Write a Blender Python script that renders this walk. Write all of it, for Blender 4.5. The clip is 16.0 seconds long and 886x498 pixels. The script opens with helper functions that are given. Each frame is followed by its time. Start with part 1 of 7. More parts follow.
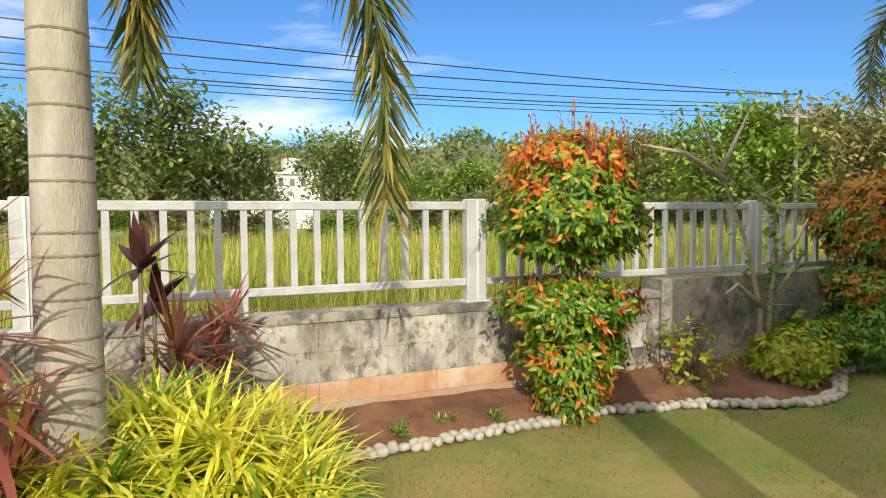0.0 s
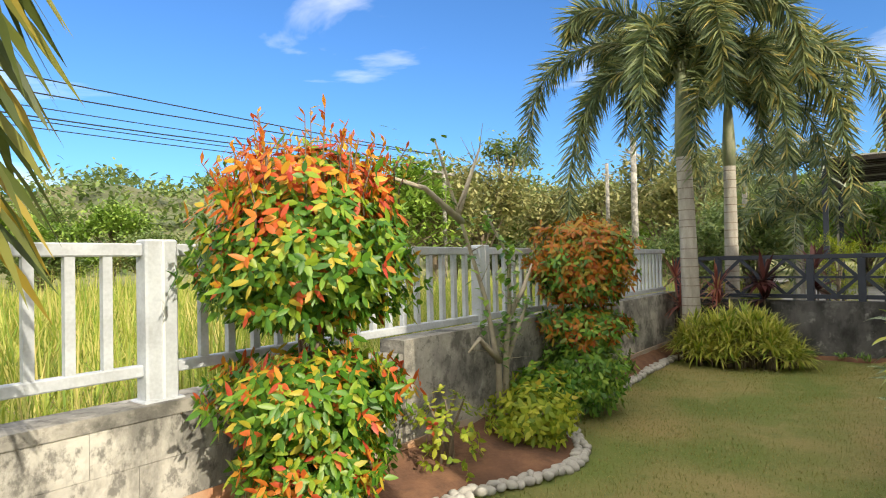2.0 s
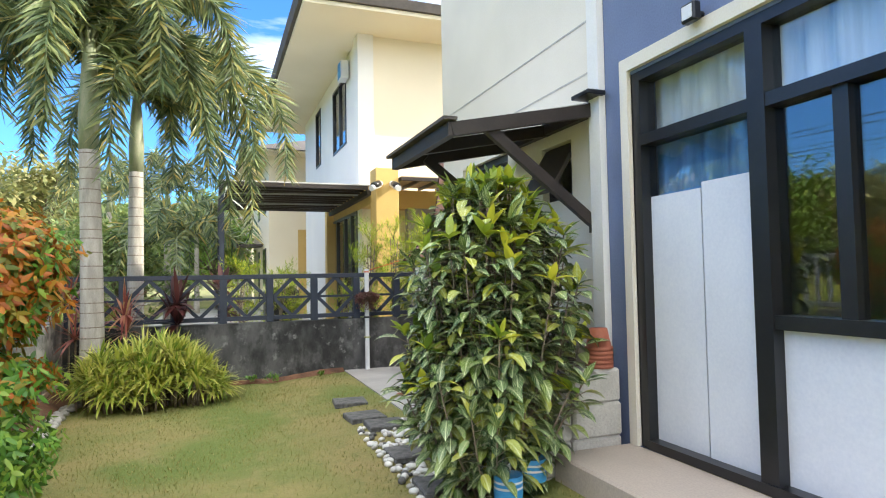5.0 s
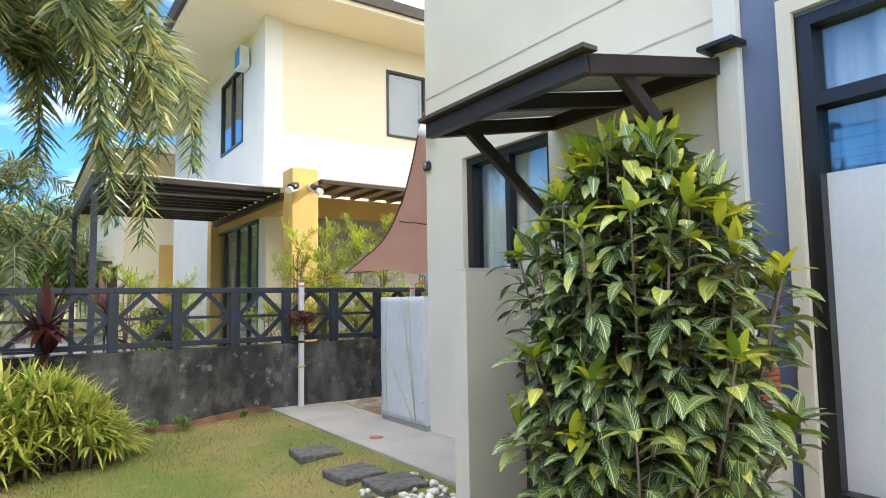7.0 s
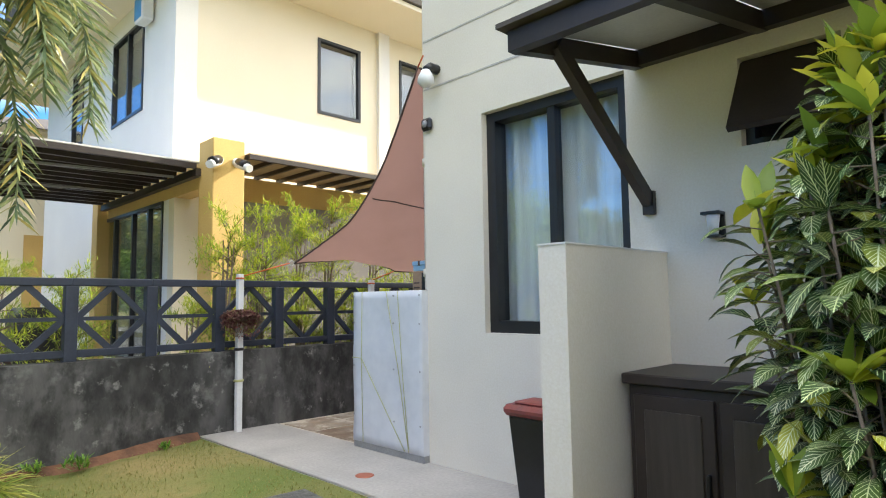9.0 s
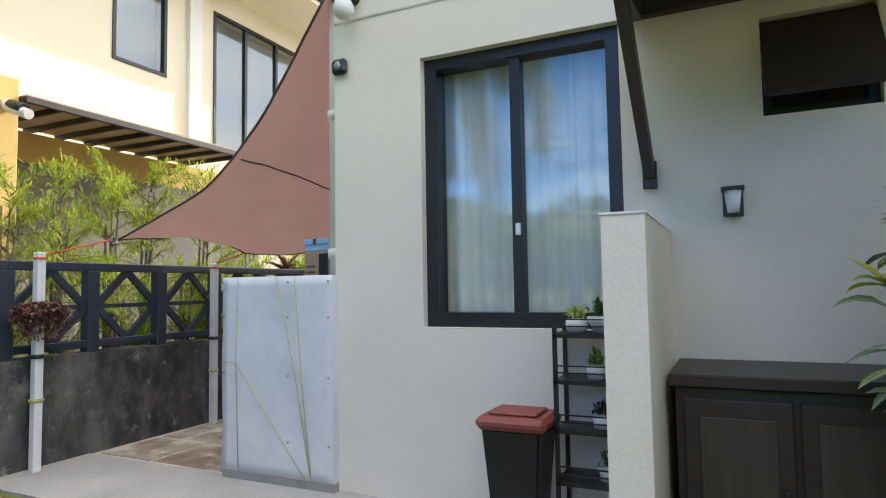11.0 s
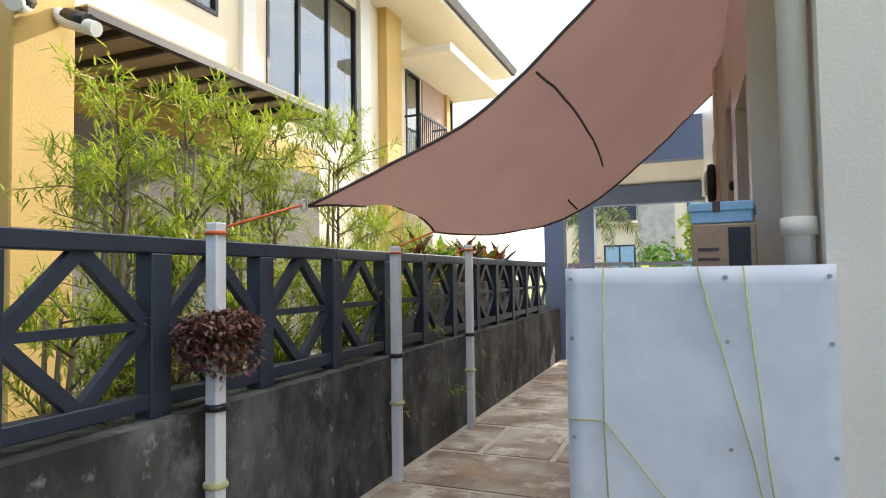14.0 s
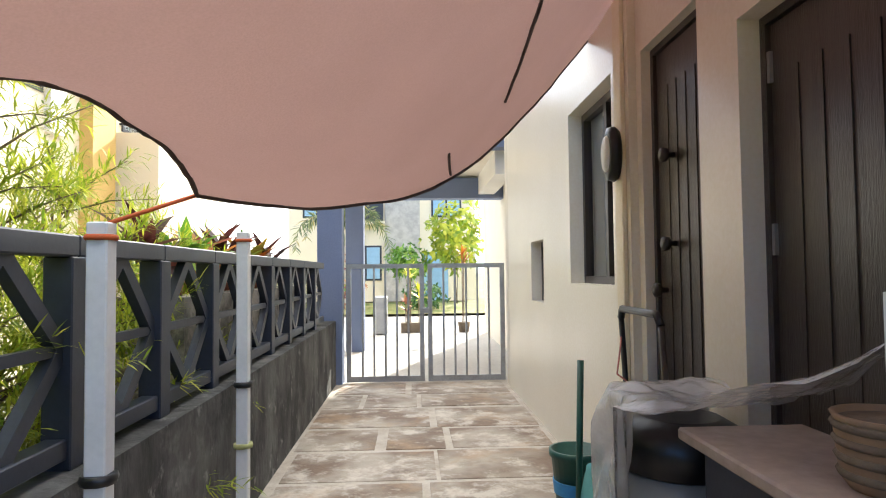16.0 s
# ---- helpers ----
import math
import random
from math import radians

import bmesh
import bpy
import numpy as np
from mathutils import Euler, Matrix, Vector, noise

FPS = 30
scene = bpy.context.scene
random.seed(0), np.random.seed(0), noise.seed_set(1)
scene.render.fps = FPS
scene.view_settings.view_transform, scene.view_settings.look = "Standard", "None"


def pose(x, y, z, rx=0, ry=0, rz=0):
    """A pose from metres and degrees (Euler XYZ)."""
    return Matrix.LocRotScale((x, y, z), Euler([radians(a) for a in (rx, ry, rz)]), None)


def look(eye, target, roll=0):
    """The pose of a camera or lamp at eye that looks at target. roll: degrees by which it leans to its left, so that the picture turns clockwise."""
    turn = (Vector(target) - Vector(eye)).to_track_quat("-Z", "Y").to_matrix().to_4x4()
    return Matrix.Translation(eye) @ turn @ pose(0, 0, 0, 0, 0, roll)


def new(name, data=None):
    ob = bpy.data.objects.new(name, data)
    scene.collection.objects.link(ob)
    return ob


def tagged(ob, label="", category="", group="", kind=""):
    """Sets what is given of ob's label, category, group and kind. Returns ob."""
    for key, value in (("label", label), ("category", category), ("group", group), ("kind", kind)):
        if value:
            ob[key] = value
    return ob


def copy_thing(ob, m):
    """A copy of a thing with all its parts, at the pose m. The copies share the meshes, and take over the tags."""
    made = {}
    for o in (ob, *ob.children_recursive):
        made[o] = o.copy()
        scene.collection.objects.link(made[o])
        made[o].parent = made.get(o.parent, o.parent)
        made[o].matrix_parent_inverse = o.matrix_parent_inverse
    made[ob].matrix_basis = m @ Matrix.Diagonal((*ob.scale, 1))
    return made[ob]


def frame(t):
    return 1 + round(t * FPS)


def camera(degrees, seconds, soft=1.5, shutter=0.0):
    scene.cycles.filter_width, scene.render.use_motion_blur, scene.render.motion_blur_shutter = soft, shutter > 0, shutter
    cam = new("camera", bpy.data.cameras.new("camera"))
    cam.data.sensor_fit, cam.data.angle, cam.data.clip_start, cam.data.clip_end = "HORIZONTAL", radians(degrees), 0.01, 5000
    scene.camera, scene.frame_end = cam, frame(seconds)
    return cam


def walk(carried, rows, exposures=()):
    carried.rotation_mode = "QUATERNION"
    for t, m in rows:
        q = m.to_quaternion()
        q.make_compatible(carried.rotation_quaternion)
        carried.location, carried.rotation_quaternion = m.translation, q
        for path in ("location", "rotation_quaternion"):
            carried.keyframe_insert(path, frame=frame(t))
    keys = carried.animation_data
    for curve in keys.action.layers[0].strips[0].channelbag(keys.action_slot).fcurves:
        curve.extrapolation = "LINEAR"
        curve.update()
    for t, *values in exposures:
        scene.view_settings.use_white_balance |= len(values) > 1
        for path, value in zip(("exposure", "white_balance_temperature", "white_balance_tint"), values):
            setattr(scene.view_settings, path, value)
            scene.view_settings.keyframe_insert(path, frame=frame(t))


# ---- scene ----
cam = camera(71.5, 16.0, 1.1)
PATH = [
    (0, (1.988, 0.044, 1.311), (2.763, 1.885, 1.215), -0.5),
    (0.5, (2.02, 0.339, 1.323), (2.99, 2.086, 1.258), -0.8),
    (1, (2.213, 0.679, 1.302), (3.424, 2.27, 1.259), -0.8),
    (1.5, (2.346, 1.06, 1.287), (3.767, 2.468, 1.274), -1.2),
    (2, (2.423, 1.336, 1.326), (4.035, 2.519, 1.367), -1.2),
    (2.5, (2.388, 1.607, 1.335), (4.221, 2.404, 1.413), -0.9),
    (3, (2.5, 1.812, 1.312), (4.447, 2.262, 1.391), -1.0),
    (3.5, (2.63, 1.97, 1.307), (4.628, 1.997, 1.382), -1.1),
    (4, (2.846, 2.133, 1.299), (4.819, 1.818, 1.37), -1.0),
    (4.5, (3.229, 2.286, 1.284), (5.151, 1.74, 1.357), -1.0),
    (5.75, (4.28, 2.60, 1.215), (6.08, 1.75, 1.335), -0.95),
    (7, (5.344, 3.011, 1.148), (6.99, 1.886, 1.314), -0.9),
    (7.5, (5.787, 3.01, 1.111), (7.325, 1.743, 1.284), -1.1),
    (8, (6.123, 2.987, 1.125), (7.609, 1.66, 1.29), -1.1),
    (8.5, (6.448, 2.919, 1.107), (7.899, 1.554, 1.277), -1.2),
    (9, (6.816, 2.957, 1.103), (8.238, 1.56, 1.273), -0.8),
    (9.5, (7.133, 2.932, 1.103), (8.46, 1.446, 1.274), -0.8),
    (12, (8.663, 2.833, 1.117), (9.334, 0.952, 1.218), -0.8),
    (12.5, (9.077, 2.786, 1.133), (9.784, 0.917, 1.23), -0.6),
    (13.5, (9.977, 2.457, 1.149), (10.741, 0.611, 1.24), -1.0),
    (14.5, (10.734, 1.85, 1.181), (11.36, -0.048, 1.26), -0.7),
    (15, (10.984, 1.488, 1.177), (11.345, -0.477, 1.257), -0.9),
    (15.5, (11.118, 1.0, 1.187), (11.155, -0.998, 1.261), -0.9),
    (16, (11.198, 0.524, 1.206), (11.101, -1.472, 1.283), -0.6),
]
EXPOSURES = [(0.0, 0.24, 7300, 8), (1.5, 0.38, 7200, 8), (2.5, 0.78, 7000, 8), (3.5, 1.12, 6500, 8), (4.5, 1.42, 6350, 8), (7.0, 1.40, 6450, 8), (9.5, 1.40, 6450, 8), (12.0, 1.10, 6250, 9), (13.5, 1.12, 6400, 9), (15.0, 1.36, 6350, 9), (16.0, 1.60, 6350, 9)]
walk(cam, [(t, look(eye, target, roll)) for t, eye, target, roll in PATH], EXPOSURES)

# ---- light ----
SUN_EL, SUN_TRAVEL = radians(29.0), (0.33, 0.944)
world = bpy.data.worlds.new("sky")
scene.world = world
world.use_nodes = True
wn, wl = world.node_tree.nodes, world.node_tree.links
wn.clear()
w_out = wn.new("ShaderNodeOutputWorld")
w_bg = wn.new("ShaderNodeBackground")
w_bg.inputs["Strength"].default_value = 0.15
w_sky = wn.new("ShaderNodeTexSky")
w_sky.sky_type = "NISHITA"
w_sky.sun_disc = False
w_sky.sun_elevation = SUN_EL
w_sky.sun_rotation = math.atan2(-SUN_TRAVEL[0], -SUN_TRAVEL[1])
w_sky.air_density, w_sky.dust_density, w_sky.ozone_density = 1.1, 0.3, 3.0
w_co = wn.new("ShaderNodeTexCoord")
w_map = wn.new("ShaderNodeMapping")
w_map.inputs["Scale"].default_value = (1.1, 1.1, 4.2)
w_map.inputs["Rotation"].default_value = (0.0, 0.12, 0.5)
w_noise = wn.new("ShaderNodeTexNoise")
w_noise.inputs["Scale"].default_value = 1.7
w_noise.inputs["Detail"].default_value = 7.0
w_noise.inputs["Roughness"].default_value = 0.55
w_noise.inputs["Distortion"].default_value = 0.5
w_ramp = wn.new("ShaderNodeValToRGB")
w_ramp.color_ramp.elements[0].position, w_ramp.color_ramp.elements[1].position = 0.46, 0.76
w_mix = wn.new("ShaderNodeMixRGB")
w_mix.inputs["Color2"].default_value = (9.8, 9.6, 9.3, 1)
w_tint = wn.new("ShaderNodeMixRGB")
w_tint.blend_type = "MULTIPLY"
w_tint.inputs["Fac"].default_value = 1.0
w_tint.inputs["Color2"].default_value = (0.33, 0.61, 0.97, 1)
wl.new(w_sky.outputs["Color"], w_tint.inputs["Color1"])
wl.new(w_co.outputs["Generated"], w_map.inputs["Vector"])
wl.new(w_map.outputs["Vector"], w_noise.inputs["Vector"])
w_dot = wn.new("ShaderNodeVectorMath")
w_dot.operation = "DOT_PRODUCT"
w_dot.inputs[1].default_value = (-0.13, -0.15, 0.27)
w_add = wn.new("ShaderNodeMath")
w_add.operation = "ADD"
wl.new(w_co.outputs["Generated"], w_dot.inputs[0])
wl.new(w_dot.outputs["Value"], w_add.inputs[0])
wl.new(w_noise.outputs["Fac"], w_add.inputs[1])
wl.new(w_add.outputs["Value"], w_ramp.inputs["Fac"])
wl.new(w_ramp.outputs["Color"], w_mix.inputs["Fac"])
wl.new(w_tint.outputs["Color"], w_mix.inputs["Color1"])
wl.new(w_mix.outputs["Color"], w_bg.inputs["Color"])
wl.new(w_bg.outputs["Background"], w_out.inputs["Surface"])
sun = new("sun", bpy.data.lights.new("sun", "SUN"))
sun.data.energy, sun.data.angle, sun.data.color = 3.3, radians(0.6), (1.0, 0.93, 0.80)
sun.matrix_world = look((0, 0, 30), (SUN_TRAVEL[0], SUN_TRAVEL[1], 30 - math.tan(SUN_EL)))

# ---- materials ----
def mat(name, col, col2=None, rough=0.7, scale=6.0, bump=0.0, bscale=60.0, metal=0.0, fine=None, lo=0.35, hi=0.65, stretch=None, spec=0.5, world=False):
    """Two tones mixed by noise at one scale, finer mottling at another, and a fine relief."""
    m = bpy.data.materials.new(name)
    m.use_nodes = True
    n, l = m.node_tree.nodes, m.node_tree.links
    b = n["Principled BSDF"]
    b.inputs["Roughness"].default_value, b.inputs["Metallic"].default_value = rough, metal
    b.inputs["Specular IOR Level"].default_value = spec
    src = n.new("ShaderNodeNewGeometry").outputs["Position"] if world else n.new("ShaderNodeTexCoord").outputs["Object"]
    if stretch:
        mp = n.new("ShaderNodeMapping")
        mp.inputs["Scale"].default_value = stretch
        l.new(src, mp.inputs["Vector"])
        src = mp.outputs["Vector"]
    no = n.new("ShaderNodeTexNoise")
    no.inputs["Scale"].default_value, no.inputs["Detail"].default_value = scale, 6
    l.new(src, no.inputs["Vector"])
    ra = n.new("ShaderNodeValToRGB")
    ra.color_ramp.elements[0].position, ra.color_ramp.elements[1].position = lo, hi
    ra.color_ramp.elements[0].color, ra.color_ramp.elements[1].color = (*col, 1), (*(col2 or tuple(c * 0.8 for c in col)), 1)
    l.new(no.outputs["Fac"], ra.inputs["Fac"])
    fi = n.new("ShaderNodeTexNoise")
    fi.inputs["Scale"].default_value, fi.inputs["Detail"].default_value = fine or bscale, 4
    l.new(src, fi.inputs["Vector"])
    mu = n.new("ShaderNodeMixRGB")
    mu.blend_type = "OVERLAY"
    mu.inputs["Fac"].default_value = 0.22
    l.new(ra.outputs["Color"], mu.inputs["Color1"])
    l.new(fi.outputs["Fac"], mu.inputs["Color2"])
    l.new(mu.outputs["Color"], b.inputs["Base Color"])
    if bump:
        bn = n.new("ShaderNodeTexNoise")
        bn.inputs["Scale"].default_value, bn.inputs["Detail"].default_value = bscale, 5
        l.new(src, bn.inputs["Vector"])
        bu = n.new("ShaderNodeBump")
        bu.inputs["Strength"].default_value, bu.inputs["Distance"].default_value = bump, 0.01
        l.new(bn.outputs["Fac"], bu.inputs["Height"])
        l.new(bu.outputs["Normal"], b.inputs["Normal"])
    return m


def blotch(m, col, scale, lo, hi, amount=0.8, stretch=(1, 1, 1), world=False):
    """Stains of one colour with ragged outlines, laid over a material."""
    n, l = m.node_tree.nodes, m.node_tree.links
    b = n["Principled BSDF"]
    old = b.inputs["Base Color"].links[0].from_socket
    co, mp, no, ra, mu, mx = (n.new(k) for k in ("ShaderNodeNewGeometry" if world else "ShaderNodeTexCoord", "ShaderNodeMapping", "ShaderNodeTexNoise", "ShaderNodeValToRGB", "ShaderNodeMath", "ShaderNodeMixRGB"))
    mp.inputs["Scale"].default_value = stretch
    mp.inputs["Location"].default_value = (scale * 1.7, scale * 0.6, 2.3)
    no.inputs["Scale"].default_value, no.inputs["Detail"].default_value, no.inputs["Roughness"].default_value = scale, 9, 0.68
    ra.color_ramp.elements[0].position, ra.color_ramp.elements[1].position = lo, hi
    mu.operation = "MULTIPLY"
    mu.inputs[1].default_value = amount
    mx.inputs["Color2"].default_value = (*col, 1)
    l.new(co.outputs["Position" if world else "Object"], mp.inputs["Vector"])
    l.new(mp.outputs["Vector"], no.inputs["Vector"])
    l.new(no.outputs["Fac"], ra.inputs["Fac"])
    l.new(ra.outputs["Color"], mu.inputs[0])
    l.new(mu.outputs[0], mx.inputs["Fac"])
    l.new(old, mx.inputs["Color1"])
    l.new(mx.outputs["Color"], b.inputs["Base Color"])
    return m


def leafmat(name, stops, rough=0.45, through_light=0.3, per_object=False):
    """Leaf colours spread over single leaves, with light coming through."""
    m = bpy.data.materials.new(name)
    m.use_nodes = True
    n, l = m.node_tree.nodes, m.node_tree.links
    b, out = n["Principled BSDF"], n["Material Output"]
    b.inputs["Roughness"].default_value = rough
    g = n.new("ShaderNodeObjectInfo") if per_object else n.new("ShaderNodeNewGeometry")
    ra = n.new("ShaderNodeValToRGB")
    el = ra.color_ramp.elements
    while len(el) < len(stops):
        el.new(0.5)
    for e, (p, c) in zip(el, stops):
        e.position, e.color = p, (*c, 1)
    l.new(g.outputs["Random" if per_object else "Random Per Island"], ra.inputs["Fac"])
    tr = n.new("ShaderNodeBsdfTranslucent")
    mx = n.new("ShaderNodeMixShader")
    mx.inputs["Fac"].default_value = through_light
    l.new(ra.outputs["Color"], b.inputs["Base Color"])
    l.new(ra.outputs["Color"], tr.inputs["Color"])
    l.new(b.outputs["BSDF"], mx.inputs[1])
    l.new(tr.outputs["BSDF"], mx.inputs[2])
    l.new(mx.outputs["Shader"], out.inputs["Surface"])
    return m


def glassmat(name, facing=0.10, tint=(0.9, 0.94, 0.95)):
    m = bpy.data.materials.new(name)
    m.use_nodes = True
    n, l = m.node_tree.nodes, m.node_tree.links
    out = n["Material Output"]
    n.remove(n["Principled BSDF"])
    f, t, g, x = n.new("ShaderNodeLayerWeight"), n.new("ShaderNodeBsdfTransparent"), n.new("ShaderNodeBsdfGlossy"), n.new("ShaderNodeMixShader")
    f.inputs["Blend"].default_value = 0.5
    p5, ma = n.new("ShaderNodeMath"), n.new("ShaderNodeMath")
    p5.operation, ma.operation = "POWER", "MULTIPLY_ADD"
    p5.inputs[1].default_value, ma.inputs[1].default_value, ma.inputs[2].default_value = 4.0, 1.0 - facing, facing
    l.new(f.outputs["Facing"], p5.inputs[0])
    l.new(p5.outputs[0], ma.inputs[0])
    t.inputs["Color"].default_value = (*tint, 1)
    g.inputs["Roughness"].default_value = 0.015
    l.new(ma.outputs[0], x.inputs["Fac"])
    l.new(t.outputs["BSDF"], x.inputs[1])
    l.new(g.outputs["BSDF"], x.inputs[2])
    l.new(x.outputs["Shader"], out.inputs["Surface"])
    return m


M = {}
M["cream"] = mat("cream wall paint", (0.77, 0.72, 0.62), (0.70, 0.655, 0.56), 0.75, 1.2, 0.12, 90)
M["satin"] = mat("satin cream wall paint", (0.80, 0.74, 0.62), (0.75, 0.69, 0.57), 0.32, 1.2, 0.06, 60)
M["white"] = mat("white wall paint", (0.78, 0.77, 0.74), (0.72, 0.71, 0.68), 0.7, 1.5, 0.12, 90)
M["blue"] = mat("blue grey paint", (0.155, 0.20, 0.33), (0.135, 0.175, 0.29), 0.65, 2, 0.1, 90)
M["ncream"] = mat("pale yellow wall paint", (0.80, 0.72, 0.55), (0.76, 0.68, 0.51), 0.8, 0.8, 0.1, 60)
M["nwhite"] = mat("white facade paint", (0.80, 0.78, 0.72), (0.75, 0.73, 0.68), 0.8, 0.8, 0.1, 60)
M["ochre"] = mat("ochre paint", (0.62, 0.42, 0.14), (0.56, 0.37, 0.12), 0.75, 1.5, 0.1, 60)
M["conc"] = mat("weathered concrete", (0.46, 0.43, 0.38), (0.22, 0.21, 0.19), 0.9, 3.0, 0.5, 45, lo=0.38, hi=0.62, fine=25)
M["concdark"] = mat("mouldy dark concrete", (0.125, 0.123, 0.12), (0.022, 0.022, 0.022), 0.9, 3.2, 0.5, 40, lo=0.38, hi=0.66, fine=22, stretch=(1, 1, 0.5))
blotch(M["conc"], (0.09, 0.088, 0.08), 3.3, 0.52, 0.66, 0.75)
blotch(M["conc"], (0.62, 0.60, 0.55), 7.0, 0.58, 0.68, 0.6)
blotch(M["concdark"], (0.27, 0.27, 0.26), 4.2, 0.55, 0.70, 0.5)
blotch(M["concdark"], (0.022, 0.022, 0.022), 2.6, 0.47, 0.60, 0.9, (1, 1, 0.6))
blotch(M["concdark"], (0.50, 0.49, 0.47), 8.0, 0.60, 0.68, 0.35)
M["concsoil"] = mat("soil-stained concrete", (0.42, 0.23, 0.13), (0.40, 0.36, 0.31), 0.9, 2.2, 0.4, 40, lo=0.35, hi=0.6)
M["apron"] = mat("smooth grey concrete slab", (0.44, 0.42, 0.40), (0.34, 0.325, 0.31), 0.75, 1.6, 0.2, 50)
M["slab"] = mat("worn brown stone slab", (0.20, 0.135, 0.09), (0.42, 0.36, 0.29), 0.6, 2.2, 0.3, 40, lo=0.40, hi=0.62, fine=14)
M["joint"] = mat("pale mortar", (0.58, 0.53, 0.46), (0.42, 0.36, 0.29), 0.9, 5, 0.3, 60)
M["tile"] = mat("beige floor tile", (0.47, 0.40, 0.34), (0.43, 0.365, 0.31), 0.45, 3, 0.05, 90)
M["block"] = mat("concrete block", (0.55, 0.53, 0.49), (0.42, 0.40, 0.37), 0.9, 5, 0.6, 70)
M["soil"] = mat("red brown soil", (0.19, 0.092, 0.052), (0.10, 0.05, 0.031), 0.95, 4, 0.8, 30)
M["lawn"] = mat("mown grass", (0.135, 0.175, 0.034), (0.29, 0.23, 0.088), 0.9, 1.1, 0.8, 120, fine=45, lo=0.38, hi=0.70)
M["field"] = mat("meadow ground", (0.14, 0.17, 0.045), (0.24, 0.21, 0.08), 0.95, 0.25, 0.4, 8, fine=3)
M["road"] = mat("pale concrete road", (0.50, 0.48, 0.44), (0.42, 0.40, 0.37), 0.85, 0.8, 0.2, 30)
M["stone"] = mat("grey pebble", (0.45, 0.43, 0.39), (0.30, 0.285, 0.26), 0.8, 9, 0.3, 60)
M["pebwhite"] = mat("white pebble", (0.72, 0.71, 0.68), (0.58, 0.57, 0.54), 0.7, 9, 0.2, 60)
M["paver"] = mat("dark pebble-washed paver", (0.16, 0.155, 0.15), (0.08, 0.08, 0.078), 0.85, 26, 0.8, 70)
M["fence"] = mat("grey-white fence paint", (0.51, 0.54, 0.58), (0.40, 0.42, 0.45), 0.5, 6, 0.1, 60)
M["navy"] = mat("dark navy steel paint", (0.028, 0.036, 0.058), (0.020, 0.026, 0.042), 0.5, 5, 0.05, 60)
M["black"] = mat("black aluminium", (0.016, 0.016, 0.018), (0.012, 0.012, 0.013), 0.35, 8)
M["brown"] = mat("dark brown painted steel", (0.035, 0.025, 0.021), (0.026, 0.019, 0.016), 0.45, 6, 0.05, 60)
M["door"] = mat("dark stained wood", (0.062, 0.050, 0.043), (0.044, 0.035, 0.030), 0.28, 5, 0.25, 40, stretch=(8, 8, 0.6))
M["poly"] = mat("pale polycarbonate sheet", (0.62, 0.60, 0.58), (0.54, 0.52, 0.50), 0.4, 3)
blotch(M["lawn"], (0.33, 0.26, 0.12), 2.6, 0.56, 0.72, 0.6)
blotch(M["lawn"], (0.085, 0.14, 0.025), 5.5, 0.54, 0.70, 0.55)
blotch(M["soil"], (0.26, 0.13, 0.07), 5.0, 0.5, 0.66, 0.6)
M["sail"] = mat("dusty brown woven shade cloth", (0.42, 0.26, 0.22), (0.37, 0.225, 0.19), 0.9, 2.5, 0.25, 220)
SAIL = M["sail"]
sn, sl_ = SAIL.node_tree.nodes, SAIL.node_tree.links
s_tr = sn.new("ShaderNodeBsdfTranslucent")
s_tr.inputs["Color"].default_value = (0.52, 0.31, 0.27, 1)
s_mx = sn.new("ShaderNodeMixShader")
s_mx.inputs["Fac"].default_value = 0.37
sl_.new(sn["Principled BSDF"].outputs["BSDF"], s_mx.inputs[1])
sl_.new(s_tr.outputs["BSDF"], s_mx.inputs[2])
sl_.new(s_mx.outputs["Shader"], sn["Material Output"].inputs["Surface"])
M["seam"] = mat("dark seam webbing", (0.10, 0.07, 0.062), None, 0.9, 20)
M["plastic"] = mat("white plastic", (0.74, 0.75, 0.76), (0.66, 0.67, 0.68), 0.4, 4)
M["sheet"] = mat("white painted sheet", (0.66, 0.68, 0.71), (0.59, 0.61, 0.64), 0.45, 2.0, 0.2, 12)
M["tape"] = mat("yellowed string", (0.50, 0.50, 0.22), None, 0.6, 20)
M["cardb"] = mat("brown cardboard", (0.36, 0.25, 0.16), (0.31, 0.21, 0.13), 0.85, 5, 0.1, 40)
M["lightblue"] = mat("light blue card", (0.30, 0.50, 0.68), (0.27, 0.45, 0.62), 0.6, 5)
M["red"] = mat("worn red plastic", (0.30, 0.055, 0.04), (0.22, 0.06, 0.05), 0.55, 9, 0.1, 60)
M["terra"] = mat("terracotta plastic", (0.40, 0.13, 0.075), (0.33, 0.10, 0.06), 0.6, 7)
M["bark"] = mat("grey palm bark", (0.44, 0.41, 0.36), (0.30, 0.275, 0.24), 0.9, 3, 0.5, 40, stretch=(4, 4, 1))
M["ring"] = mat("leaf scar", (0.17, 0.13, 0.10), (0.24, 0.20, 0.16), 0.9, 12, 0.3, 60)
M["wood"] = mat("brown twig bark", (0.22, 0.17, 0.12), (0.14, 0.11, 0.08), 0.9, 8, 0.4, 60)
M["twig"] = mat("pale twig bark", (0.42, 0.37, 0.28), (0.30, 0.26, 0.20), 0.9, 8, 0.3, 60)
M["curtain"] = mat("grey-white curtain", (0.82, 0.82, 0.81), (0.66, 0.66, 0.66), 0.9, 3, stretch=(9, 9, 0.3))
M["tan"] = mat("tan roofing sheet", (0.42, 0.32, 0.19), (0.36, 0.27, 0.16), 0.6, 3)
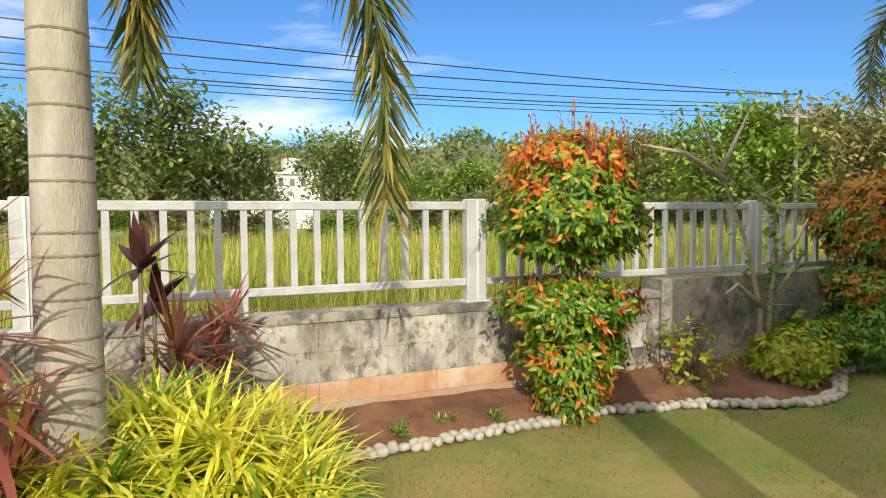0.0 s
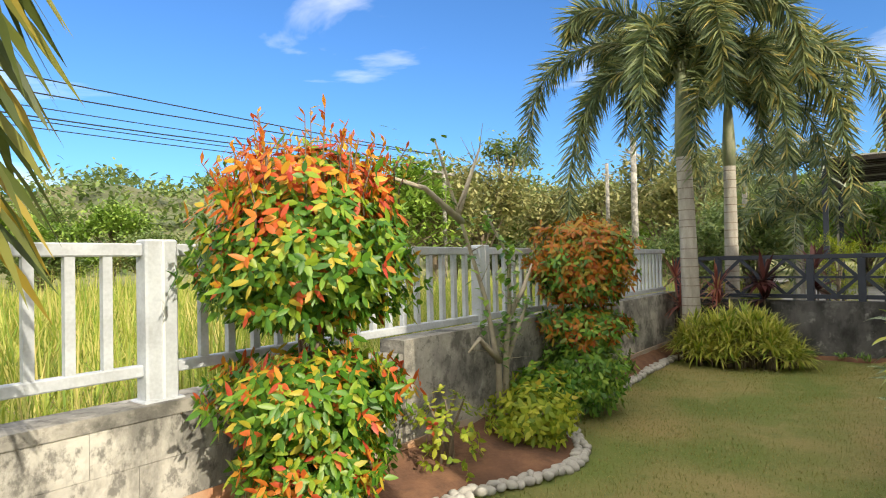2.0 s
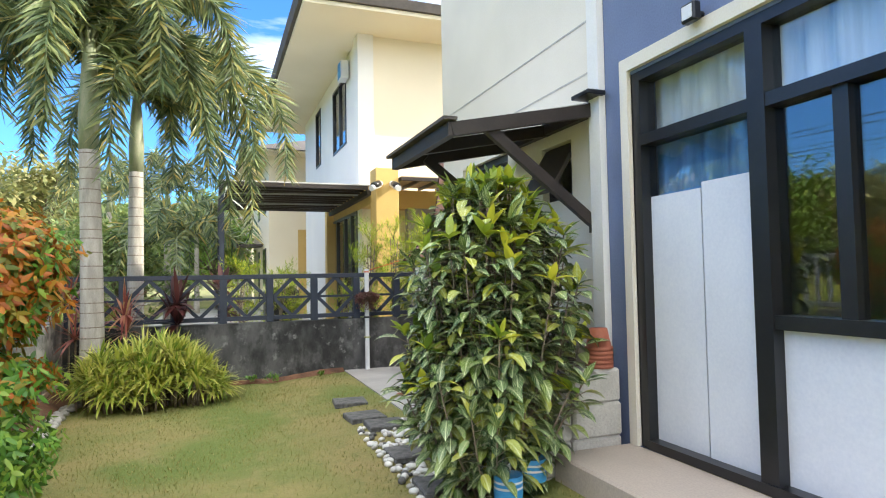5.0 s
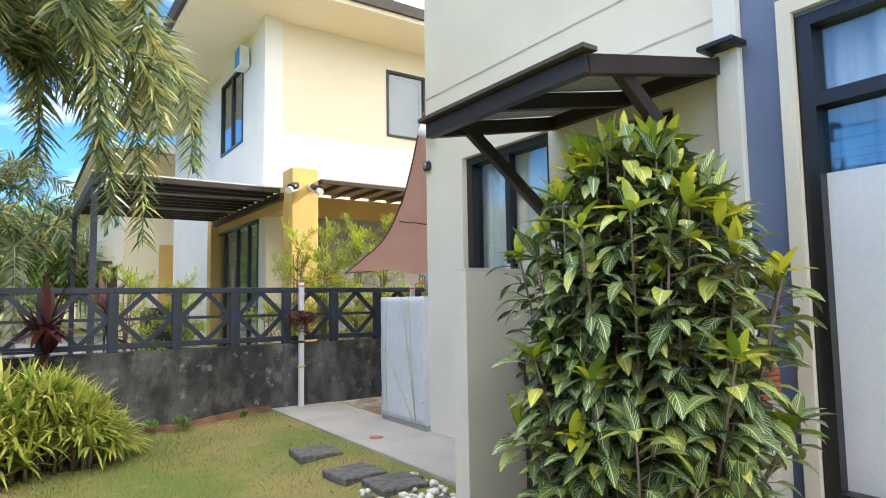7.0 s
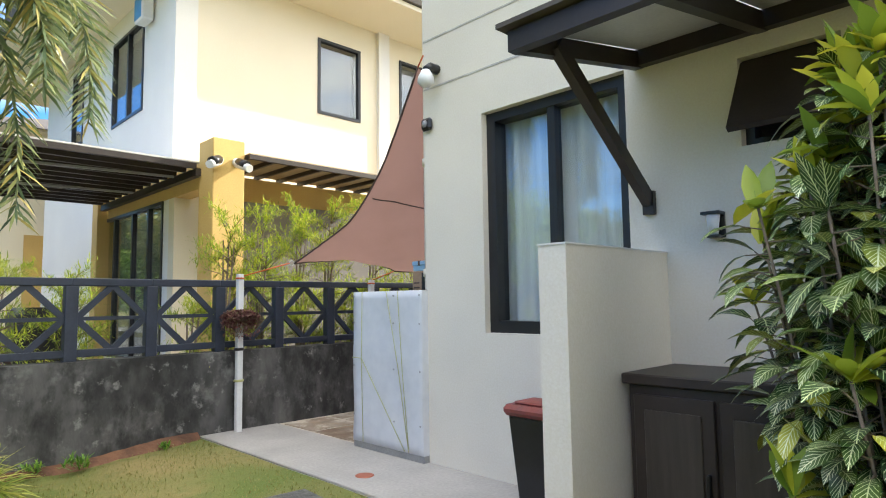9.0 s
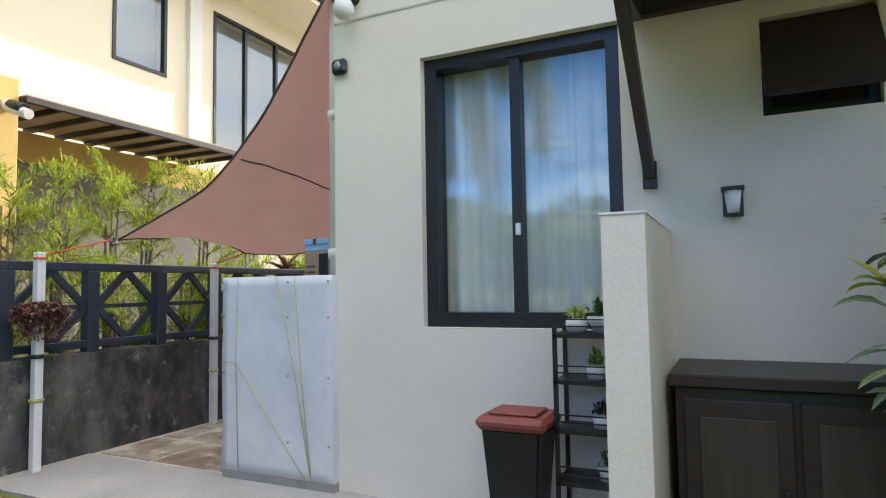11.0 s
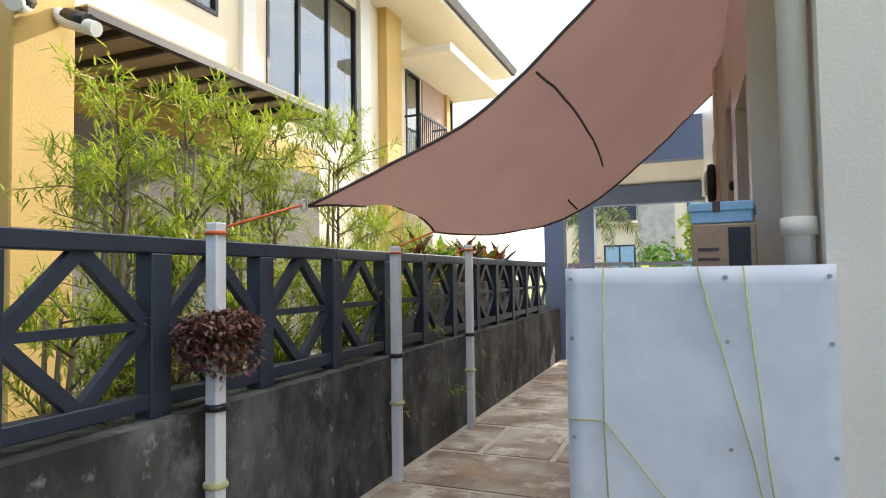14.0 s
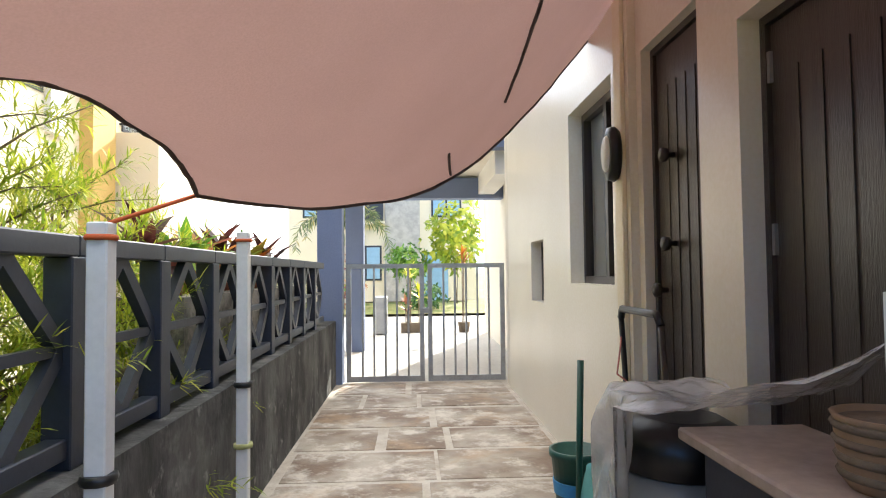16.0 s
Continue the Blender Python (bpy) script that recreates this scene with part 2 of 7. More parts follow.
M["brickpanel"] = mat("pale pinkish brick facing", (0.55, 0.40, 0.32), (0.44, 0.31, 0.25), 0.85, 14, 0.6, 20, stretch=(1, 1, 3))
M["boardtop"] = mat("dusty brown board", (0.46, 0.37, 0.31), (0.38, 0.30, 0.25), 0.7, 3, 0.2, 30)
# dimness of rooms behind openings is put into this colour
M["room"] = mat("room wall with dimness in its colour", (0.22, 0.20, 0.18), (0.18, 0.165, 0.15), 0.9, 2)
M["board"] = mat("pale frosted board", (0.72, 0.75, 0.80), (0.66, 0.69, 0.75), 0.5, 2)
M["galv"] = mat("galvanised steel", (0.42, 0.43, 0.44), (0.34, 0.35, 0.36), 0.4, 7, 0.1, 60, metal=0.7)
M["rust"] = mat("dark roof tile", (0.10, 0.085, 0.075), (0.07, 0.06, 0.055), 0.8, 3, 0.3, 20)
M["hill"] = mat("far wooded hill", (0.11, 0.14, 0.07), (0.20, 0.18, 0.09), 1.0, 0.035, 1.0, 0.25, fine=0.3)
M["green_p"] = mat("dark green plastic", (0.02, 0.10, 0.075), (0.015, 0.08, 0.06), 0.4, 5)
M["orange"] = mat("orange plastic", (0.62, 0.13, 0.02), (0.5, 0.10, 0.02), 0.45, 5)
M["film"] = mat("grey tarpaulin", (0.30, 0.31, 0.31), (0.22, 0.225, 0.225), 0.35, 3, 0.3, 10)
M["rope"] = mat("orange rope", (0.62, 0.12, 0.03), None, 0.7, 30)
M["teal"] = mat("teal cloth", (0.13, 0.42, 0.43), (0.10, 0.34, 0.35), 0.8, 6, 0.2, 30)
M["glass"] = glassmat("window glass")
LG = leafmat("dark green leaf", [(0.0, (0.022, 0.065, 0.016)), (0.5, (0.045, 0.125, 0.024)), (1.0, (0.085, 0.20, 0.035))], 0.35)
M["palm"] = leafmat("palm leaflet", [(0.0, (0.055, 0.095, 0.048)), (0.45, (0.15, 0.20, 0.09)), (0.85, (0.29, 0.32, 0.12)), (1.0, (0.52, 0.39, 0.11))], 0.4)
M["palmnear"] = leafmat("olive palm leaflet", [(0.0, (0.05, 0.075, 0.02)), (0.5, (0.12, 0.15, 0.035)), (0.82, (0.24, 0.24, 0.05)), (1.0, (0.50, 0.34, 0.06))], 0.45)
M["crownshaft"] = mat("grey-green crownshaft", (0.20, 0.24, 0.13), (0.30, 0.30, 0.20), 0.6, 5, 0.1, 40, stretch=(3, 3, 1))
M["yellow"] = leafmat("yellow striped strap leaf", [(0.0, (0.32, 0.42, 0.035)), (0.3, (0.66, 0.66, 0.06)), (1.0, (0.88, 0.80, 0.16))], 0.4)
M["yellow2"] = leafmat("green-yellow strap leaf", [(0.0, (0.16, 0.28, 0.035)), (0.4, (0.42, 0.47, 0.07)), (1.0, (0.72, 0.66, 0.20))], 0.4)
M["leafdark"] = LG
M["leafred"] = leafmat("orange red young leaf", [(0.0, (0.54, 0.06, 0.04)), (0.35, (0.68, 0.15, 0.03)), (0.72, (0.74, 0.30, 0.035)), (1.0, (0.60, 0.48, 0.05))], 0.48, 0.4)
M["leafrust"] = leafmat("rust red leaf", [(0.0, (0.34, 0.08, 0.01)), (0.45, (0.52, 0.20, 0.015)), (0.75, (0.36, 0.27, 0.03)), (1.0, (0.13, 0.18, 0.03))], 0.5)
M["leafgreen"] = leafmat("mid green leaf", [(0.0, (0.06, 0.17, 0.024)), (0.5, (0.15, 0.33, 0.04)), (1.0, (0.32, 0.46, 0.06))], 0.4)
M["ti"] = leafmat("pink brown strap leaf", [(0.0, (0.20, 0.045, 0.045)), (0.5, (0.38, 0.13, 0.09)), (1.0, (0.48, 0.33, 0.13))], 0.4)
M["tidark"] = leafmat("dark maroon strap leaf", [(0.0, (0.035, 0.014, 0.014)), (1.0, (0.12, 0.035, 0.032))], 0.35)
M["leafbush"] = leafmat("fresh green bush leaf", [(0.0, (0.04, 0.14, 0.015)), (0.5, (0.12, 0.28, 0.025)), (0.84, (0.30, 0.42, 0.035)), (1.0, (0.56, 0.42, 0.05))], 0.42, 0.35)
M["feather"] = leafmat("fine bright green foliage", [(0.0, (0.15, 0.25, 0.022)), (0.5, (0.34, 0.42, 0.035)), (1.0, (0.56, 0.56, 0.07))], 0.5, 0.45)
M["tree"] = leafmat("tree foliage", [(0.0, (0.09, 0.15, 0.04)), (0.5, (0.18, 0.26, 0.07)), (1.0, (0.32, 0.37, 0.12))], 0.6)
M["treedry"] = leafmat("dry tree foliage", [(0.0, (0.15, 0.18, 0.06)), (0.5, (0.29, 0.30, 0.11)), (1.0, (0.44, 0.39, 0.17))], 0.6)
M["treebright"] = leafmat("bright tree foliage", [(0.0, (0.11, 0.21, 0.03)), (0.5, (0.22, 0.36, 0.05)), (1.0, (0.36, 0.47, 0.09))], 0.6)
M["grass"] = leafmat("tall grass", [(0.0, (0.16, 0.26, 0.03)), (0.5, (0.34, 0.40, 0.055)), (1.0, (0.62, 0.52, 0.18))], 0.6, 0.35)
M["zyoung"] = leafmat("yellow-green young leaf", [(0.0, (0.14, 0.24, 0.03)), (0.5, (0.34, 0.42, 0.04)), (1.0, (0.70, 0.66, 0.06))], 0.35, 0.35)
M["turf"] = leafmat("short turf", [(0.0, (0.15, 0.19, 0.036)), (0.5, (0.25, 0.24, 0.065)), (1.0, (0.40, 0.31, 0.13))], 0.7, 0.4)

# zebra-veined leaf: pale veins run out from the midrib, by the leaf's own lengthwise and crosswise measure
zb = bpy.data.materials.new("zebra-veined leaf")
zb.use_nodes = True
zn, zl = zb.node_tree.nodes, zb.node_tree.links
z_b = zn["Principled BSDF"]
z_b.inputs["Roughness"].default_value = 0.32
z_uv = zn.new("ShaderNodeUVMap")
z_sep = zn.new("ShaderNodeSeparateXYZ")
zl.new(z_uv.outputs["UV"], z_sep.inputs["Vector"])


def zmath(op, a, b=None):
    q = zn.new("ShaderNodeMath")
    q.operation = op
    for i, v in enumerate((a, b)):
        if v is None:
            continue
        if isinstance(v, (int, float)):
            q.inputs[i].default_value = v
        else:
            zl.new(v, q.inputs[i])
    return q.outputs[0]


z_ax = zmath("ABSOLUTE", zmath("SUBTRACT", z_sep.outputs["X"], 0.5))
z_ph = zmath("SUBTRACT", zmath("MULTIPLY", z_sep.outputs["Y"], 8.5), zmath("MULTIPLY", z_ax, 5.5))
z_vein = zmath("LESS_THAN", zmath("FRACT", z_ph), 0.19)
z_mid = zmath("LESS_THAN", z_ax, 0.03)
z_all = zmath("MAXIMUM", z_vein, z_mid)
z_in = zmath("MULTIPLY", z_all, zmath("LESS_THAN", z_ax, 0.44))
z_geo = zn.new("ShaderNodeNewGeometry")
z_ra = zn.new("ShaderNodeValToRGB")
for p_, c_ in ((0.0, (0.020, 0.055, 0.014)), (0.45, (0.045, 0.105, 0.018)), (0.75, (0.13, 0.20, 0.022)), (1.0, (0.42, 0.42, 0.03))):
    e_ = z_ra.color_ramp.elements.new(p_) if p_ not in (0.0, 1.0) else z_ra.color_ramp.elements[0 if p_ == 0.0 else -1]
    e_.color = (*c_, 1)
zl.new(z_geo.outputs["Random Per Island"], z_ra.inputs["Fac"])
z_mx = zn.new("ShaderNodeMixRGB")
z_mx.inputs["Color2"].default_value = (0.68, 0.74, 0.42, 1)
zl.new(z_in, z_mx.inputs["Fac"])
zl.new(z_ra.outputs["Color"], z_mx.inputs["Color1"])
zl.new(z_mx.outputs["Color"], z_b.inputs["Base Color"])
M["zebra"] = zb


# ---- helpers of this scene ----
def box_bm(x0, y0, z0, x1, y1, z1, bevel=0.0, bm=None):
    bm = bm or bmesh.new()
    vs = [bm.verts.new(p) for p in ((x0, y0, z0), (x1, y0, z0), (x1, y1, z0), (x0, y1, z0), (x0, y0, z1), (x1, y0, z1), (x1, y1, z1), (x0, y1, z1))]
    fs = [bm.faces.new([vs[i] for i in f]) for f in ((3, 2, 1, 0), (4, 5, 6, 7), (0, 1, 5, 4), (1, 2, 6, 5), (2, 3, 7, 6), (3, 0, 4, 7))]
    if bevel:
        es = list({e for f in fs for e in f.edges})
        bmesh.ops.bevel(bm, geom=es, offset=bevel, segments=1, affect="EDGES")
    return bm


def grid_bm(axis, lo, hi, cuts, holes, z0, z1):
    """A slab between lo and hi across its axis, with rectangular openings (from, to, sill, head), as one joined skin."""
    us = sorted({*cuts, *(h[0] for h in holes), *(h[1] for h in holes)})
    zs = sorted({z0, z1, *(min(max(v, z0), z1) for h in holes for v in h[2:4])})
    full = [[not any(h[0] < (a + b) / 2 < h[1] and h[2] < (c + d) / 2 < h[3] for h in holes) for c, d in zip(zs, zs[1:])] for a, b in zip(us, us[1:])]
    bm, vs = bmesh.new(), {}

    def v(i, j, s):
        if (i, j, s) not in vs:
            w = (lo, hi)[s]
            vs[i, j, s] = bm.verts.new((w, us[i], zs[j]) if axis == "x" else (us[i], w, zs[j]))
        return vs[i, j, s]

    nu, nz = len(us) - 1, len(zs) - 1
    for i in range(nu):
        for j in range(nz):
            if not full[i][j]:
                continue
            for s in (0, 1):
                bm.faces.new((v(i, j, s), v(i + 1, j, s), v(i + 1, j + 1, s), v(i, j + 1, s)))
            for di, dj, a, b in ((-1, 0, (i, j), (i, j + 1)), (1, 0, (i + 1, j), (i + 1, j + 1)), (0, -1, (i, j), (i + 1, j)), (0, 1, (i, j + 1), (i + 1, j + 1))):
                p, q = i + di, j + dj
                if not (0 <= p < nu and 0 <= q < nz and full[p][q]):
                    bm.faces.new((v(*a, 0), v(*b, 0), v(*b, 1), v(*a, 1)))
    return bm


def tube_bm(pts, r, seg=8, bm=None, caps=True):
    """A round bar along points; r is one radius or one for each point."""
    bm = bm or bmesh.new()
    pts = [Vector(p) for p in pts]
    rs = r if isinstance(r, (list, tuple)) else [r] * len(pts)
    rings = []
    side = None
    for i, p in enumerate(pts):
        d = (pts[min(i + 1, len(pts) - 1)] - pts[max(i - 1, 0)]).normalized()
        if side is None:
            side = d.orthogonal().normalized()
        side = (side - d * side.dot(d)).normalized()
        up = d.cross(side)
        rings.append([bm.verts.new(p + (side * math.cos(a) + up * math.sin(a)) * rs[i]) for a in (2 * math.pi * k / seg for k in range(seg))])
    for a, b in zip(rings, rings[1:]):
        for k in range(seg):
            bm.faces.new((a[k], a[(k + 1) % seg], b[(k + 1) % seg], b[k])).smooth = True
    if caps:
        bm.faces.new(rings[0][::-1])
        bm.faces.new(rings[-1])
    return bm


def bar_bm(a, b, w, d, up=(0, 0, 1), bm=None):
    """A square bar from a to b, w wide across and d deep along up."""
    bm = bm or bmesh.new()
    a, b = Vector(a), Vector(b)
    n = (b - a).normalized()
    s = n.cross(Vector(up)).normalized()
    u = s.cross(n)
    vs = []
    for p in (a, b):
        vs.append([bm.verts.new(p + s * (w / 2 * i) + u * (d / 2 * j)) for i, j in ((-1, -1), (1, -1), (1, 1), (-1, 1))])
    for k in range(4):
        bm.faces.new((vs[0][k], vs[0][(k + 1) % 4], vs[1][(k + 1) % 4], vs[1][k]))
    bm.faces.new(vs[0][::-1])
    bm.faces.new(vs[1])
    bmesh.ops.recalc_face_normals(bm, faces=bm.faces[:])
    return bm


def lathe_bm(profile, seg=20, bm=None, at=(0, 0, 0)):
    bm = bm or bmesh.new()
    rings = [[bm.verts.new((at[0] + r * math.cos(2 * math.pi * k / seg), at[1] + r * math.sin(2 * math.pi * k / seg), at[2] + z)) for k in range(seg)] for r, z in profile]
    for a, b in zip(rings, rings[1:]):
        for k in range(seg):
            bm.faces.new((a[k], a[(k + 1) % seg], b[(k + 1) % seg], b[k])).smooth = True
    bm.faces.new(rings[0][::-1])
    bm.faces.new(rings[-1])
    return bm


def mesh_of(name, bm, material):
    me = bpy.data.meshes.new(name)
    bmesh.ops.recalc_face_normals(bm, faces=bm.faces[:])
    bm.to_mesh(me)
    bm.free()
    me.materials.append(material)
    return me


def thing(name, at, label, category, group="", kind=""):
    """The empty at a thing's base, to which its parts belong."""
    ob = new(name)
    ob.empty_display_size = 0.1
    ob.matrix_world = at if isinstance(at, Matrix) else Matrix.Translation(at)
    return tagged(ob, label, category, group, kind)


def part(name, bm, material, parent, label=""):
    ob = new(name, bm if isinstance(bm, bpy.types.Mesh) else mesh_of(name, bm, material))
    ob.parent = parent
    return tagged(ob, label)


def solid(name, bm, material, label, category, group="", kind=""):
    return tagged(new(name, mesh_of(name, bm, material)), label, category, group, kind)


class Leaves:
    """Gathers many bent strap leaves into one mesh."""

    def __init__(self):
        self.v, self.f, self.uv = [], [], []

    def add(self, p, d, length, width, droop=0.3, seg=2, shape=None, side=None, fold=0.0):
        p, d = Vector(p), Vector(d).normalized()
        s = d.cross(Vector((0, 0, 1)) if side is None else Vector(side))
        s = s.normalized() if s.length > 1e-3 else Vector((1, 0, 0))
        n = s.cross(d)
        shape = shape or ((0.55, 1.0, 0.0) if seg == 2 else (0.5, 1.0, 0.75, 0.0))
        base = len(self.v)
        q, step = p.copy(), length / seg
        for i in range(seg + 1):
            w = width / 2 * shape[i]
            if i == seg and shape[i] == 0:
                self.v.append(q[:])
                self.uv.append((0.5, 1.0))
            else:
                if fold:
                    up = n * (w * fold)
                    self.v += [(q - s * w + up)[:], q[:], (q + s * w + up)[:]]
                    self.uv += [(0.0, i / seg), (0.5, i / seg), (1.0, i / seg)]
                else:
                    self.v += [(q - s * w)[:], (q + s * w)[:]]
                    self.uv += [(0.0, i / seg), (1.0, i / seg)]
            d = (d - Vector((0, 0, droop / seg))).normalized()
            n = s.cross(d)
            q = q + d * step
        k = 3 if fold else 2
        for i in range(seg):
            a, b = base + k * i, base + k * (i + 1)
            last = i == seg - 1 and shape[seg] == 0
            for j in range(k - 1):
                self.f.append((a + j, a + j + 1, b) if last else (a + j, a + j + 1, b + j + 1, b + j))

    def mesh(self, name, material, uv=False):
        me = bpy.data.meshes.new(name)
        me.from_pydata(self.v, [], self.f)
        if uv:
            lay = me.uv_layers.new(name="UVMap")
            idx = np.empty(len(me.loops), dtype=np.int32)
            me.loops.foreach_get("vertex_index", idx)
            lay.data.foreach_set("uv", np.array(self.uv, dtype=np.float32)[idx].ravel())
        me.materials.append(material)
        me.polygons.foreach_set("use_smooth", [True] * len(me.polygons))
        return me


rnd = random.Random(7)


def ball(r=1.0):
    """A random point within a ball."""
    while True:
        v = Vector((rnd.uniform(-1, 1), rnd.uniform(-1, 1), rnd.uniform(-1, 1)))
        if v.length <= 1:
            return v * r


def way(tilt_lo, tilt_hi):
    """A random direction that rises by an angle between two, in degrees."""
    a, e = rnd.uniform(0, 2 * math.pi), radians(rnd.uniform(tilt_lo, tilt_hi))
    return Vector((math.cos(a) * math.cos(e), math.sin(a) * math.cos(e), math.sin(e)))


# ---- ground ----
def sheet(name, x0, y0, x1, y1, z, nx, ny, material, rough=0.0, label="", category="ground"):
    bm = bmesh.new()
    g = [[bm.verts.new((x0 + (x1 - x0) * i / nx, y0 + (y1 - y0) * j / ny, z + rough * noise.noise(Vector((x0 + (x1 - x0) * i / nx, y0 + (y1 - y0) * j / ny, 3.0)) * 1.3))) for j in range(ny + 1)] for i in range(nx + 1)]
    for i in range(nx):
        for j in range(ny):
            bm.faces.new((g[i][j], g[i + 1][j], g[i + 1][j + 1], g[i][j + 1])).smooth = True
    return solid(name, bm, material, label, category, kind="structure")


sheet("ground", -900, -900, 900, 900, -0.16, 8, 8, M["field"], label="rough green and yellow meadow reaching the hills", category="ground")
def lawn_z(x, y):
    """The lawn rises gently to the concrete apron."""
    a, b = min(1, max(0, (x - 7.5) / 1.3)), min(1, max(0, (1.7 - y) / 0.8))
    c = math.exp(-((x - 6.5) / 0.9) ** 4 - (max(0, y - 0.3) / 0.75) ** 2)
    return -0.085 + 0.175 * c + 0.072 * a * a * (3 - 2 * a) * b * b * (3 - 2 * b)


lawn = sheet("lawn", -4, -1.6, 12.05, 4.05, -0.085, 100, 40, M["lawn"], 0.012, "mown lawn with green and dry yellow patches", "lawn")
for v in lawn.data.vertices:
    v.co.z += lawn_z(v.co.x, v.co.y) + 0.085
EDGE = [(0.4, 3.45), (2.75, 3.48), (3.34, 3.51), (4.0, 3.55), (4.68, 3.58), (5.4, 3.46), (5.97, 3.19), (6.35, 3.11), (6.66, 3.2), (6.95, 3.4), (7.2, 3.6), (7.6, 3.7), (8.2, 3.72), (9.6, 3.78), (11.0, 3.84), (11.45, 3.7), (11.4, 3.1), (11.62, 2.6), (12.0, 2.35)]


def along(points, step):
    """Evenly spaced places with directions along a bent line."""
    out, left = [], 0.0
    for a, b in zip(points, points[1:]):
        a, b = Vector(a), Vector(b)
        d = (b - a).length
        while left < d:
            out.append((a + (b - a) * (left / d), (b - a).normalized()))
            left += step
        left -= d
    return out


bm = bmesh.new()
prev = None
for p, d in along(EDGE, 0.12):
    far = Vector((min(p.x, 12.0), 4.06)) if p.y > 3.65 or p.x < 11.2 else Vector((12.04, p.y + 0.4))
    row = [bm.verts.new((*(p.lerp(far, k / 4)), -0.075 + 0.035 * k / 4 * 4 + 0.03 * noise.noise(Vector((p.x * 3, k * 1.3, 0))) * (k > 0))) for k in range(5)]
    if prev:
        for k in range(4):
            bm.faces.new((prev[k], row[k], row[k + 1], prev[k + 1])).smooth = True
    prev = row
solid("soil_bed", bm, M["soil"], "red-brown soil bed along the boundary wall", "soil bed", kind="structure")
bm = bmesh.new()
prev = None
for k in range(23):
    y_ = 0.74 + 0.08 * k
    w_ = 0.14 + 0.09 * noise.noise(Vector((y_ * 2.1, 0.3, 0))) + 0.05 * noise.noise(Vector((y_ * 7.0, 1.3, 0)))
    row = [bm.verts.new((12.049 - w_ * (1 - j / 3), y_, lawn_z(12.0, y_) + (-0.01, 0.018, 0.035, 0.05)[j] + 0.012 * noise.noise(Vector((y_ * 9, j, 0))))) for j in range(4)]
    if prev:
        for j in range(3):
            bm.faces.new((prev[j], row[j], row[j + 1], prev[j + 1])).smooth = True
    prev = row
solid("soil_strip", bm, M["soil"], "loose brown soil along the foot of the concrete wall", "soil", kind="structure")
sheet("apron", 8.3, -0.0, 12.05, 0.72, 0.002, 6, 2, M["apron"], 0.0, "smooth grey concrete apron by the house corner", "pavement")
solid("apron_edge", box_bm(8.3, 0.6, -0.2, 12.05, 0.722, -0.003), M["apron"], "edge of the grey concrete apron", "pavement", kind="structure")
sheet("passage_floor", 10.0, -6.4, 12.05, 0.0, -0.004, 4, 8, M["joint"], 0.0, "pale mortar bed of the side passage", "pavement")
sheet("street", -10, -17.0, 40, -6.4, -0.02, 4, 4, M["road"], 0.0, "pale sunlit concrete street and driveway", "road")
sheet("verge", -10, -24.0, 40, -17.0, 0.05, 4, 4, M["lawn"], 0.0, "green verge across the street", "grass verge")
sheet("neighbour_yard", 12.25, -6.4, 34, 4.2, -0.05, 4, 4, M["apron"], 0.0, "paved yard of the neighbouring house", "pavement")
sheet("track", 13.0, 6.0, 46, 9.0, -0.10, 4, 4, M["road"], 0.02, "pale gravel track beyond the fence", "road")

# ---- boundary wall and fence ----
def wall(name, x0, y0, x1, y1, z0, z1, material, label, holes=(), axis="x", category="wall"):
    """A wall with openings (from, to, sill, head) along its axis."""
    bm = grid_bm("y", y0, y1, (x0, x1), holes, z0, z1) if axis == "x" else grid_bm("x", x0, x1, (y0, y1), holes, z0, z1)
    return solid(name, bm, material, label, category, kind="structure")


wall("wall_boundary_west", -5, 4.09, 5.66, 4.28, -0.3, 0.64, M["conc"], "weathered grey block boundary wall with stains")
wall("wall_boundary_east", 5.66, 4.06, 12.25, 4.28, -0.3, 0.79, M["conc"], "shaded weathered concrete boundary wall")
wall("wall_boundary_coping", -5, 4.07, 5.66, 4.30, 0.64, 0.70, M["conc"], "rough concrete top of the boundary wall", category="coping")
wall("wall_boundary_footing", -5, 4.04, 12.05, 4.06, -0.25, 0.10, M["concsoil"], "soil-stained foot of the boundary wall", category="footing")


POSTS = [-4.49, -1.66, 1.17, 3.985, 6.83, 9.66, 12.05]
fence = thing("boundary_fence", (0, 4.18, 0.70), "grey-white painted steel fence with upright bars on the wall", "fence")
BAR = mesh_of("bar", box_bm(-0.021, -0.016, 0.17, 0.021, 0.016, 0.685), M["fence"])
for a, b in zip(POSTS, POSTS[1:]):
    x0, x1 = a + 0.08, b - 0.08
    part("top_rail", box_bm(x0, -0.025, 0.68, x1, 0.025, 0.74, 0.006), M["fence"], fence)
    part("bottom_rail", box_bm(x0, -0.025, 0.12, x1, 0.025, 0.175, 0.006), M["fence"], fence)
    n = round((x1 - x0) / 0.155)
    for k in range(1, n):
        part("bar", BAR, None, fence).location = (x0 + (x1 - x0) * k / n, 0, 0)
for x in POSTS[:-1]:
    po = part("post", box_bm(x - 0.08, -0.05, -0.04, x + 0.08, 0.05, 0.76, 0.01), M["fence"], fence)
    part("base_plate", box_bm(x - 0.1, -0.07, -0.04, x + 0.1, 0.07, 0.01, 0.006), M["fence"], po)
    part("seam", box_bm(x - 0.006, -0.058, -0.02, x + 0.006, -0.049, 0.75), M["plastic"], po)
part("leg", box_bm(2.31, -0.03, -0.03, 2.36, 0.03, 0.14, 0.004), M["fence"], fence)

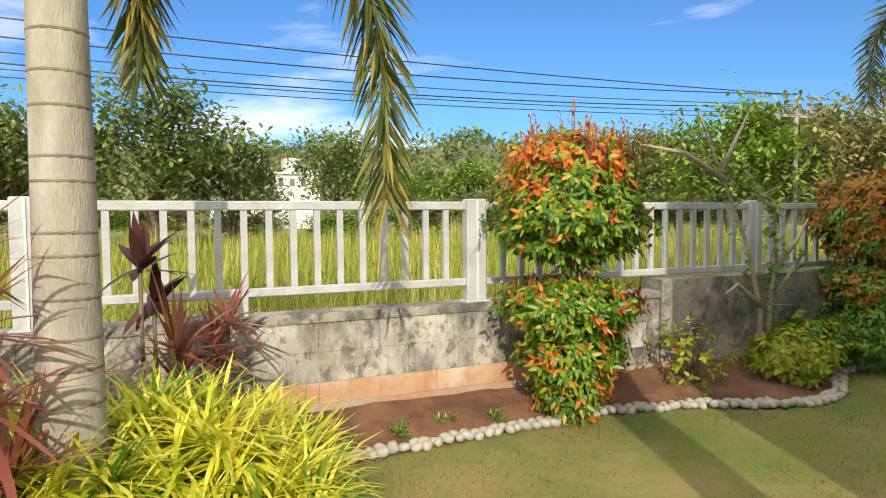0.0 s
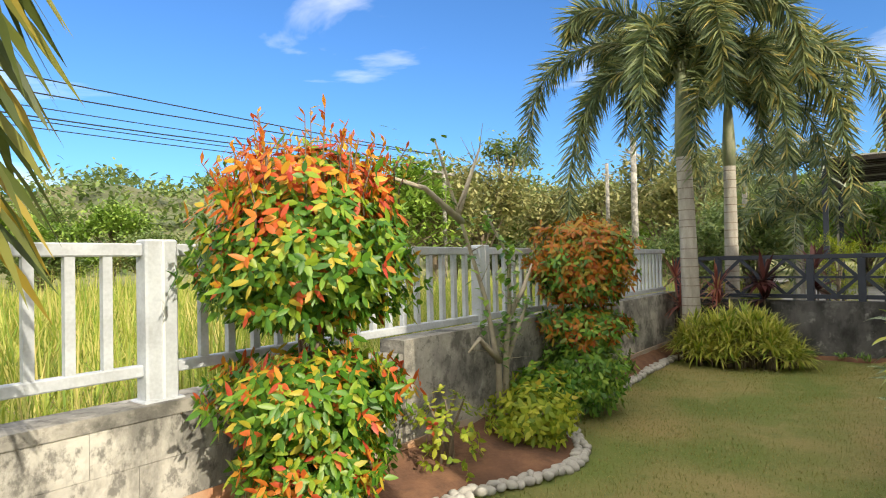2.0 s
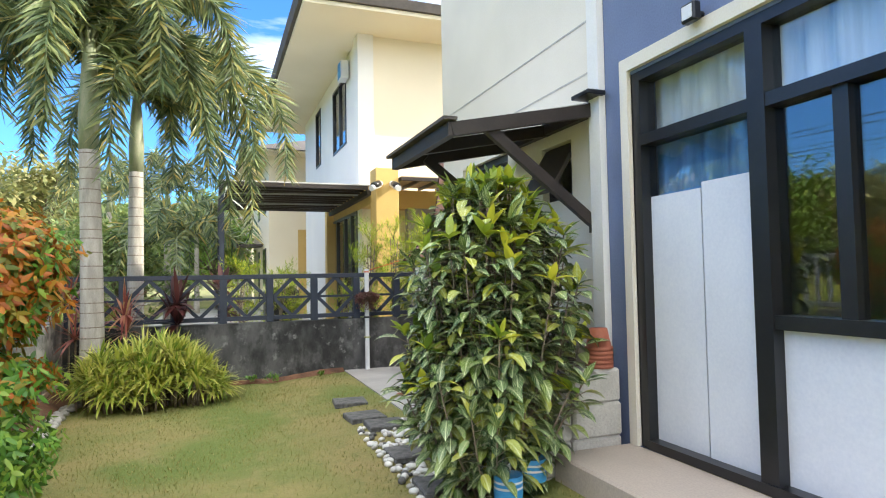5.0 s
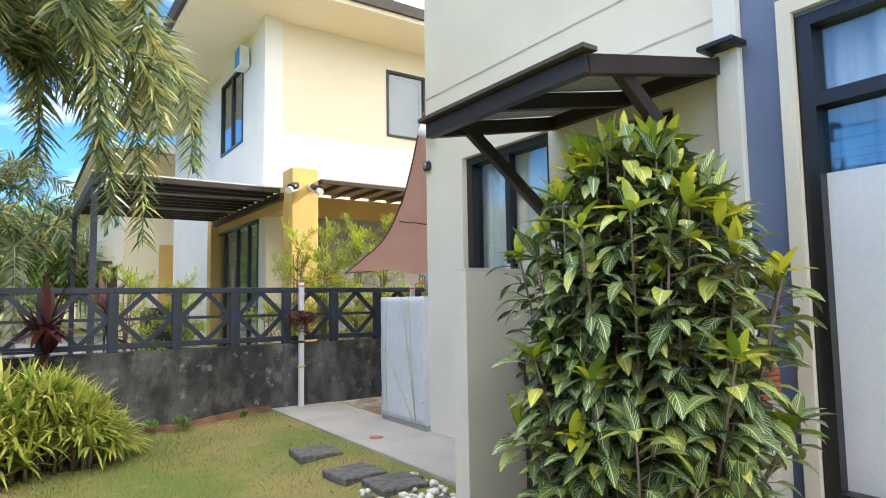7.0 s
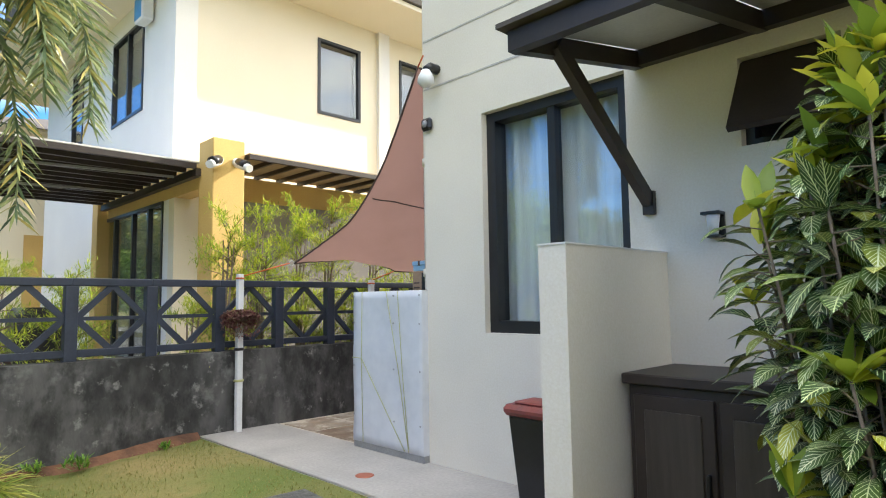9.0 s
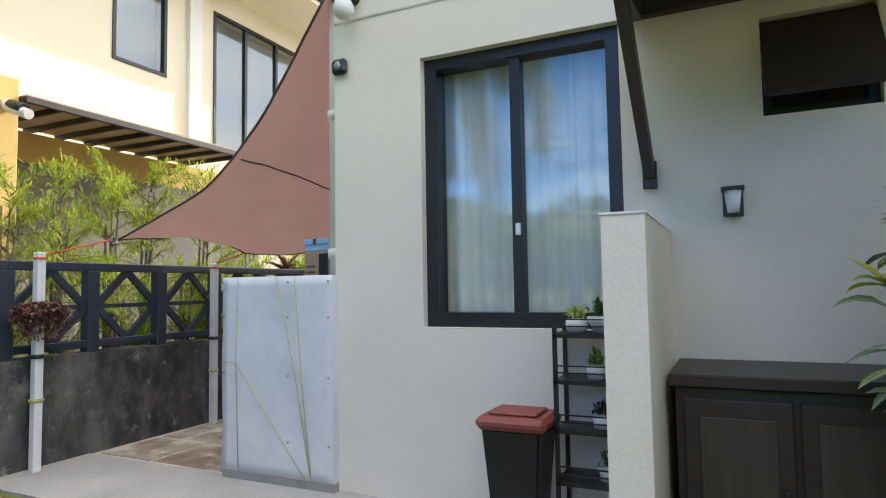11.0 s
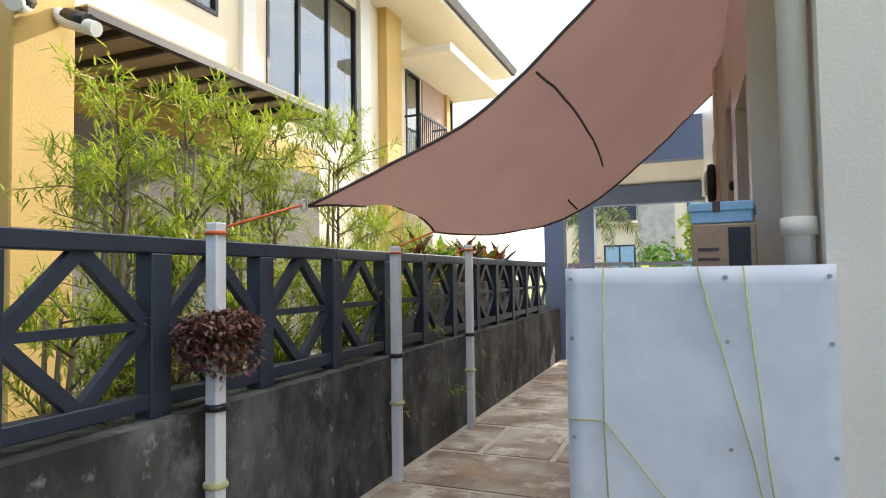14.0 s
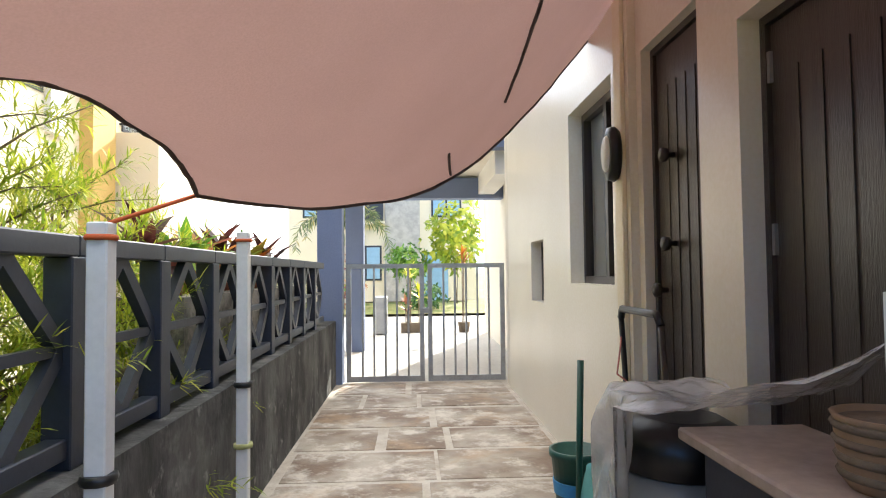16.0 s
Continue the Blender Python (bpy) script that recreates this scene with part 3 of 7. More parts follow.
# ---- neighbour's wall with its crossed rail fence ----
wall("wall_neighbour", 12.05, -6.3, 12.25, 4.06, -0.3, 0.69, M["concdark"], "mouldy dark concrete boundary wall", axis="y")
FY0, FSTEP, NBAY = 4.02, 0.582, 17


def cross_bay(y):
    p = thing("cross_fence_bay", (12.15, y, 0.69), "dark navy steel fence bay with crossed bars", "fence", "crossed fence bays")
    m, h = FSTEP, 0.62
    part("top_rail", box_bm(-0.035, -m, 0.57, 0.035, 0, 0.63, 0.005), M["navy"], p)
    part("bottom_rail", box_bm(-0.03, -m, 0.03, 0.03, 0, 0.085, 0.004), M["navy"], p)
    part("middle_rail", box_bm(-0.012, -m, 0.305, 0.012, 0, 0.335), M["navy"], p)
    part("post", box_bm(-0.04, -0.045, 0.0, 0.04, 0.045, 0.57, 0.004), M["navy"], p)
    for s in (-1, 1):
        for e in (0.07, 0.575):
            part("brace", bar_bm((0, -m / 2 + s * (m / 2 - 0.04), 0.32), (0, -m / 2, e), 0.045, 0.034, up=(1, 0, 0)), M["navy"], p)
    return p


bay = cross_bay(FY0)
for k in range(1, NBAY):
    copy_thing(bay, Matrix.Translation((12.15, FY0 - FSTEP * k, 0.69)))

# ---- the house ----
PLANE = 0.0
wall("wall_front", 7.20, -0.2, 10.0, 0.0, -0.1, 5.3, M["cream"], "cream painted front wall of the house", [(8.42, 9.45, 0.90, 2.33), (7.42, 7.84, 1.80, 2.22)])
wall("wall_return", 7.02, -0.2, 7.20, 0.0, -0.1, 5.3, M["cream"], "cream painted end of the front wall")
solid("corner_pilaster", box_bm(7.0, 0.002, -0.1, 7.12, 0.05, 5.3), M["white"], "white painted pilaster at the wall end", "pilaster", kind="structure")
wall("wall_terrace", 4.35, PLANE - 0.2, 7.0, PLANE, -0.1, 3.11, M["blue"], "blue-grey painted wall round the sliding doors", [(4.6, 6.74, 0.0, 2.47)])
wall("wall_upper_terrace", 4.35, PLANE - 0.22, 7.0, PLANE + 0.02, 3.11, 5.3, M["white"], "white painted upper wall of the house")
wall("wall_west", 4.35, -6.0, 4.55, PLANE - 0.22, -0.1, 5.3, M["cream"], "cream painted west wall of the house", axis="y")
wall("wall_east", 9.8, -6.0, 10.0, -0.2, -0.1, 5.3, M["satin"], "cream painted side wall along the passage", [(-2.24, -1.68, 0.0, 2.22), (-1.40, -0.74, 0.0, 2.02)], axis="y")
wall("wall_east_outer", 10.0, -6.0, 10.18, -2.3, -0.1, 5.3, M["satin"], "cream painted thicker part of the side wall", [(-3.42, -2.55, 1.13, 2.22), (-4.75, -4.25, 0.96, 1.46)], axis="y")
wall("wall_east_pier", 10.0, -2.3, 10.14, -0.62, -0.1, 5.3, M["satin"], "cream painted wall round the passage doors", [(-2.24, -1.68, 0.0, 2.22), (-1.40, -0.74, 0.0, 2.02)], axis="y")
wall("wall_south", 4.35, -6.2, 10.18, -6.0, -0.1, 5.3, M["cream"], "cream painted rear wall of the house")
solid("roof_slab", box_bm(4.35, -6.2, 5.3, 10.18, 0.0, 5.45), M["conc"], "flat concrete roof of the house", "roof", kind="structure")
solid("ceiling", box_bm(4.55, -6.0, 2.75, 9.8, -0.2, 2.9), M["white"], "white ceiling of the rooms", "ceiling", kind="structure")
solid("floor", box_bm(4.55, -6.0, -0.1, 9.8, -0.5, 0.02), M["tile"], "beige tiled floor of the rooms", "floor", kind="structure")
# back wall painted dark in place of real room shade
wall("wall_room", 4.55, -2.4, 9.8, -2.3, 0.02, 2.75, M["room"], "inner wall of the rooms, dimness put into its colour")
for k, z in enumerate((2.62, 2.98)):
    solid("wall_groove", box_bm(7.12, 0.0, z, 10.0, 0.004, z + 0.012), M["block"], "thin groove line across the front wall", "groove", kind="structure")
solid("downpipe_return", box_bm(10.181, -2.44, 0.0, 10.205, -2.34, 5.3, 0.004), M["ncream"], "cream painted square pipe cover", "pipe cover", kind="structure")

# added out of view to cast the narrow shade band across the lawn
wall("shade_caster_pillar", 3.51, -0.30, 3.77, -0.02, -0.1, 5.3, M["cream"], "unseen cream pillar added to cast a shade strip on the lawn", category="pillar")
# terrace ledge in front of the sliding doors
solid("terrace_ledge", box_bm(3.5, PLANE, -0.2, 6.83, 0.55, 0.22, 0.012), M["tile"], "raised beige tiled terrace ledge with rounded edge", "terrace", kind="structure")


def sliding_front():
    t = thing("window_sliding_front", (0, PLANE - 0.06, 0), "tall black aluminium sliding front with glass and pale boards", "sliding door", kind="structure")
    x0, x1, zt, zf = 4.6, 6.74, 2.47, 0.222
    part("trim", box_bm(x1, 0.0, zf, x1 + 0.07, 0.09, zt + 0.10), M["cream"], t)
    part("trim_head", box_bm(x0, 0.0, zt + 0.02, x1, 0.09, zt + 0.10), M["cream"], t)
    part("jamb", box_bm(x1 - 0.07, -0.06, zf, x1, 0.055, zt), M["black"], t)
    part("head", box_bm(x0, -0.06, zt - 0.055, x1 - 0.07, 0.055, zt), M["black"], t)
    part("track", box_bm(x0, -0.06, zf, x1 - 0.07, 0.07, zf + 0.05), M["black"], t)
    part("transom", box_bm(x0, -0.06, 2.02, x1 - 0.07, 0.055, 2.085), M["black"], t)
    part("mullion", box_bm(5.78, -0.062, zf + 0.05, 5.88, 0.06, zt - 0.055), M["black"], t)
    part("rail", box_bm(x0, -0.06, 0.985, 5.78, 0.05, 1.05), M["black"], t)
    part("stile", box_bm(5.40, -0.04, 1.05, 5.47, 0.03, 2.02), M["black"], t)
    for a, b, u, v in ((5.88, 6.67, 2.085, 2.415), (x0, 5.78, 2.085, 2.415), (5.88, 6.67, 1.72, 2.02), (5.47, 5.78, 1.05, 2.02), (x0, 5.40, 1.05, 2.02)):
        g = part("pane", box_bm(a, -0.012, u, b, -0.006, v), M["glass"], t, "reflecting window glass")
        g.visible_shadow = False
    part("board", box_bm(5.89, -0.03, zf + 0.05, 6.255, -0.004, 1.74), M["board"], t, "pale board leaning behind the door")
    part("board", box_bm(6.27, -0.036, zf + 0.05, 6.67, -0.01, 1.71), M["board"], t, "pale board leaning behind the door")
    part("board", box_bm(x0, -0.03, zf + 0.05, 5.78, -0.006, 0.985), M["board"], t, "pale lower board panel")
    return t


sliding_front()


def curtain(x0, x1, z0, z1, y, name="curtain", label="thin grey-white curtain hanging in soft folds", mat_="curtain"):
    bm = bmesh.new()
    n = int((x1 - x0) / 0.025)
    prev = None
    for k in range(n + 1):
        x = x0 + (x1 - x0) * k / n
        yy = y + 0.025 * math.sin(k * 0.95) + 0.012 * math.sin(k * 0.41)
        row = (bm.verts.new((x, yy, z0)), bm.verts.new((x, yy * 1.0, z1)))
        if prev:
            bm.faces.new((prev[0], row[0], row[1], prev[1])).smooth = True
        prev = row
    return solid(name, bm, M[mat_], label, "curtain")


curtain(4.6, 5.78, 2.05, 2.46, PLANE - 0.14)
curtain(5.88, 6.70, 2.05, 2.46, PLANE - 0.14)
M["bluecloth"] = mat("blue curtain cloth", (0.14, 0.32, 0.58), (0.10, 0.24, 0.46), 0.9, 4, stretch=(9, 9, 0.5))
curtain(5.88, 6.70, 1.66, 2.05, PLANE - 0.14, label="blue cloth hung above the boards", mat_="bluecloth")
curtain(8.43, 9.44, 0.90, 2.34, -0.20)


def front_window():
    t = thing("window_front", (0, -0.1, 0), "black aluminium sliding window with two panes", "window", kind="structure")
    x0, x1, z0, z1 = 8.42, 9.45, 0.90, 2.33
    part("frame_left", box_bm(x1 - 0.07, -0.06, z0, x1, 0.05, z1), M["black"], t)
    part("frame_right", box_bm(x0, -0.06, z0, x0 + 0.07, 0.05, z1), M["black"], t)
    part("frame_head", box_bm(x0 + 0.07, -0.06, z1 - 0.06, x1 - 0.07, 0.05, z1), M["black"], t)
    part("frame_sill", box_bm(x0 + 0.07, -0.06, z0, x1 - 0.07, 0.05, z0 + 0.075), M["black"], t)
    part("meeting_stile", box_bm(8.92, -0.03, z0 + 0.075, 8.975, 0.035, z1 - 0.06), M["black"], t)
    for a, b, y in ((x0 + 0.07, 8.92, -0.01), (8.975, x1 - 0.07, -0.02)):
        g = part("pane", box_bm(a, y, z0 + 0.075, b, y + 0.006, z1 - 0.06), M["glass"], t, "reflecting window glass")
        g.visible_shadow = False
    part("latch", box_bm(8.93, 0.035, 1.36, 8.955, 0.05, 1.42, 0.003), M["plastic"], t, "small white latch")
    return t


front_window()
wall("pier_wall", 8.225, 0.0, 8.36, 0.885, -0.1, 1.328, M["cream"], "low cream painted pier wall standing out from the front", axis="y")
wall("pier_cap", 8.22, 0.0, 8.365, 0.89, 1.328, 1.335, M["white"], "smooth top of the low pier wall", axis="y", category="cap")

# ---- neighbour's house ----
def pane_window(parent, axis, face, a, b, z0, z1, mull=()):
    """A dark-framed window let into a facade; axis is the facade's normal."""
    w = new("window")
    w.parent = parent
    out = -1 if axis == "x" else 1

    def pc(nm, u0, u1, v0, v1, d0, d1, m):
        lo, hi = sorted((face + out * d0, face + out * d1))
        bm = box_bm(lo, u0, v0, hi, u1, v1) if axis == "x" else box_bm(u0, lo, v0, u1, hi, v1)
        o = part(nm, bm, m, w)
        return o

    f = 0.05
    pc("frame_jamb", a, a + f, z0, z1, -0.06, 0.02, M["black"])
    pc("frame_jamb", b - f, b, z0, z1, -0.06, 0.02, M["black"])
    pc("frame_head", a + f, b - f, z1 - f, z1, -0.06, 0.02, M["black"])
    pc("frame_sill", a + f, b - f, z0, z0 + f, -0.06, 0.02, M["black"])
    for m_ in mull:
        pc("mullion", m_ - 0.03, m_ + 0.03, z0 + f, z1 - f, -0.05, 0.015, M["black"])
    pc("pane", a + f, b - f, z0 + f, z1 - f, -0.03, -0.022, M["glass"])
    # plate behind the pane, its dark colour standing for the unlit room
    pc("dim_backing", a + f, b - f, z0 + f, z1 - f, -0.2, -0.19, M["room"])
    return w


def facade(bm, axis, face, depth, a, b, z0, z1, holes):
    return grid_bm(axis, min(face, face + depth), max(face, face + depth), (a, b), holes, z0, z1)


nh = thing("neighbour_house", (0, 0, 0), "two-storey cream and white house with wide eaves and dark windows", "house")
HX = [(-3.62, -2.72, 4.33, 5.66), (-6.95, -4.55, 3.40, 5.75), (-9.65, -8.95, 3.4, 5.35), (-11.6, -11.2, 3.4, 5.35)]
part("wall", facade(bmesh.new(), "x", 15.6, 0.2, -11.9, -0.37, 0.0, 6.12, HX), M["ncream"], nh, "sunlit cream upper wall")
part("wall", facade(bmesh.new(), "y", -0.37, -0.2, 15.8, 23.4, 0.0, 6.12, [(17.0, 18.55, 4.22, 5.75), (20.4, 21.2, 4.35, 5.9), (16.0, 19.2, 0.25, 2.62)]), M["nwhite"], nh, "white shaded side wall")
part("wall", box_bm(15.8, -11.9, 0, 23.4, -11.7, 6.12), M["ncream"], nh)
part("wall", box_bm(23.2, -11.7, 0, 23.4, -0.57, 6.12), M["ncream"], nh)
for h in HX:
    pane_window(nh, "x", 15.6, *h, mull=((h[0] + 0.85, h[0] + 1.65) if h[1] - h[0] > 2 else ()))
pane_window(nh, "y", -0.37, 17.0, 18.55, 4.22, 5.75, (17.75,))
pane_window(nh, "y", -0.37, 20.4, 21.2, 4.35, 5.9)
pane_window(nh, "y", -0.37, 16.0, 19.2, 0.25, 2.62, (16.6, 17.3, 18.2))
part("corner_pilaster", box_bm(15.52, -0.62, 2.95, 15.9, -0.30, 6.12), M["nwhite"], nh)
part("wall_strip", box_bm(15.52, -4.25, 2.95, 15.6, -4.0, 6.12), M["nwhite"], nh)
part("wall_strip", box_bm(15.52, -7.35, 2.95, 15.6, -7.0, 6.12), M["nwhite"], nh)
part("soffit", box_bm(14.42, -12.75, 6.12, 24.6, 0.9, 6.2), M["ncream"], nh, "cream soffit under the wide eaves")
bm = bmesh.new()
e = [bm.verts.new(p) for p in ((14.35, 0.97, 6.2), (24.7, 0.97, 6.2), (24.7, -12.85, 6.2), (14.35, -12.85, 6.2))]
e2 = [bm.verts.new(p) for p in ((14.3, 1.02, 6.36), (24.75, 1.02, 6.36), (24.75, -12.9, 6.36), (14.3, -12.9, 6.36))]
r0, r1 = bm.verts.new((19.5, -4.0, 8.3)), bm.verts.new((19.5, -9.0, 8.3))
for k in range(4):
    bm.faces.new((e[k], e[(k + 1) % 4], e2[(k + 1) % 4], e2[k]))
bm.faces.new((e2[0], e2[1], r0))
bm.faces.new((e2[1], e2[2], r1, r0))
bm.faces.new((e2[2], e2[3], r1))
bm.faces.new((e2[3], e2[0], r0, r1))
bm.faces.new(e[::-1])
part("roof", bm, M["rust"], nh, "dark tiled hip roof with dark fascia")
# ground-floor porch in ochre
part("column", box_bm(14.2, -0.72, 0, 14.62, -0.30, 3.2, 0.01), M["ochre"], nh, "ochre porch column")
part("porch_beam", box_bm(15.25, -5.2, 2.60, 15.6, -0.72, 2.96), M["ochre"], nh, "ochre porch beam")
part("porch_beam", box_bm(14.62, -0.6, 2.62, 18.6, -0.36, 2.98), M["ochre"], nh, "ochre porch beam")
part("column", box_bm(18.6, -0.5, 0, 18.9, -0.2, 2.98), M["ochre"], nh)
# opaque block; the dim inside behind the glazing is painted in
part("porch_wall", box_bm(15.2, -5.2, 0, 15.4, -1.2, 2.60), M["room"], nh, "glazed porch front, the dim inside put into its dark colour")
part("bay", box_bm(14.9, -11.7, 0, 15.6, -8.6, 3.3), M["ncream"], nh, "cream lower bay below the balcony")
part("ochre_strip", box_bm(15.42, -8.4, 0.0, 15.6, -7.78, 6.12), M["ochre"], nh, "ochre pilaster strip")
part("ochre_strip", box_bm(15.5, -11.2, 3.3, 15.6, -11.0, 5.35), M["ochre"], nh)
part("canopy_slab", box_bm(14.4, -11.75, 5.36, 15.6, -8.4, 5.52), M["ncream"], nh, "cream slab over the balcony windows")
part("brick_panel", box_bm(15.57, -11.0, 3.4, 15.6, -9.75, 5.36), M["brickpanel"], nh, "pale pinkish brick panel")


def awning(y0, y1):
    a = thing("porch_awning", (15.5, y0, 2.98), "dark steel awning with brown slats over the porch", "awning")
    L = y1 - y0
    part("front_rail", box_bm(-1.36, 0, 0.0, -1.30, L, 0.06), M["brown"], a)
    part("sheet", box_bm(-1.36, 0.0, 0.06, -0.05, L, 0.075), M["tan"], a, "tan roofing sheet")
    for k in range(9):
        part("rafter", box_bm(-1.30, L * k / 8 - 0.02, 0.0, -0.05, L * k / 8 + 0.02, 0.058), M["brown"], a)
    return a


awning(-3.75, -0.76)


def pergola():
    p = thing("pergola", (14.6, -0.3, -0.05), "dark brown flat pergola roof on slim steel posts", "pergola")
    X, Y, Z = 3.9, 2.6, 2.9
    part("roof_sheet", box_bm(0.0, 0, Z + 0.08, X, Y, Z + 0.1), M["poly"], p, "translucent brown roof sheet")
    for k in range(13):
        part("slat", box_bm(X * k / 12 - 0.025, 0.05, Z, X * k / 12 + 0.025, Y - 0.05, Z + 0.07), M["brown"], p)
    for y in (0.02, Y - 0.05):
        part("beam", box_bm(-0.05, y - 0.03, Z - 0.1, X + 0.05, y + 0.05, Z), M["brown"], p)
    for x in (0.0, X - 0.08):
        part("post", box_bm(x, Y - 0.08, 0, x + 0.09, Y, Z - 0.1), M["navy"], p)
    for x in (1.0, 2.6):
        part("stay", bar_bm((x, Y - 0.1, Z + 0.0), (x - 0.4, 0.1, Z - 0.02), 0.03, 0.03), M["galv"], p)
    return p


pergola()


def far_house(x, y, w, d, h, nm="house", wallm="ncream"):
    f = thing("row_house", (x, y, 0), "two-storey cream row house with dark hip roof further along", "house", "row houses")
    part("wall", box_bm(0, -d, 0, w, 0, h), M[wallm], f)
    part("soffit", box_bm(-0.9, -d - 0.9, h, w + 0.9, 0.9, h + 0.06), M["ncream"], f)
    bm = bmesh.new()
    e = [bm.verts.new(p) for p in ((-1, 1, h + 0.06), (w + 1, 1, h + 0.06), (w + 1, -d - 1, h + 0.06), (-1, -d - 1, h + 0.06))]
    t0, t1 = bm.verts.new((w / 2, -d * 0.35, h + 1.9)), bm.verts.new((w / 2, -d * 0.65, h + 1.9))
    for fc in ((e[0], e[1], t0), (e[1], e[2], t1, t0), (e[2], e[3], t1), (e[3], e[0], t0, t1), tuple(e[::-1])):
        bm.faces.new(fc)
    part("roof", bm, M["rust"], f)
    for k, (a, b, u, v) in enumerate(((1.2, 2.2, 3.7, 5.0), (4.2, 5.2, 3.7, 5.0), (1.2, 2.6, 0.6, 2.4), (4.5, 5.4, 0.3, 2.4))):
        wi = part("window", box_bm(a, 0.0, u, b, 0.03, v), M["black"], f)
        part("pane", box_bm(a + 0.06, 0.03, u + 0.06, b - 0.06, 0.034, v - 0.06), M["glass"], wi)
    part("canopy", box_bm(2.6, 0.0, 2.55, 4.2, 1.0, 2.63), M["brown"], f)
    part("ochre_band", box_bm(-0.02, -2.2, 0, 0.0, -1.0, 3.0), M["ochre"], f)
    return f


far_house(26.0, 0.55, 8.5, 11, 5.6)
far_house(39.0, 0.4, 8.5, 11, 5.6)
far_house(52.0, 0.2, 8.5, 11, 5.6)

# ---- passage end: gate, carport beams ----
solid("gate_post", box_bm(11.98, -6.5, -0.05, 12.25, -6.28, 3.4), M["blue"], "blue-grey painted concrete gate post", "gate post", kind="structure")
solid("carport_post", box_bm(11.98, -9.5, -0.05, 12.26, -9.22, 2.72), M["blue"], "blue-grey painted carport post", "post", kind="structure")
solid("carport_beam", box_bm(8.0, -7.2, 2.75, 12.26, -6.95, 3.35), M["blue"], "blue-grey painted carport front beam", "beam", kind="structure")
solid("carport_beam", box_bm(8.0, -9.5, 2.39, 11.98, -9.22, 2.72), M["blue"], "blue-grey painted carport rear beam", "beam", kind="structure")
solid("carport_beam", box_bm(9.9, -9.22, 2.45, 10.15, -7.2, 2.75), M["white"], "white painted carport cross beam", "beam", kind="structure")
solid("carport_ceiling", box_bm(8.0, -9.5, 2.75, 12.26, -7.2, 2.85), M["cream"], "cream carport ceiling", "ceiling", kind="structure")
# height raised only to keep a sun patch off the passage wall
wall("wall_house_south", 4.35, -12.0, 9.75, -6.2, -0.1, 5.3, M["cream"], "cream front part of the house by the carport, height added to block sun", axis="y")


def gate():
    g = thing("side_gate", (11.06, -6.36, -0.02), "galvanised steel double gate with upright bars", "gate")
    for s in (-1, 1):
        leaf = new("gate_leaf")
        leaf.parent = g
        a, b = (0.02, 0.88) if s > 0 else (-0.88, -0.02)
        part("stile", box_bm(a, -0.02, 0.03, a + 0.05, 0.02, 1.33), M["galv"], leaf)
        part("stile", box_bm(b - 0.05, -0.02, 0.03, b, 0.02, 1.33), M["galv"], leaf)
        part("top_rail", box_bm(a + 0.05, -0.02, 1.28, b - 0.05, 0.02, 1.33), M["galv"], leaf)
        part("bottom_rail", box_bm(a + 0.05, -0.02, 0.03, b - 0.05, 0.02, 0.09), M["galv"], leaf)
        for k in range(1, 6):
            x = a + 0.05 + (b - a - 0.1) * k / 6
            part("bar", box_bm(x - 0.011, -0.011, 0.09, x + 0.011, 0.011, 1.28), M["galv"], leaf)
    part("latch", box_bm(-0.04, 0.02, 0.78, 0.05, 0.05, 0.84, 0.004), M["galv"], g)
    return g


gate()


def door(y0, y1, x, zt, nm):
    d = thing(nm, (x, 0, 0), "dark stained wooden panel door, closed", "door", kind="structure")
    part("leaf", box_bm(-0.02, y0 + 0.035, 0.01, 0.02, y1 - 0.035, zt - 0.035), M["door"], d)
    part("frame_jamb", box_bm(-0.04, y0, 0, 0.035, y0 + 0.03, zt), M["door"], d)
    part("frame_jamb", box_bm(-0.04, y1 - 0.03, 0, 0.035, y1, zt), M["door"], d)
    part("frame_head", box_bm(-0.04, y0 + 0.03, zt - 0.03, 0.035, y1 - 0.03, zt), M["door"], d)
    w = y1 - y0
    for k in range(1, 5):
        yy = y0 + 0.06 + (w - 0.12) * k / 5
        part("groove_strip", box_bm(0.02, yy - 0.006, 0.15, 0.024, yy + 0.006, zt - 0.2), M["door"], d)
    return d


d1 = door(-2.24, -1.68, 10.06, 2.22, "door_1")
d2 = door(-1.40, -0.74, 10.03, 2.02, "door_2")
for z, nm in ((1.12, "knob"), (1.32, "deadbolt"), (1.70, "knocker")):
    part(nm, lathe_bm([(0.012, 0), (0.012, 0.03), (0.03, 0.035), (0.032, 0.055), (0.015, 0.065)], 12), M["brown"], d1).matrix_local = pose(0.02, -2.14 if z < 1.2 else -2.04, z, 0, 90, 0)
for z in (0.5, 1.25, 1.8):
    part("hinge", box_bm(0.02, -1.375, z, 0.032, -1.355, z + 0.1), M["galv"], d2)


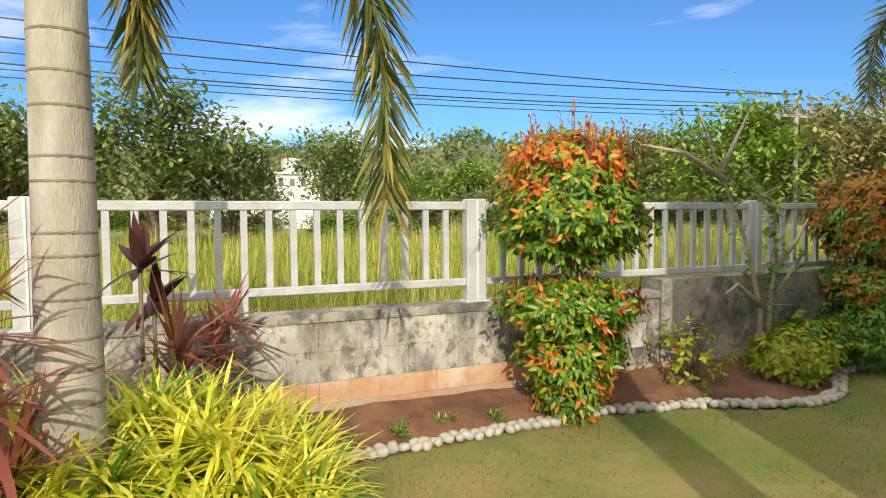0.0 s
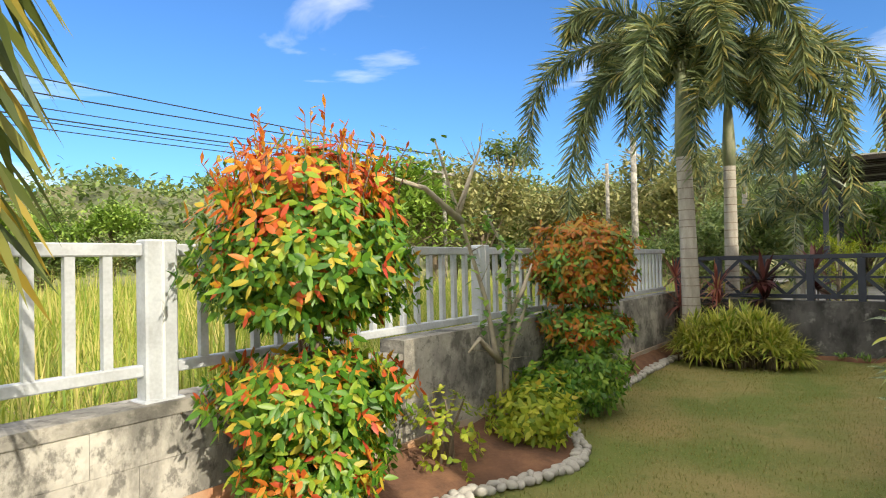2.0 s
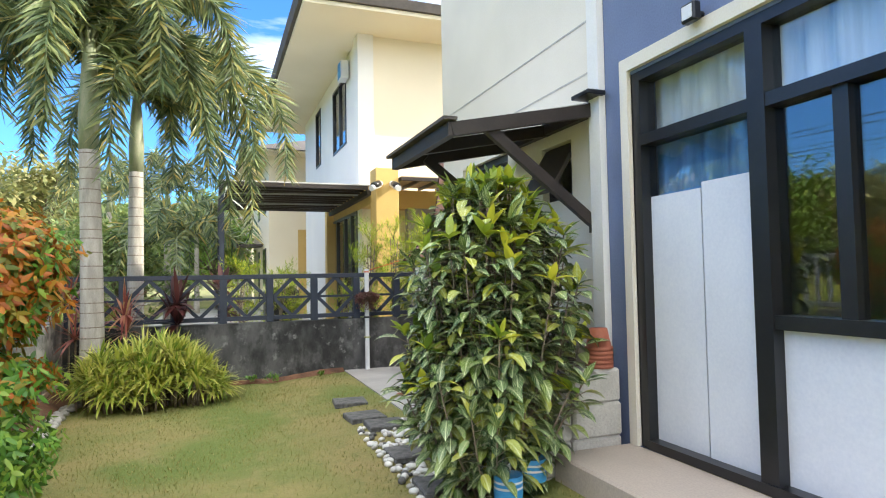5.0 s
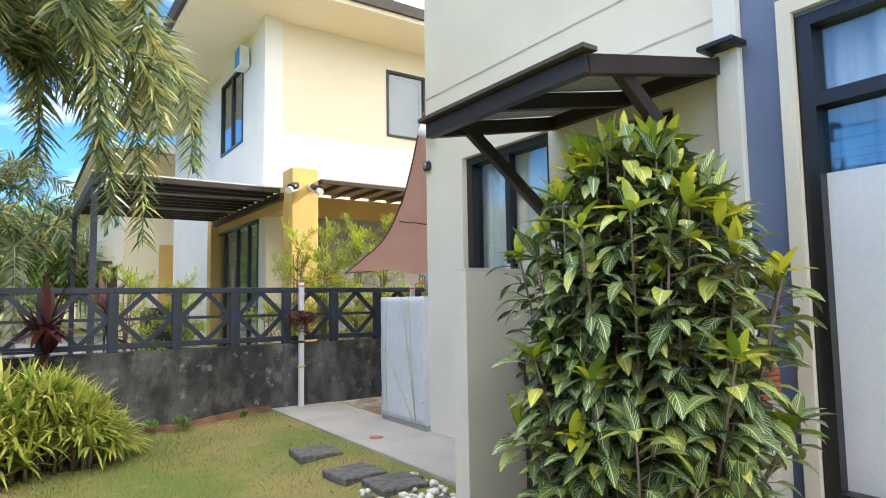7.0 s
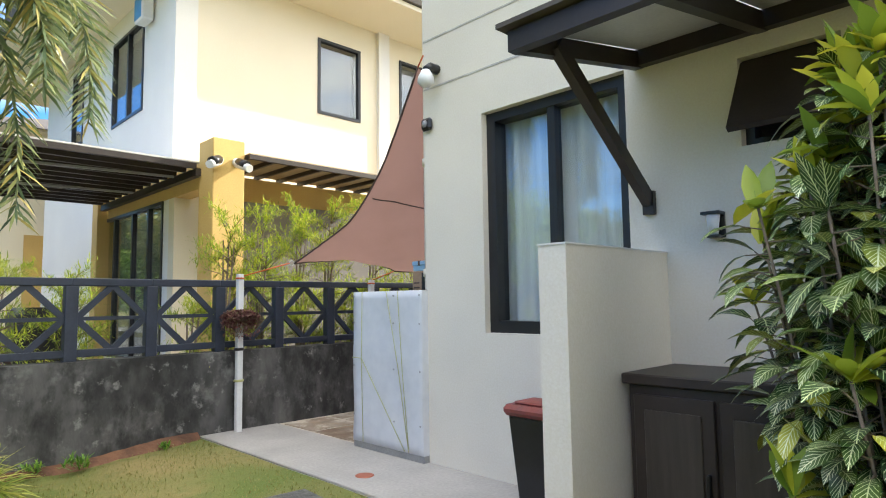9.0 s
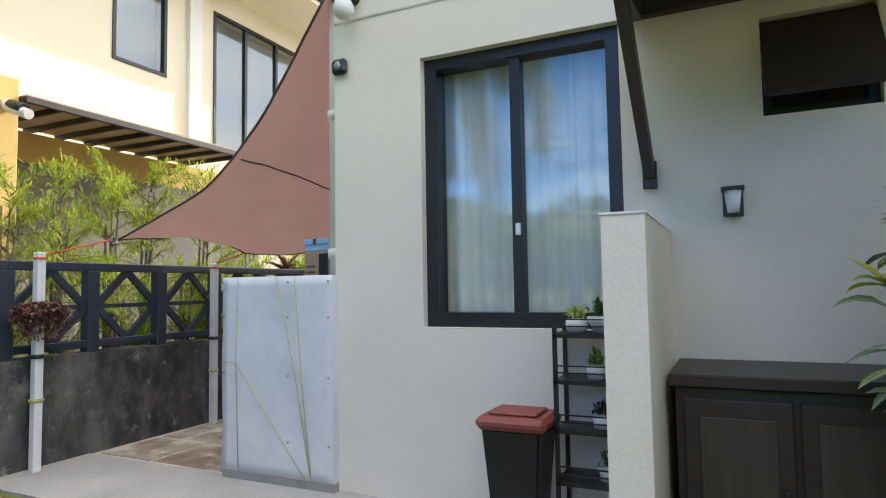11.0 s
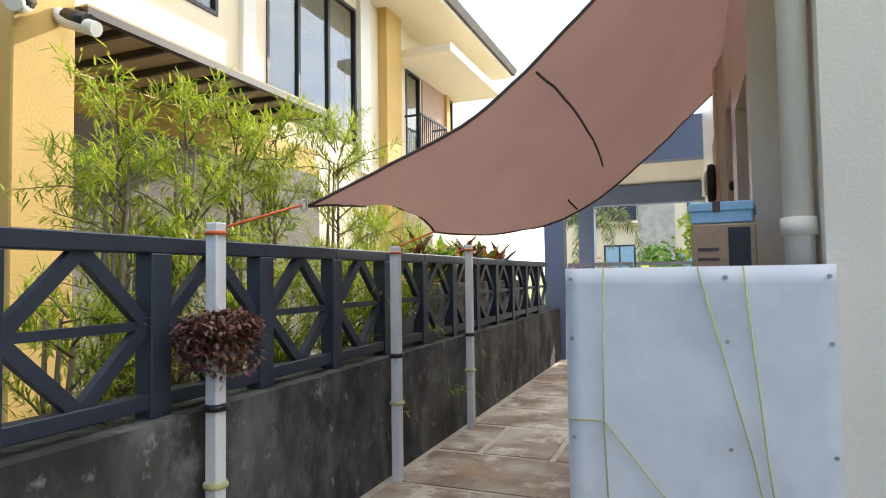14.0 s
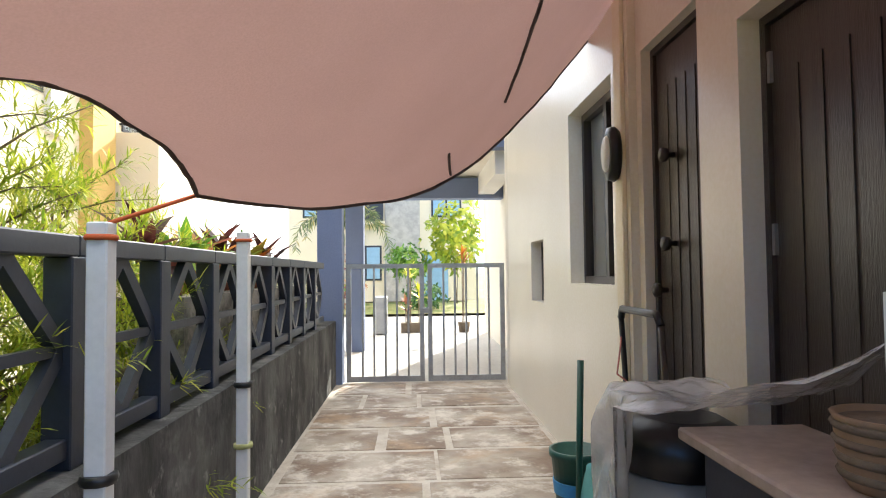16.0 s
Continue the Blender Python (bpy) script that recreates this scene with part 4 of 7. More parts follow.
def side_window(nm, y0, y1, z0, z1, mull=None):
    w = thing(nm, (10.06, 0, 0), "narrow dark aluminium window set deep in the side wall", "window", kind="structure")
    f = 0.045
    part("frame_jamb", box_bm(-0.02, y0, z0, 0.03, y0 + f, z1), M["brown"], w)
    part("frame_jamb", box_bm(-0.02, y1 - f, z0, 0.03, y1, z1), M["brown"], w)
    part("frame_head", box_bm(-0.02, y0 + f, z1 - f, 0.03, y1 - f, z1), M["brown"], w)
    part("frame_sill", box_bm(-0.02, y0 + f, z0, 0.03, y1 - f, z0 + f), M["brown"], w)
    if mull:
        part("mullion", box_bm(-0.015, mull - 0.025, z0 + f, 0.025, mull + 0.025, z1 - f), M["brown"], w)
    part("pane", box_bm(-0.004, y0 + f, z0 + f, 0.004, y1 - f, z1 - f), M["glass"], w)
    return w


side_window("window_side", -3.42, -2.55, 1.13, 2.22, -2.95)
side_window("window_slot", -4.75, -4.25, 0.96, 1.46)
# inner backs behind the side windows and doors, room shade put into their colour
solid("wall_dim_back", box_bm(10.0, -4.8, 0.9, 10.02, -2.5, 2.3), M["room"], "backing sheet behind the windows, room shade put into its colour", "wall", kind="structure")
# ---- plants ----
def frond(lv, ra, base, heading, reach, apex, tip, leaflet=0.4, width=0.026, count=300, spread=0.55):
    """One foxtail frond: a rachis that climbs by apex and bows down to tip, leaflets set all round it."""
    n = 18
    b, out_ = Vector(base), Vector((math.cos(heading), math.sin(heading), 0))
    up_ = Vector((0, 0, 1))
    c1, c2, e = b + out_ * (reach * 0.18) + up_ * (apex * 1.1), b + out_ * (reach * 1.08) + up_ * (apex * 1.3), b + out_ * reach + up_ * tip
    pts = [b * (1 - s) ** 3 + c1 * (3 * s * (1 - s) ** 2) + c2 * (3 * s * s * (1 - s)) + e * s ** 3 for s in (k / n for k in range(n + 1))]
    tube_bm(pts, [0.018 * (1 - 0.85 * k / n) + 0.002 for k in range(n + 1)], 5, ra)
    for k in range(count):
        s = 0.10 + 0.90 * k / count
        i = min(int(s * n), n - 1)
        q = pts[i].lerp(pts[i + 1], s * n - i)
        t = (pts[i + 1] - pts[i]).normalized()
        side = t.orthogonal().normalized()
        a = k * 2.399 + rnd.uniform(-0.5, 0.5)
        out = side * math.cos(a) + t.cross(side) * math.sin(a)
        L = leaflet * (0.50 + 0.55 * math.sin(math.pi * min(1, 0.12 + s * 0.80))) * rnd.uniform(0.75, 1.15)
        lv.add(q, out * 0.90 + t * spread, L, width * rnd.uniform(0.75, 1.25), rnd.uniform(0.25, 0.8), 2, (0.6, 1.0, 0.0), side=ball() + Vector((0, 0, 0.4)))


def palm(x, y, z0, height, r, lean=(0, 0), fronds=(), label="", shaft=0.7, count=300, rings=True, leaflet=0.4, width=0.026, spread=0.55, leafm="palm"):
    """A foxtail palm; each frond is (heading in degrees, reach, apex, tip)."""
    t = thing("foxtail_palm", (x, y, z0), label, "palm tree", "foxtail palms")
    pts = [(lean[0] * s * s, lean[1] * s * s, height * s) for s in (k / 12 for k in range(13))]
    part("trunk", tube_bm(pts, [r * (1.12 - 0.25 * k / 12 + 0.25 * max(0, 1 - k / 2.5) ** 2) for k in range(13)], 18), M["bark"], t, "grey trunk with leaf scars")
    if rings:
        n = int(height / 0.13)
        for k in range(n):
            s = (k + rnd.uniform(0.3, 0.7)) / n
            if s < 0.12:
                continue
            rr = r * (1.12 - 0.25 * s) + 0.002
            part("leaf_scar", lathe_bm([(rr - 0.004, -0.008), (rr, -0.004), (rr, 0.004), (rr - 0.004, 0.008)], 16, at=(lean[0] * s * s, lean[1] * s * s, height * s)), M["ring"], t)
    top = Vector((lean[0], lean[1], height))
    part("crownshaft", tube_bm([top, top + Vector((0, 0, shaft * 0.3)), top + Vector((0, 0, shaft * 0.7)), top + Vector((0, 0, shaft))], [r * 0.88, r * 0.95, r * 0.7, r * 0.35], 14), M["crownshaft"], t, "grey-green crownshaft")
    lv, ra = Leaves(), bmesh.new()
    for h, reach, apex, tip in fronds:
        frond(lv, ra, top + Vector((0, 0, shaft * rnd.uniform(0.72, 0.95))), radians(h), reach, apex, tip, leaflet, width, count, spread)
    part("rachis", ra, M["crownshaft"], t)
    part("plume", lv.mesh("plume", M[leafm]), None, t, "drooping plumy leaflets")
    return t


def wild_crown(n, turn, size):
    """Fronds spread evenly round a crown, the older ones hanging lower."""
    out = []
    for k in range(n):
        old = (k + 0.5) / n
        out.append((turn + 137.5 * k, size * (0.45 + 0.55 * old) * rnd.uniform(0.9, 1.1), size * (0.62 - 0.42 * old), size * (0.55 - 1.35 * old)))
    return out


main_crown = [(82, 2.65, 1.15, -0.7), (98, 1.65, 0.5, -2.1), (66, 1.95, 0.7, -1.2), (268, 1.5, 0.95, -0.35), (290, 1.3, 0.7, -1.1), (176, 1.45, 0.75, -1.1), (212, 1.55, 0.9, -0.7), (30, 1.8, 0.6, -1.1), (335, 1.8, 0.7, -1.2), (60, 1.7, 1.1, 0.9), (185, 1.0, 1.3, 1.2), (310, 1.3, 1.3, 1.1), (110, 1.5, 1.2, 0.9), (240, 1.4, 1.2, 1.0)]
palm(11.38, 3.64, -0.08, 2.80, 0.115, (0.0, 0.05), main_crown, "tall foxtail palm with grey ringed trunk in the bed", 1.35, 620, leaflet=0.46, width=0.026)
palm(12.62, 3.35, -0.05, 2.75, 0.10, (0.05, 0), [(284, 2.05, 1.0, -0.85), (300, 1.75, 0.75, -1.6), (268, 1.55, 1.0, -0.3)] + wild_crown(11, 20, 1.9), "foxtail palm standing beyond the boundary wall", 1.1, 420, leaflet=0.44, width=0.028)
near_fronds = [(17, 1.38, 0.50, -1.50), (80, 1.15, 0.40, -0.85), (120, 1.6, 0.6, 0.1), (165, 1.8, 0.6, 0.2), (215, 1.7, 0.9, 0.6), (330, 1.5, 1.2, 1.3)]
palm(1.60, 2.58, -0.08, 2.50, 0.105, (0.0, 0.0), near_fronds, "foxtail palm with pale ringed trunk beside yellow shrubs", 0.65, 620, leaflet=0.44, width=0.023, spread=0.95, leafm="palmnear")
for x, y, h, hh in ((22.6, 3.6, 3.2, 20), (26.4, 5.6, 3.6, 70), (19.6, 3.2, 1.6, 110), (30.0, 3.0, 2.6, 40)):
    palm(x, y, -0.05, h, 0.10, (0.1, 0), wild_crown(12, hh, 1.9), "foxtail palm in the neighbour's yard", 0.6, 120, False, 0.42, 0.04)


def rosettes(name, label, category, at, spots, leaf, width, blades, material, tilt=(5, 85), droop=0.9, stem=True, material2=None):
    t = thing(name, at, label, category)
    lv, lv2, st = Leaves(), Leaves(), bmesh.new()
    for x, y, z in spots:
        c = Vector((x, y, z))
        dark = material2 and rnd.random() < 0.10
        for _ in range(blades):
            (lv2 if dark else lv).add(c + ball(0.02), way(*tilt), leaf * rnd.uniform(0.65, 1.15), width * rnd.uniform(0.8, 1.2), droop * rnd.uniform(0.5, 1.2), 3, (0.6, 1.0, 0.8, 0.0))
        if stem:
            tube_bm([(x * 0.98, y * 0.98, 0), (x, y, z)], 0.012, 5, st)
    if stem:
        part("branchwork", st, M["wood"], t)
    part("leaves", lv.mesh("leaves", M[material]), None, t)
    if material2:
        part("leaves", lv2.mesh("leaves", M[material2]), None, t, "darker green leaves")
    return t


spots = []
for _ in range(190):
    x, y = rnd.uniform(-1.6, 1.05), rnd.uniform(-0.75, 0.55)
    edge = min(1.05 - x, 0.55 - y, y + 0.75, 1.2)
    spots.append((x, y, 0.16 + 0.36 * min(1, max(0, edge) / 0.4) * rnd.uniform(0.75, 1.1)))
rosettes("yellow_shrub", "dense yellow-striped strap-leaved shrub on the bed's edge", "shrub", (1.5, 2.85, -0.08), spots, 0.34, 0.021, 46, "yellow", (0, 75), 1.05, True, "leafgreen")
spots = []
for _ in range(170):
    a, r = rnd.uniform(0, 2 * math.pi), math.sqrt(rnd.random())
    spots.append((0.42 * r * math.cos(a), 0.74 * r * math.sin(a), 0.10 + 0.48 * math.sqrt(max(0, 1 - r * r)) * rnd.uniform(0.35, 1.05)))
rosettes("variegated_shrub", "rounded green and cream strap-leaved shrub by the palm", "shrub", (11.1, 3.05, -0.08), spots, 0.30, 0.024, 40, "yellow2", (0, 80), 1.0)
# pink ti plants by the near palm
for x, y, zz, sc, m_, n_ in ((1.40, 2.35, (0.55, 0.8, 1.05, 1.25), 0.42, "ti", 34), (0.95, 2.75, (0.95, 0.75, 1.15), 0.55, "ti", 40), (1.9, 3.5, (0.72, 0.55), 0.42, "ti", 36), (2.25, 3.75, (0.80, 0.62), 0.34, "ti", 34), (1.72, 3.72, (0.95, 1.15), 0.32, "tidark", 14), (0.7, 3.3, (0.6, 0.9), 0.5, "ti", 36),
                       (11.75, 3.95, (0.9, 0.7, 1.1), 0.42, "ti", 30), (11.6, 3.35, (0.75, 0.95), 0.40, "ti", 30), (11.85, 2.75, (0.8, 1.05), 0.45, "tidark", 22), (12.7, 2.2, (0.9, 1.2), 0.45, "tidark", 18), (12.6, 3.9, (1.1, 0.8), 0.4, "ti", 24)):
    rosettes("ti_plant", "pink-brown strap-leaved ti plant" if m_ == "ti" else "dark maroon broad-leaved ti plant", "plant", (x, y, -0.08), [(rnd.uniform(-0.12, 0.12), rnd.uniform(-0.12, 0.12), z) for z in zz], sc, 0.028 if m_ == "ti" else 0.07, n_, m_, (-20, 80), 0.6)


def lobed_bush(name, label, at, lobes, red, leaf=(0.10, 0.036), stems=4, top=1.8, redm="leafred", greenm="leafgreen"):
    """A clipped bush of egg-shaped lobes (z, radius, half height, leaves); red(u, lobe) is the share of red leaves at height u."""
    t = thing(name, at, label, "bush")
    g, r, st = Leaves(), Leaves(), bmesh.new()
    for k in range(stems):
        a = 2 * math.pi * k / stems
        tube_bm([(0.05 * math.cos(a), 0.05 * math.sin(a), 0), (0.05 * math.cos(a + 1), 0.05 * math.sin(a + 1), top * 0.5), (0.14 * math.cos(a), 0.14 * math.sin(a), top)], [0.016, 0.012, 0.005], 6, st)
    for li, (cz, rad, hh, n) in enumerate(lobes):
        for _ in range(n // 4):
            v = ball()
            v = v * (0.62 + 0.38 * rnd.random()) / max(v.length, 0.3) * min(1, v.length + 0.4)
            wob = 1 + 0.30 * noise.noise(Vector((v.x * 2.6 + li * 7, v.y * 2.6, v.z * 2.6)))
            p = Vector((v.x * rad * wob, v.y * rad * wob, cz + v.z * hh * wob))
            out = Vector((v.x, v.y, v.z * 0.5 + 0.30)).normalized()
            kind_ = r if rnd.random() < red((v.z + 1) / 2, li) else g
            twist = rnd.uniform(0, 6.28)
            for i in range(4):
                a = twist + i * 1.57 + rnd.uniform(-0.4, 0.4)
                u = out.orthogonal().normalized()
                w = out.cross(u)
                d = (u * math.cos(a) + w * math.sin(a)) * 0.85 + out * rnd.uniform(0.1, 0.75) + Vector((0, 0, -0.15))
                kind_.add(p + ball(0.02), d, leaf[0] * rnd.uniform(0.6, 1.2), leaf[1] * rnd.uniform(0.8, 1.15), rnd.uniform(0.1, 0.7), 3, (0.30, 1.0, 0.80, 0.0), side=-out + ball(0.35), fold=0.22)
    part("branchwork", st, M["wood"], t)
    part("leaves", g.mesh("leaves", M[greenm]), None, t, "glossy green leaves")
    part("young_leaves", r.mesh("young_leaves", M[redm]), None, t, "orange-red young leaves")
    return t


rb = lobed_bush("red_tip_bush", "two-tiered clipped bush with green leaves and orange-red tips", (4.45, 3.63, -0.06), [(0.20, 0.26, 0.24, 1500), (0.46, 0.39, 0.26, 2900), (0.78, 0.51, 0.19, 4000), (1.42, 0.53, 0.38, 8400), (1.74, 0.44, 0.23, 2300)], lambda u, k: (0.34, 0.16, 0.12 + 0.5 * max(0, u - 0.4), 0.09 + 0.70 * max(0, u - 0.5), 0.70)[k], (0.072, 0.029), 5, 1.85, "leafred", "leafbush")
# loose shoots on its top
lv = Leaves()
for _ in range(70):
    a, r = rnd.uniform(0, 6.28), 0.44 * math.sqrt(rnd.random())
    x, y, z = r * math.cos(a), r * math.sin(a), rnd.uniform(1.62, 1.88)
    h = rnd.uniform(0.10, 0.30) * (1.15 - r)
    tip = (x * 1.15, y * 1.15, z + h)
    part("shoot", tube_bm([(x, y, z - 0.1), (x, y, z), tip], [0.005, 0.004, 0.002], 4), M["wood"], rb)
    for k in range(9):
        s = k / 8
        lv.add(Vector((x, y, z)).lerp(Vector(tip), s), way(10, 70), rnd.uniform(0.035, 0.065), 0.018, 0.2, 2, (0.35, 1.0, 0.0))
part("shoot_leaves", lv.mesh("shoot_leaves", M["leafred"]), None, rb, "small red shoot leaves")
lobed_bush("rust_bush", "two-tiered bush with rust-red top and dark green base", (7.75, 3.66, -0.06), [(0.36, 0.44, 0.36, 2600), (0.78, 0.48, 0.18, 1900), (1.36, 0.50, 0.42, 7000)], lambda u, k: (0.0, 0.25, 0.45 + 0.55 * u)[k], (0.075, 0.030), 5, 1.6, "leafrust", "leafgreen")
lobed_bush("low_bush", "low bright green bush at the bed's edge", (6.6, 3.60, -0.07), [(0.22, 0.36, 0.22, 1500)], lambda u, k: 0.0, (0.075, 0.034), 4, 0.3, "leafred", "feather")
lobed_bush("low_bush", "low bright green bush at the bed's edge", (7.0, 3.72, -0.07), [(0.26, 0.34, 0.26, 1300)], lambda u, k: 0.0, (0.08, 0.036), 4, 0.3, "leafred", "leafbush")
lobed_bush("rose_bush", "sparse small bush with a few red blooms", (5.7, 3.75, -0.05), [(0.25, 0.35, 0.3, 320)], lambda u, k: 0.03, (0.06, 0.03), 5, 0.5, "leafred", "feather")


def bare_shrub():
    t = thing("bare_shrub", (6.55, 3.86, -0.06), "bare young shrub with pale twigs and few leaves", "shrub")
    st, lv = bmesh.new(), Leaves()
    stemsx = [((0, 0, 0), (0.05, 0.02, 0.55), (-0.08, 0.05, 1.1), (-0.35, 0.1, 1.75), (-0.62, 0.1, 2.25)), ((0.14, 0.02, 0), (0.14, 0.0, 0.7), (0.2, 0.0, 0.95), (0.05, -0.1, 1.4), (-0.3, -0.1, 1.75)),
              ((0.14, 0.0, 0.6), (0.4, 0.0, 0.9), (0.62, 0.05, 1.05)), ((0.03, 0.0, 0.6), (-0.25, 0.0, 0.8), (-0.4, 0, 0.72)), ((-0.35, 0.1, 1.75), (-0.2, 0.1, 2.0), (-0.02, 0.1, 2.3)), ((-0.3, 0.1, 1.68), (-0.75, 0.1, 1.9), (-1.2, 0.1, 1.95)), ((0.2, 0, 0.95), (0.45, 0, 1.15), (0.6, 0, 1.35))]
    for s in stemsx:
        tube_bm(s, [0.030 * (1 - 0.75 * k / (len(s) - 1)) for k in range(len(s))], 6, st)
        for _ in range(3):
            k = rnd.randrange(len(s) - 1)
            p = Vector(s[k]).lerp(Vector(s[k + 1]), rnd.random())
            tube_bm([p, p + way(0, 60) * rnd.uniform(0.15, 0.35)], [0.004, 0.0015], 4, st)
    for _ in range(230):
        s = stemsx[rnd.choice((0, 1, 1, 1, 2))]
        k = rnd.randrange(1, len(s) - 1)
        lv.add(Vector(s[k]).lerp(Vector(s[k + 1]), rnd.random()) + ball(0.09), way(-30, 40), rnd.uniform(0.05, 0.1), 0.05, 0.6, 2, (0.5, 1.0, 0.0))
    part("branchwork", st, M["twig"], t)
    part("leaves", lv.mesh("leaves", M["leafgreen"]), None, t)


bare_shrub()


def zebra_plant():
    t = thing("zebra_plant", (7.03, 0.85, -0.06), "tall bush of zebra-veined dark green leaves with yellow young leaves", "bush")
    lv, young, st = Leaves(), Leaves(), bmesh.new()
    blade = (0.30, 0.90, 1.0, 0.66, 0.0)
    for k in range(140):
        a = rnd.uniform(0, 2 * math.pi)
        low = k % 4 == 0
        h = rnd.uniform(0.55, 1.1) if low else 1.86 * (1 - 0.40 * rnd.random() ** 1.6)
        r1 = (0.57 if h < 1.35 else 0.57 * math.sqrt(max(0.04, (1.9 - h) / 0.55))) * math.sqrt(rnd.uniform(0.15, 1.0))
        r0 = 0.15 * math.sqrt(rnd.random())
        p0, p1 = Vector((r0 * math.cos(a), r0 * math.sin(a), 0)), Vector((r1 * math.cos(a), r1 * math.sin(a), h))
        mid = p0.lerp(p1, 0.5) + Vector((0.06 * math.cos(a), 0.06 * math.sin(a), 0))
        tube_bm([p0, mid, p1], [0.009, 0.006, 0.004], 6, st)
        n = int(h / 0.037)
        for i in range(n):
            s = 0.12 + 0.86 * i / n
            q = p0.lerp(mid, s * 2) if s < 0.5 else mid.lerp(p1, s * 2 - 1)
            b = a + rnd.gauss(0, 1.1) + (i % 2) * 1.2
            e = radians(rnd.uniform(-10, 45))
            d = Vector((math.cos(b) * math.cos(e), math.sin(b) * math.cos(e), math.sin(e)))
            stalk = q + d * 0.06
            lv.add(stalk, d, rnd.uniform(0.10, 0.17), rnd.uniform(0.048, 0.072), rnd.uniform(0.5, 1.7), 4, blade, fold=rnd.uniform(0.05, 0.35), side=Vector((0, 0, 1)) + ball(0.4))
            tube_bm([q, stalk], 0.0025, 4, st, False)
        tip = young if (h > 1.4 and rnd.random() < 0.75) or rnd.random() < 0.5 else lv
        for _ in range(7):
            tip.add(p1 + ball(0.01), way(5, 80), rnd.uniform(0.09, 0.17), rnd.uniform(0.035, 0.055), rnd.uniform(0.2, 0.9), 4, blade, fold=0.35, side=Vector((0, 0, 1)) + ball(0.3))
    part("stem", st, M["wood"], t)
    part("leaves", lv.mesh("leaves", M["zebra"], True), None, t, "dark leaves with pale veins")
    part("young_leaves", young.mesh("young_leaves", M["zyoung"], True), None, t, "yellow-green young leaves")


zebra_plant()


def feather_shrub(x, y, h, spread, n=26):
    n = int(n * 1.6)
    t = thing("feathery_shrub", (x, y, -0.05), "tall feathery bright green shrub behind the fence", "shrub", "feathery shrubs")
    st, lv = bmesh.new(), Leaves()
    for k in range(3):
        tube_bm([(0.04 * k, 0, 0), (0.05 * k - 0.03, 0.03, h * 0.5), (0.02, 0.06 * k - 0.06, h * 0.9)], [0.022, 0.015, 0.006], 6, st)
    for k in range(n):
        z = h * rnd.uniform(0.2, 0.97)
        d = way(5, 60)
        p = Vector((rnd.uniform(-0.04, 0.04), rnd.uniform(-0.04, 0.04), z))
        L = spread * rnd.uniform(0.6, 1.1) * (1.15 - 0.5 * z / h)
        pts = [p, p + d * L * 0.5, p + d * L - Vector((0, 0, 0.12 * L))]
        tube_bm(pts, [0.006, 0.004, 0.002], 4, st)
        for i in range(26):
            s = 0.15 + 0.85 * i / 26
            q = pts[0].lerp(pts[1], s * 2) if s < 0.5 else pts[1].lerp(pts[2], s * 2 - 1)
            b = (d * 0.8 + ball(0.9)).normalized()
            l2 = rnd.uniform(0.07, 0.16)
            for j in range(5):
                c = q + b * (l2 * j / 5)
                lv.add(c, b * 0.7 + ball(0.7), rnd.uniform(0.04, 0.08), 0.0085, 0.3, 2, (0.7, 1.0, 0.0))
    part("branchwork", st, M["wood"], t)
    part("leaves", lv.mesh("leaves", M["feather"]), None, t)
    return t


for x, y, h, s, n in ((12.75, 0.15, 2.0, 0.6, 30), (12.85, -0.75, 2.15, 0.7, 32), (12.8, -1.75, 2.3, 0.7, 30), (12.9, -2.5, 1.75, 0.6, 22), (13.2, 2.0, 1.5, 0.5, 20), (13.4, 1.4, 1.4, 0.5, 18), (15.2, 1.0, 1.4, 0.5, 14), (12.55, -2.9, 1.3, 0.5, 16), (12.95, -3.5, 1.7, 0.6, 18), (12.5, -1.25, 1.45, 0.5, 16), (12.5, -2.1, 1.4, 0.5, 16), (12.55, -0.6, 1.4, 0.5, 14), (12.5, 0.6, 1.2, 0.45, 12), (12.52, -1.45, 1.35, 0.5, 20), (12.52, -2.0, 1.25, 0.5, 16), (12.95, -1.2, 2.35, 0.7, 28), (12.6, -2.9, 1.5, 0.5, 16), (13.3, -0.4, 1.9, 0.6, 18), (12.7, -0.2, 2.1, 0.6, 24)):
    feather_shrub(x, y, h, s, n)
for x, y, r_ in ((11.86, 1.72, 0.09), (11.92, 1.95, 0.06), (11.9, 1.05, 0.05), (11.95, 2.3, 0.07), (3.55, 3.75, 0.06), (3.9, 3.7, 0.05), (3.2, 3.66, 0.06)):
    rosettes("weed", "small green weed sprouting from the soil", "weed", (x, y, -0.06), [(rnd.uniform(-r_, r_), rnd.uniform(-r_, r_), rnd.uniform(0.02, 0.07)) for _ in range(7)], r_ * 0.9, 0.012, 10, "leafgreen", (10, 80), 0.6, False)
# potted broad-leaved plants on the wall by the gate
for k, y in enumerate((-2.75, -3.1, -3.45, -3.8, -4.2, -4.6, -5.0)):
    rosettes("bromeliad", "red and green broad-leaved bromeliad beyond the fence top", "plant", (12.5, y, 1.12), [(0, 0, 0.16), (0.05, 0.08, 0.2)], 0.36, 0.065, 20, ("tidark", "leafgreen", "leafrust")[k % 3], (0, 65), 0.9, False, "ti")
    solid("planter_pot", lathe_bm([(0.09, 0), (0.13, 0.2), (0.14, 0.22)], 14, at=(12.5, y, 1.10)), M["terra"], "terracotta pot beyond the fence", "plant pot", "pots beyond the fence")
solid("planter_ledge", box_bm(12.3, -5.4, -0.1, 12.7, -2.5, 1.10), M["conc"], "concrete planter ledge beyond the fence", "ledge", kind="structure")

# ---- grass ----
lv = Leaves()
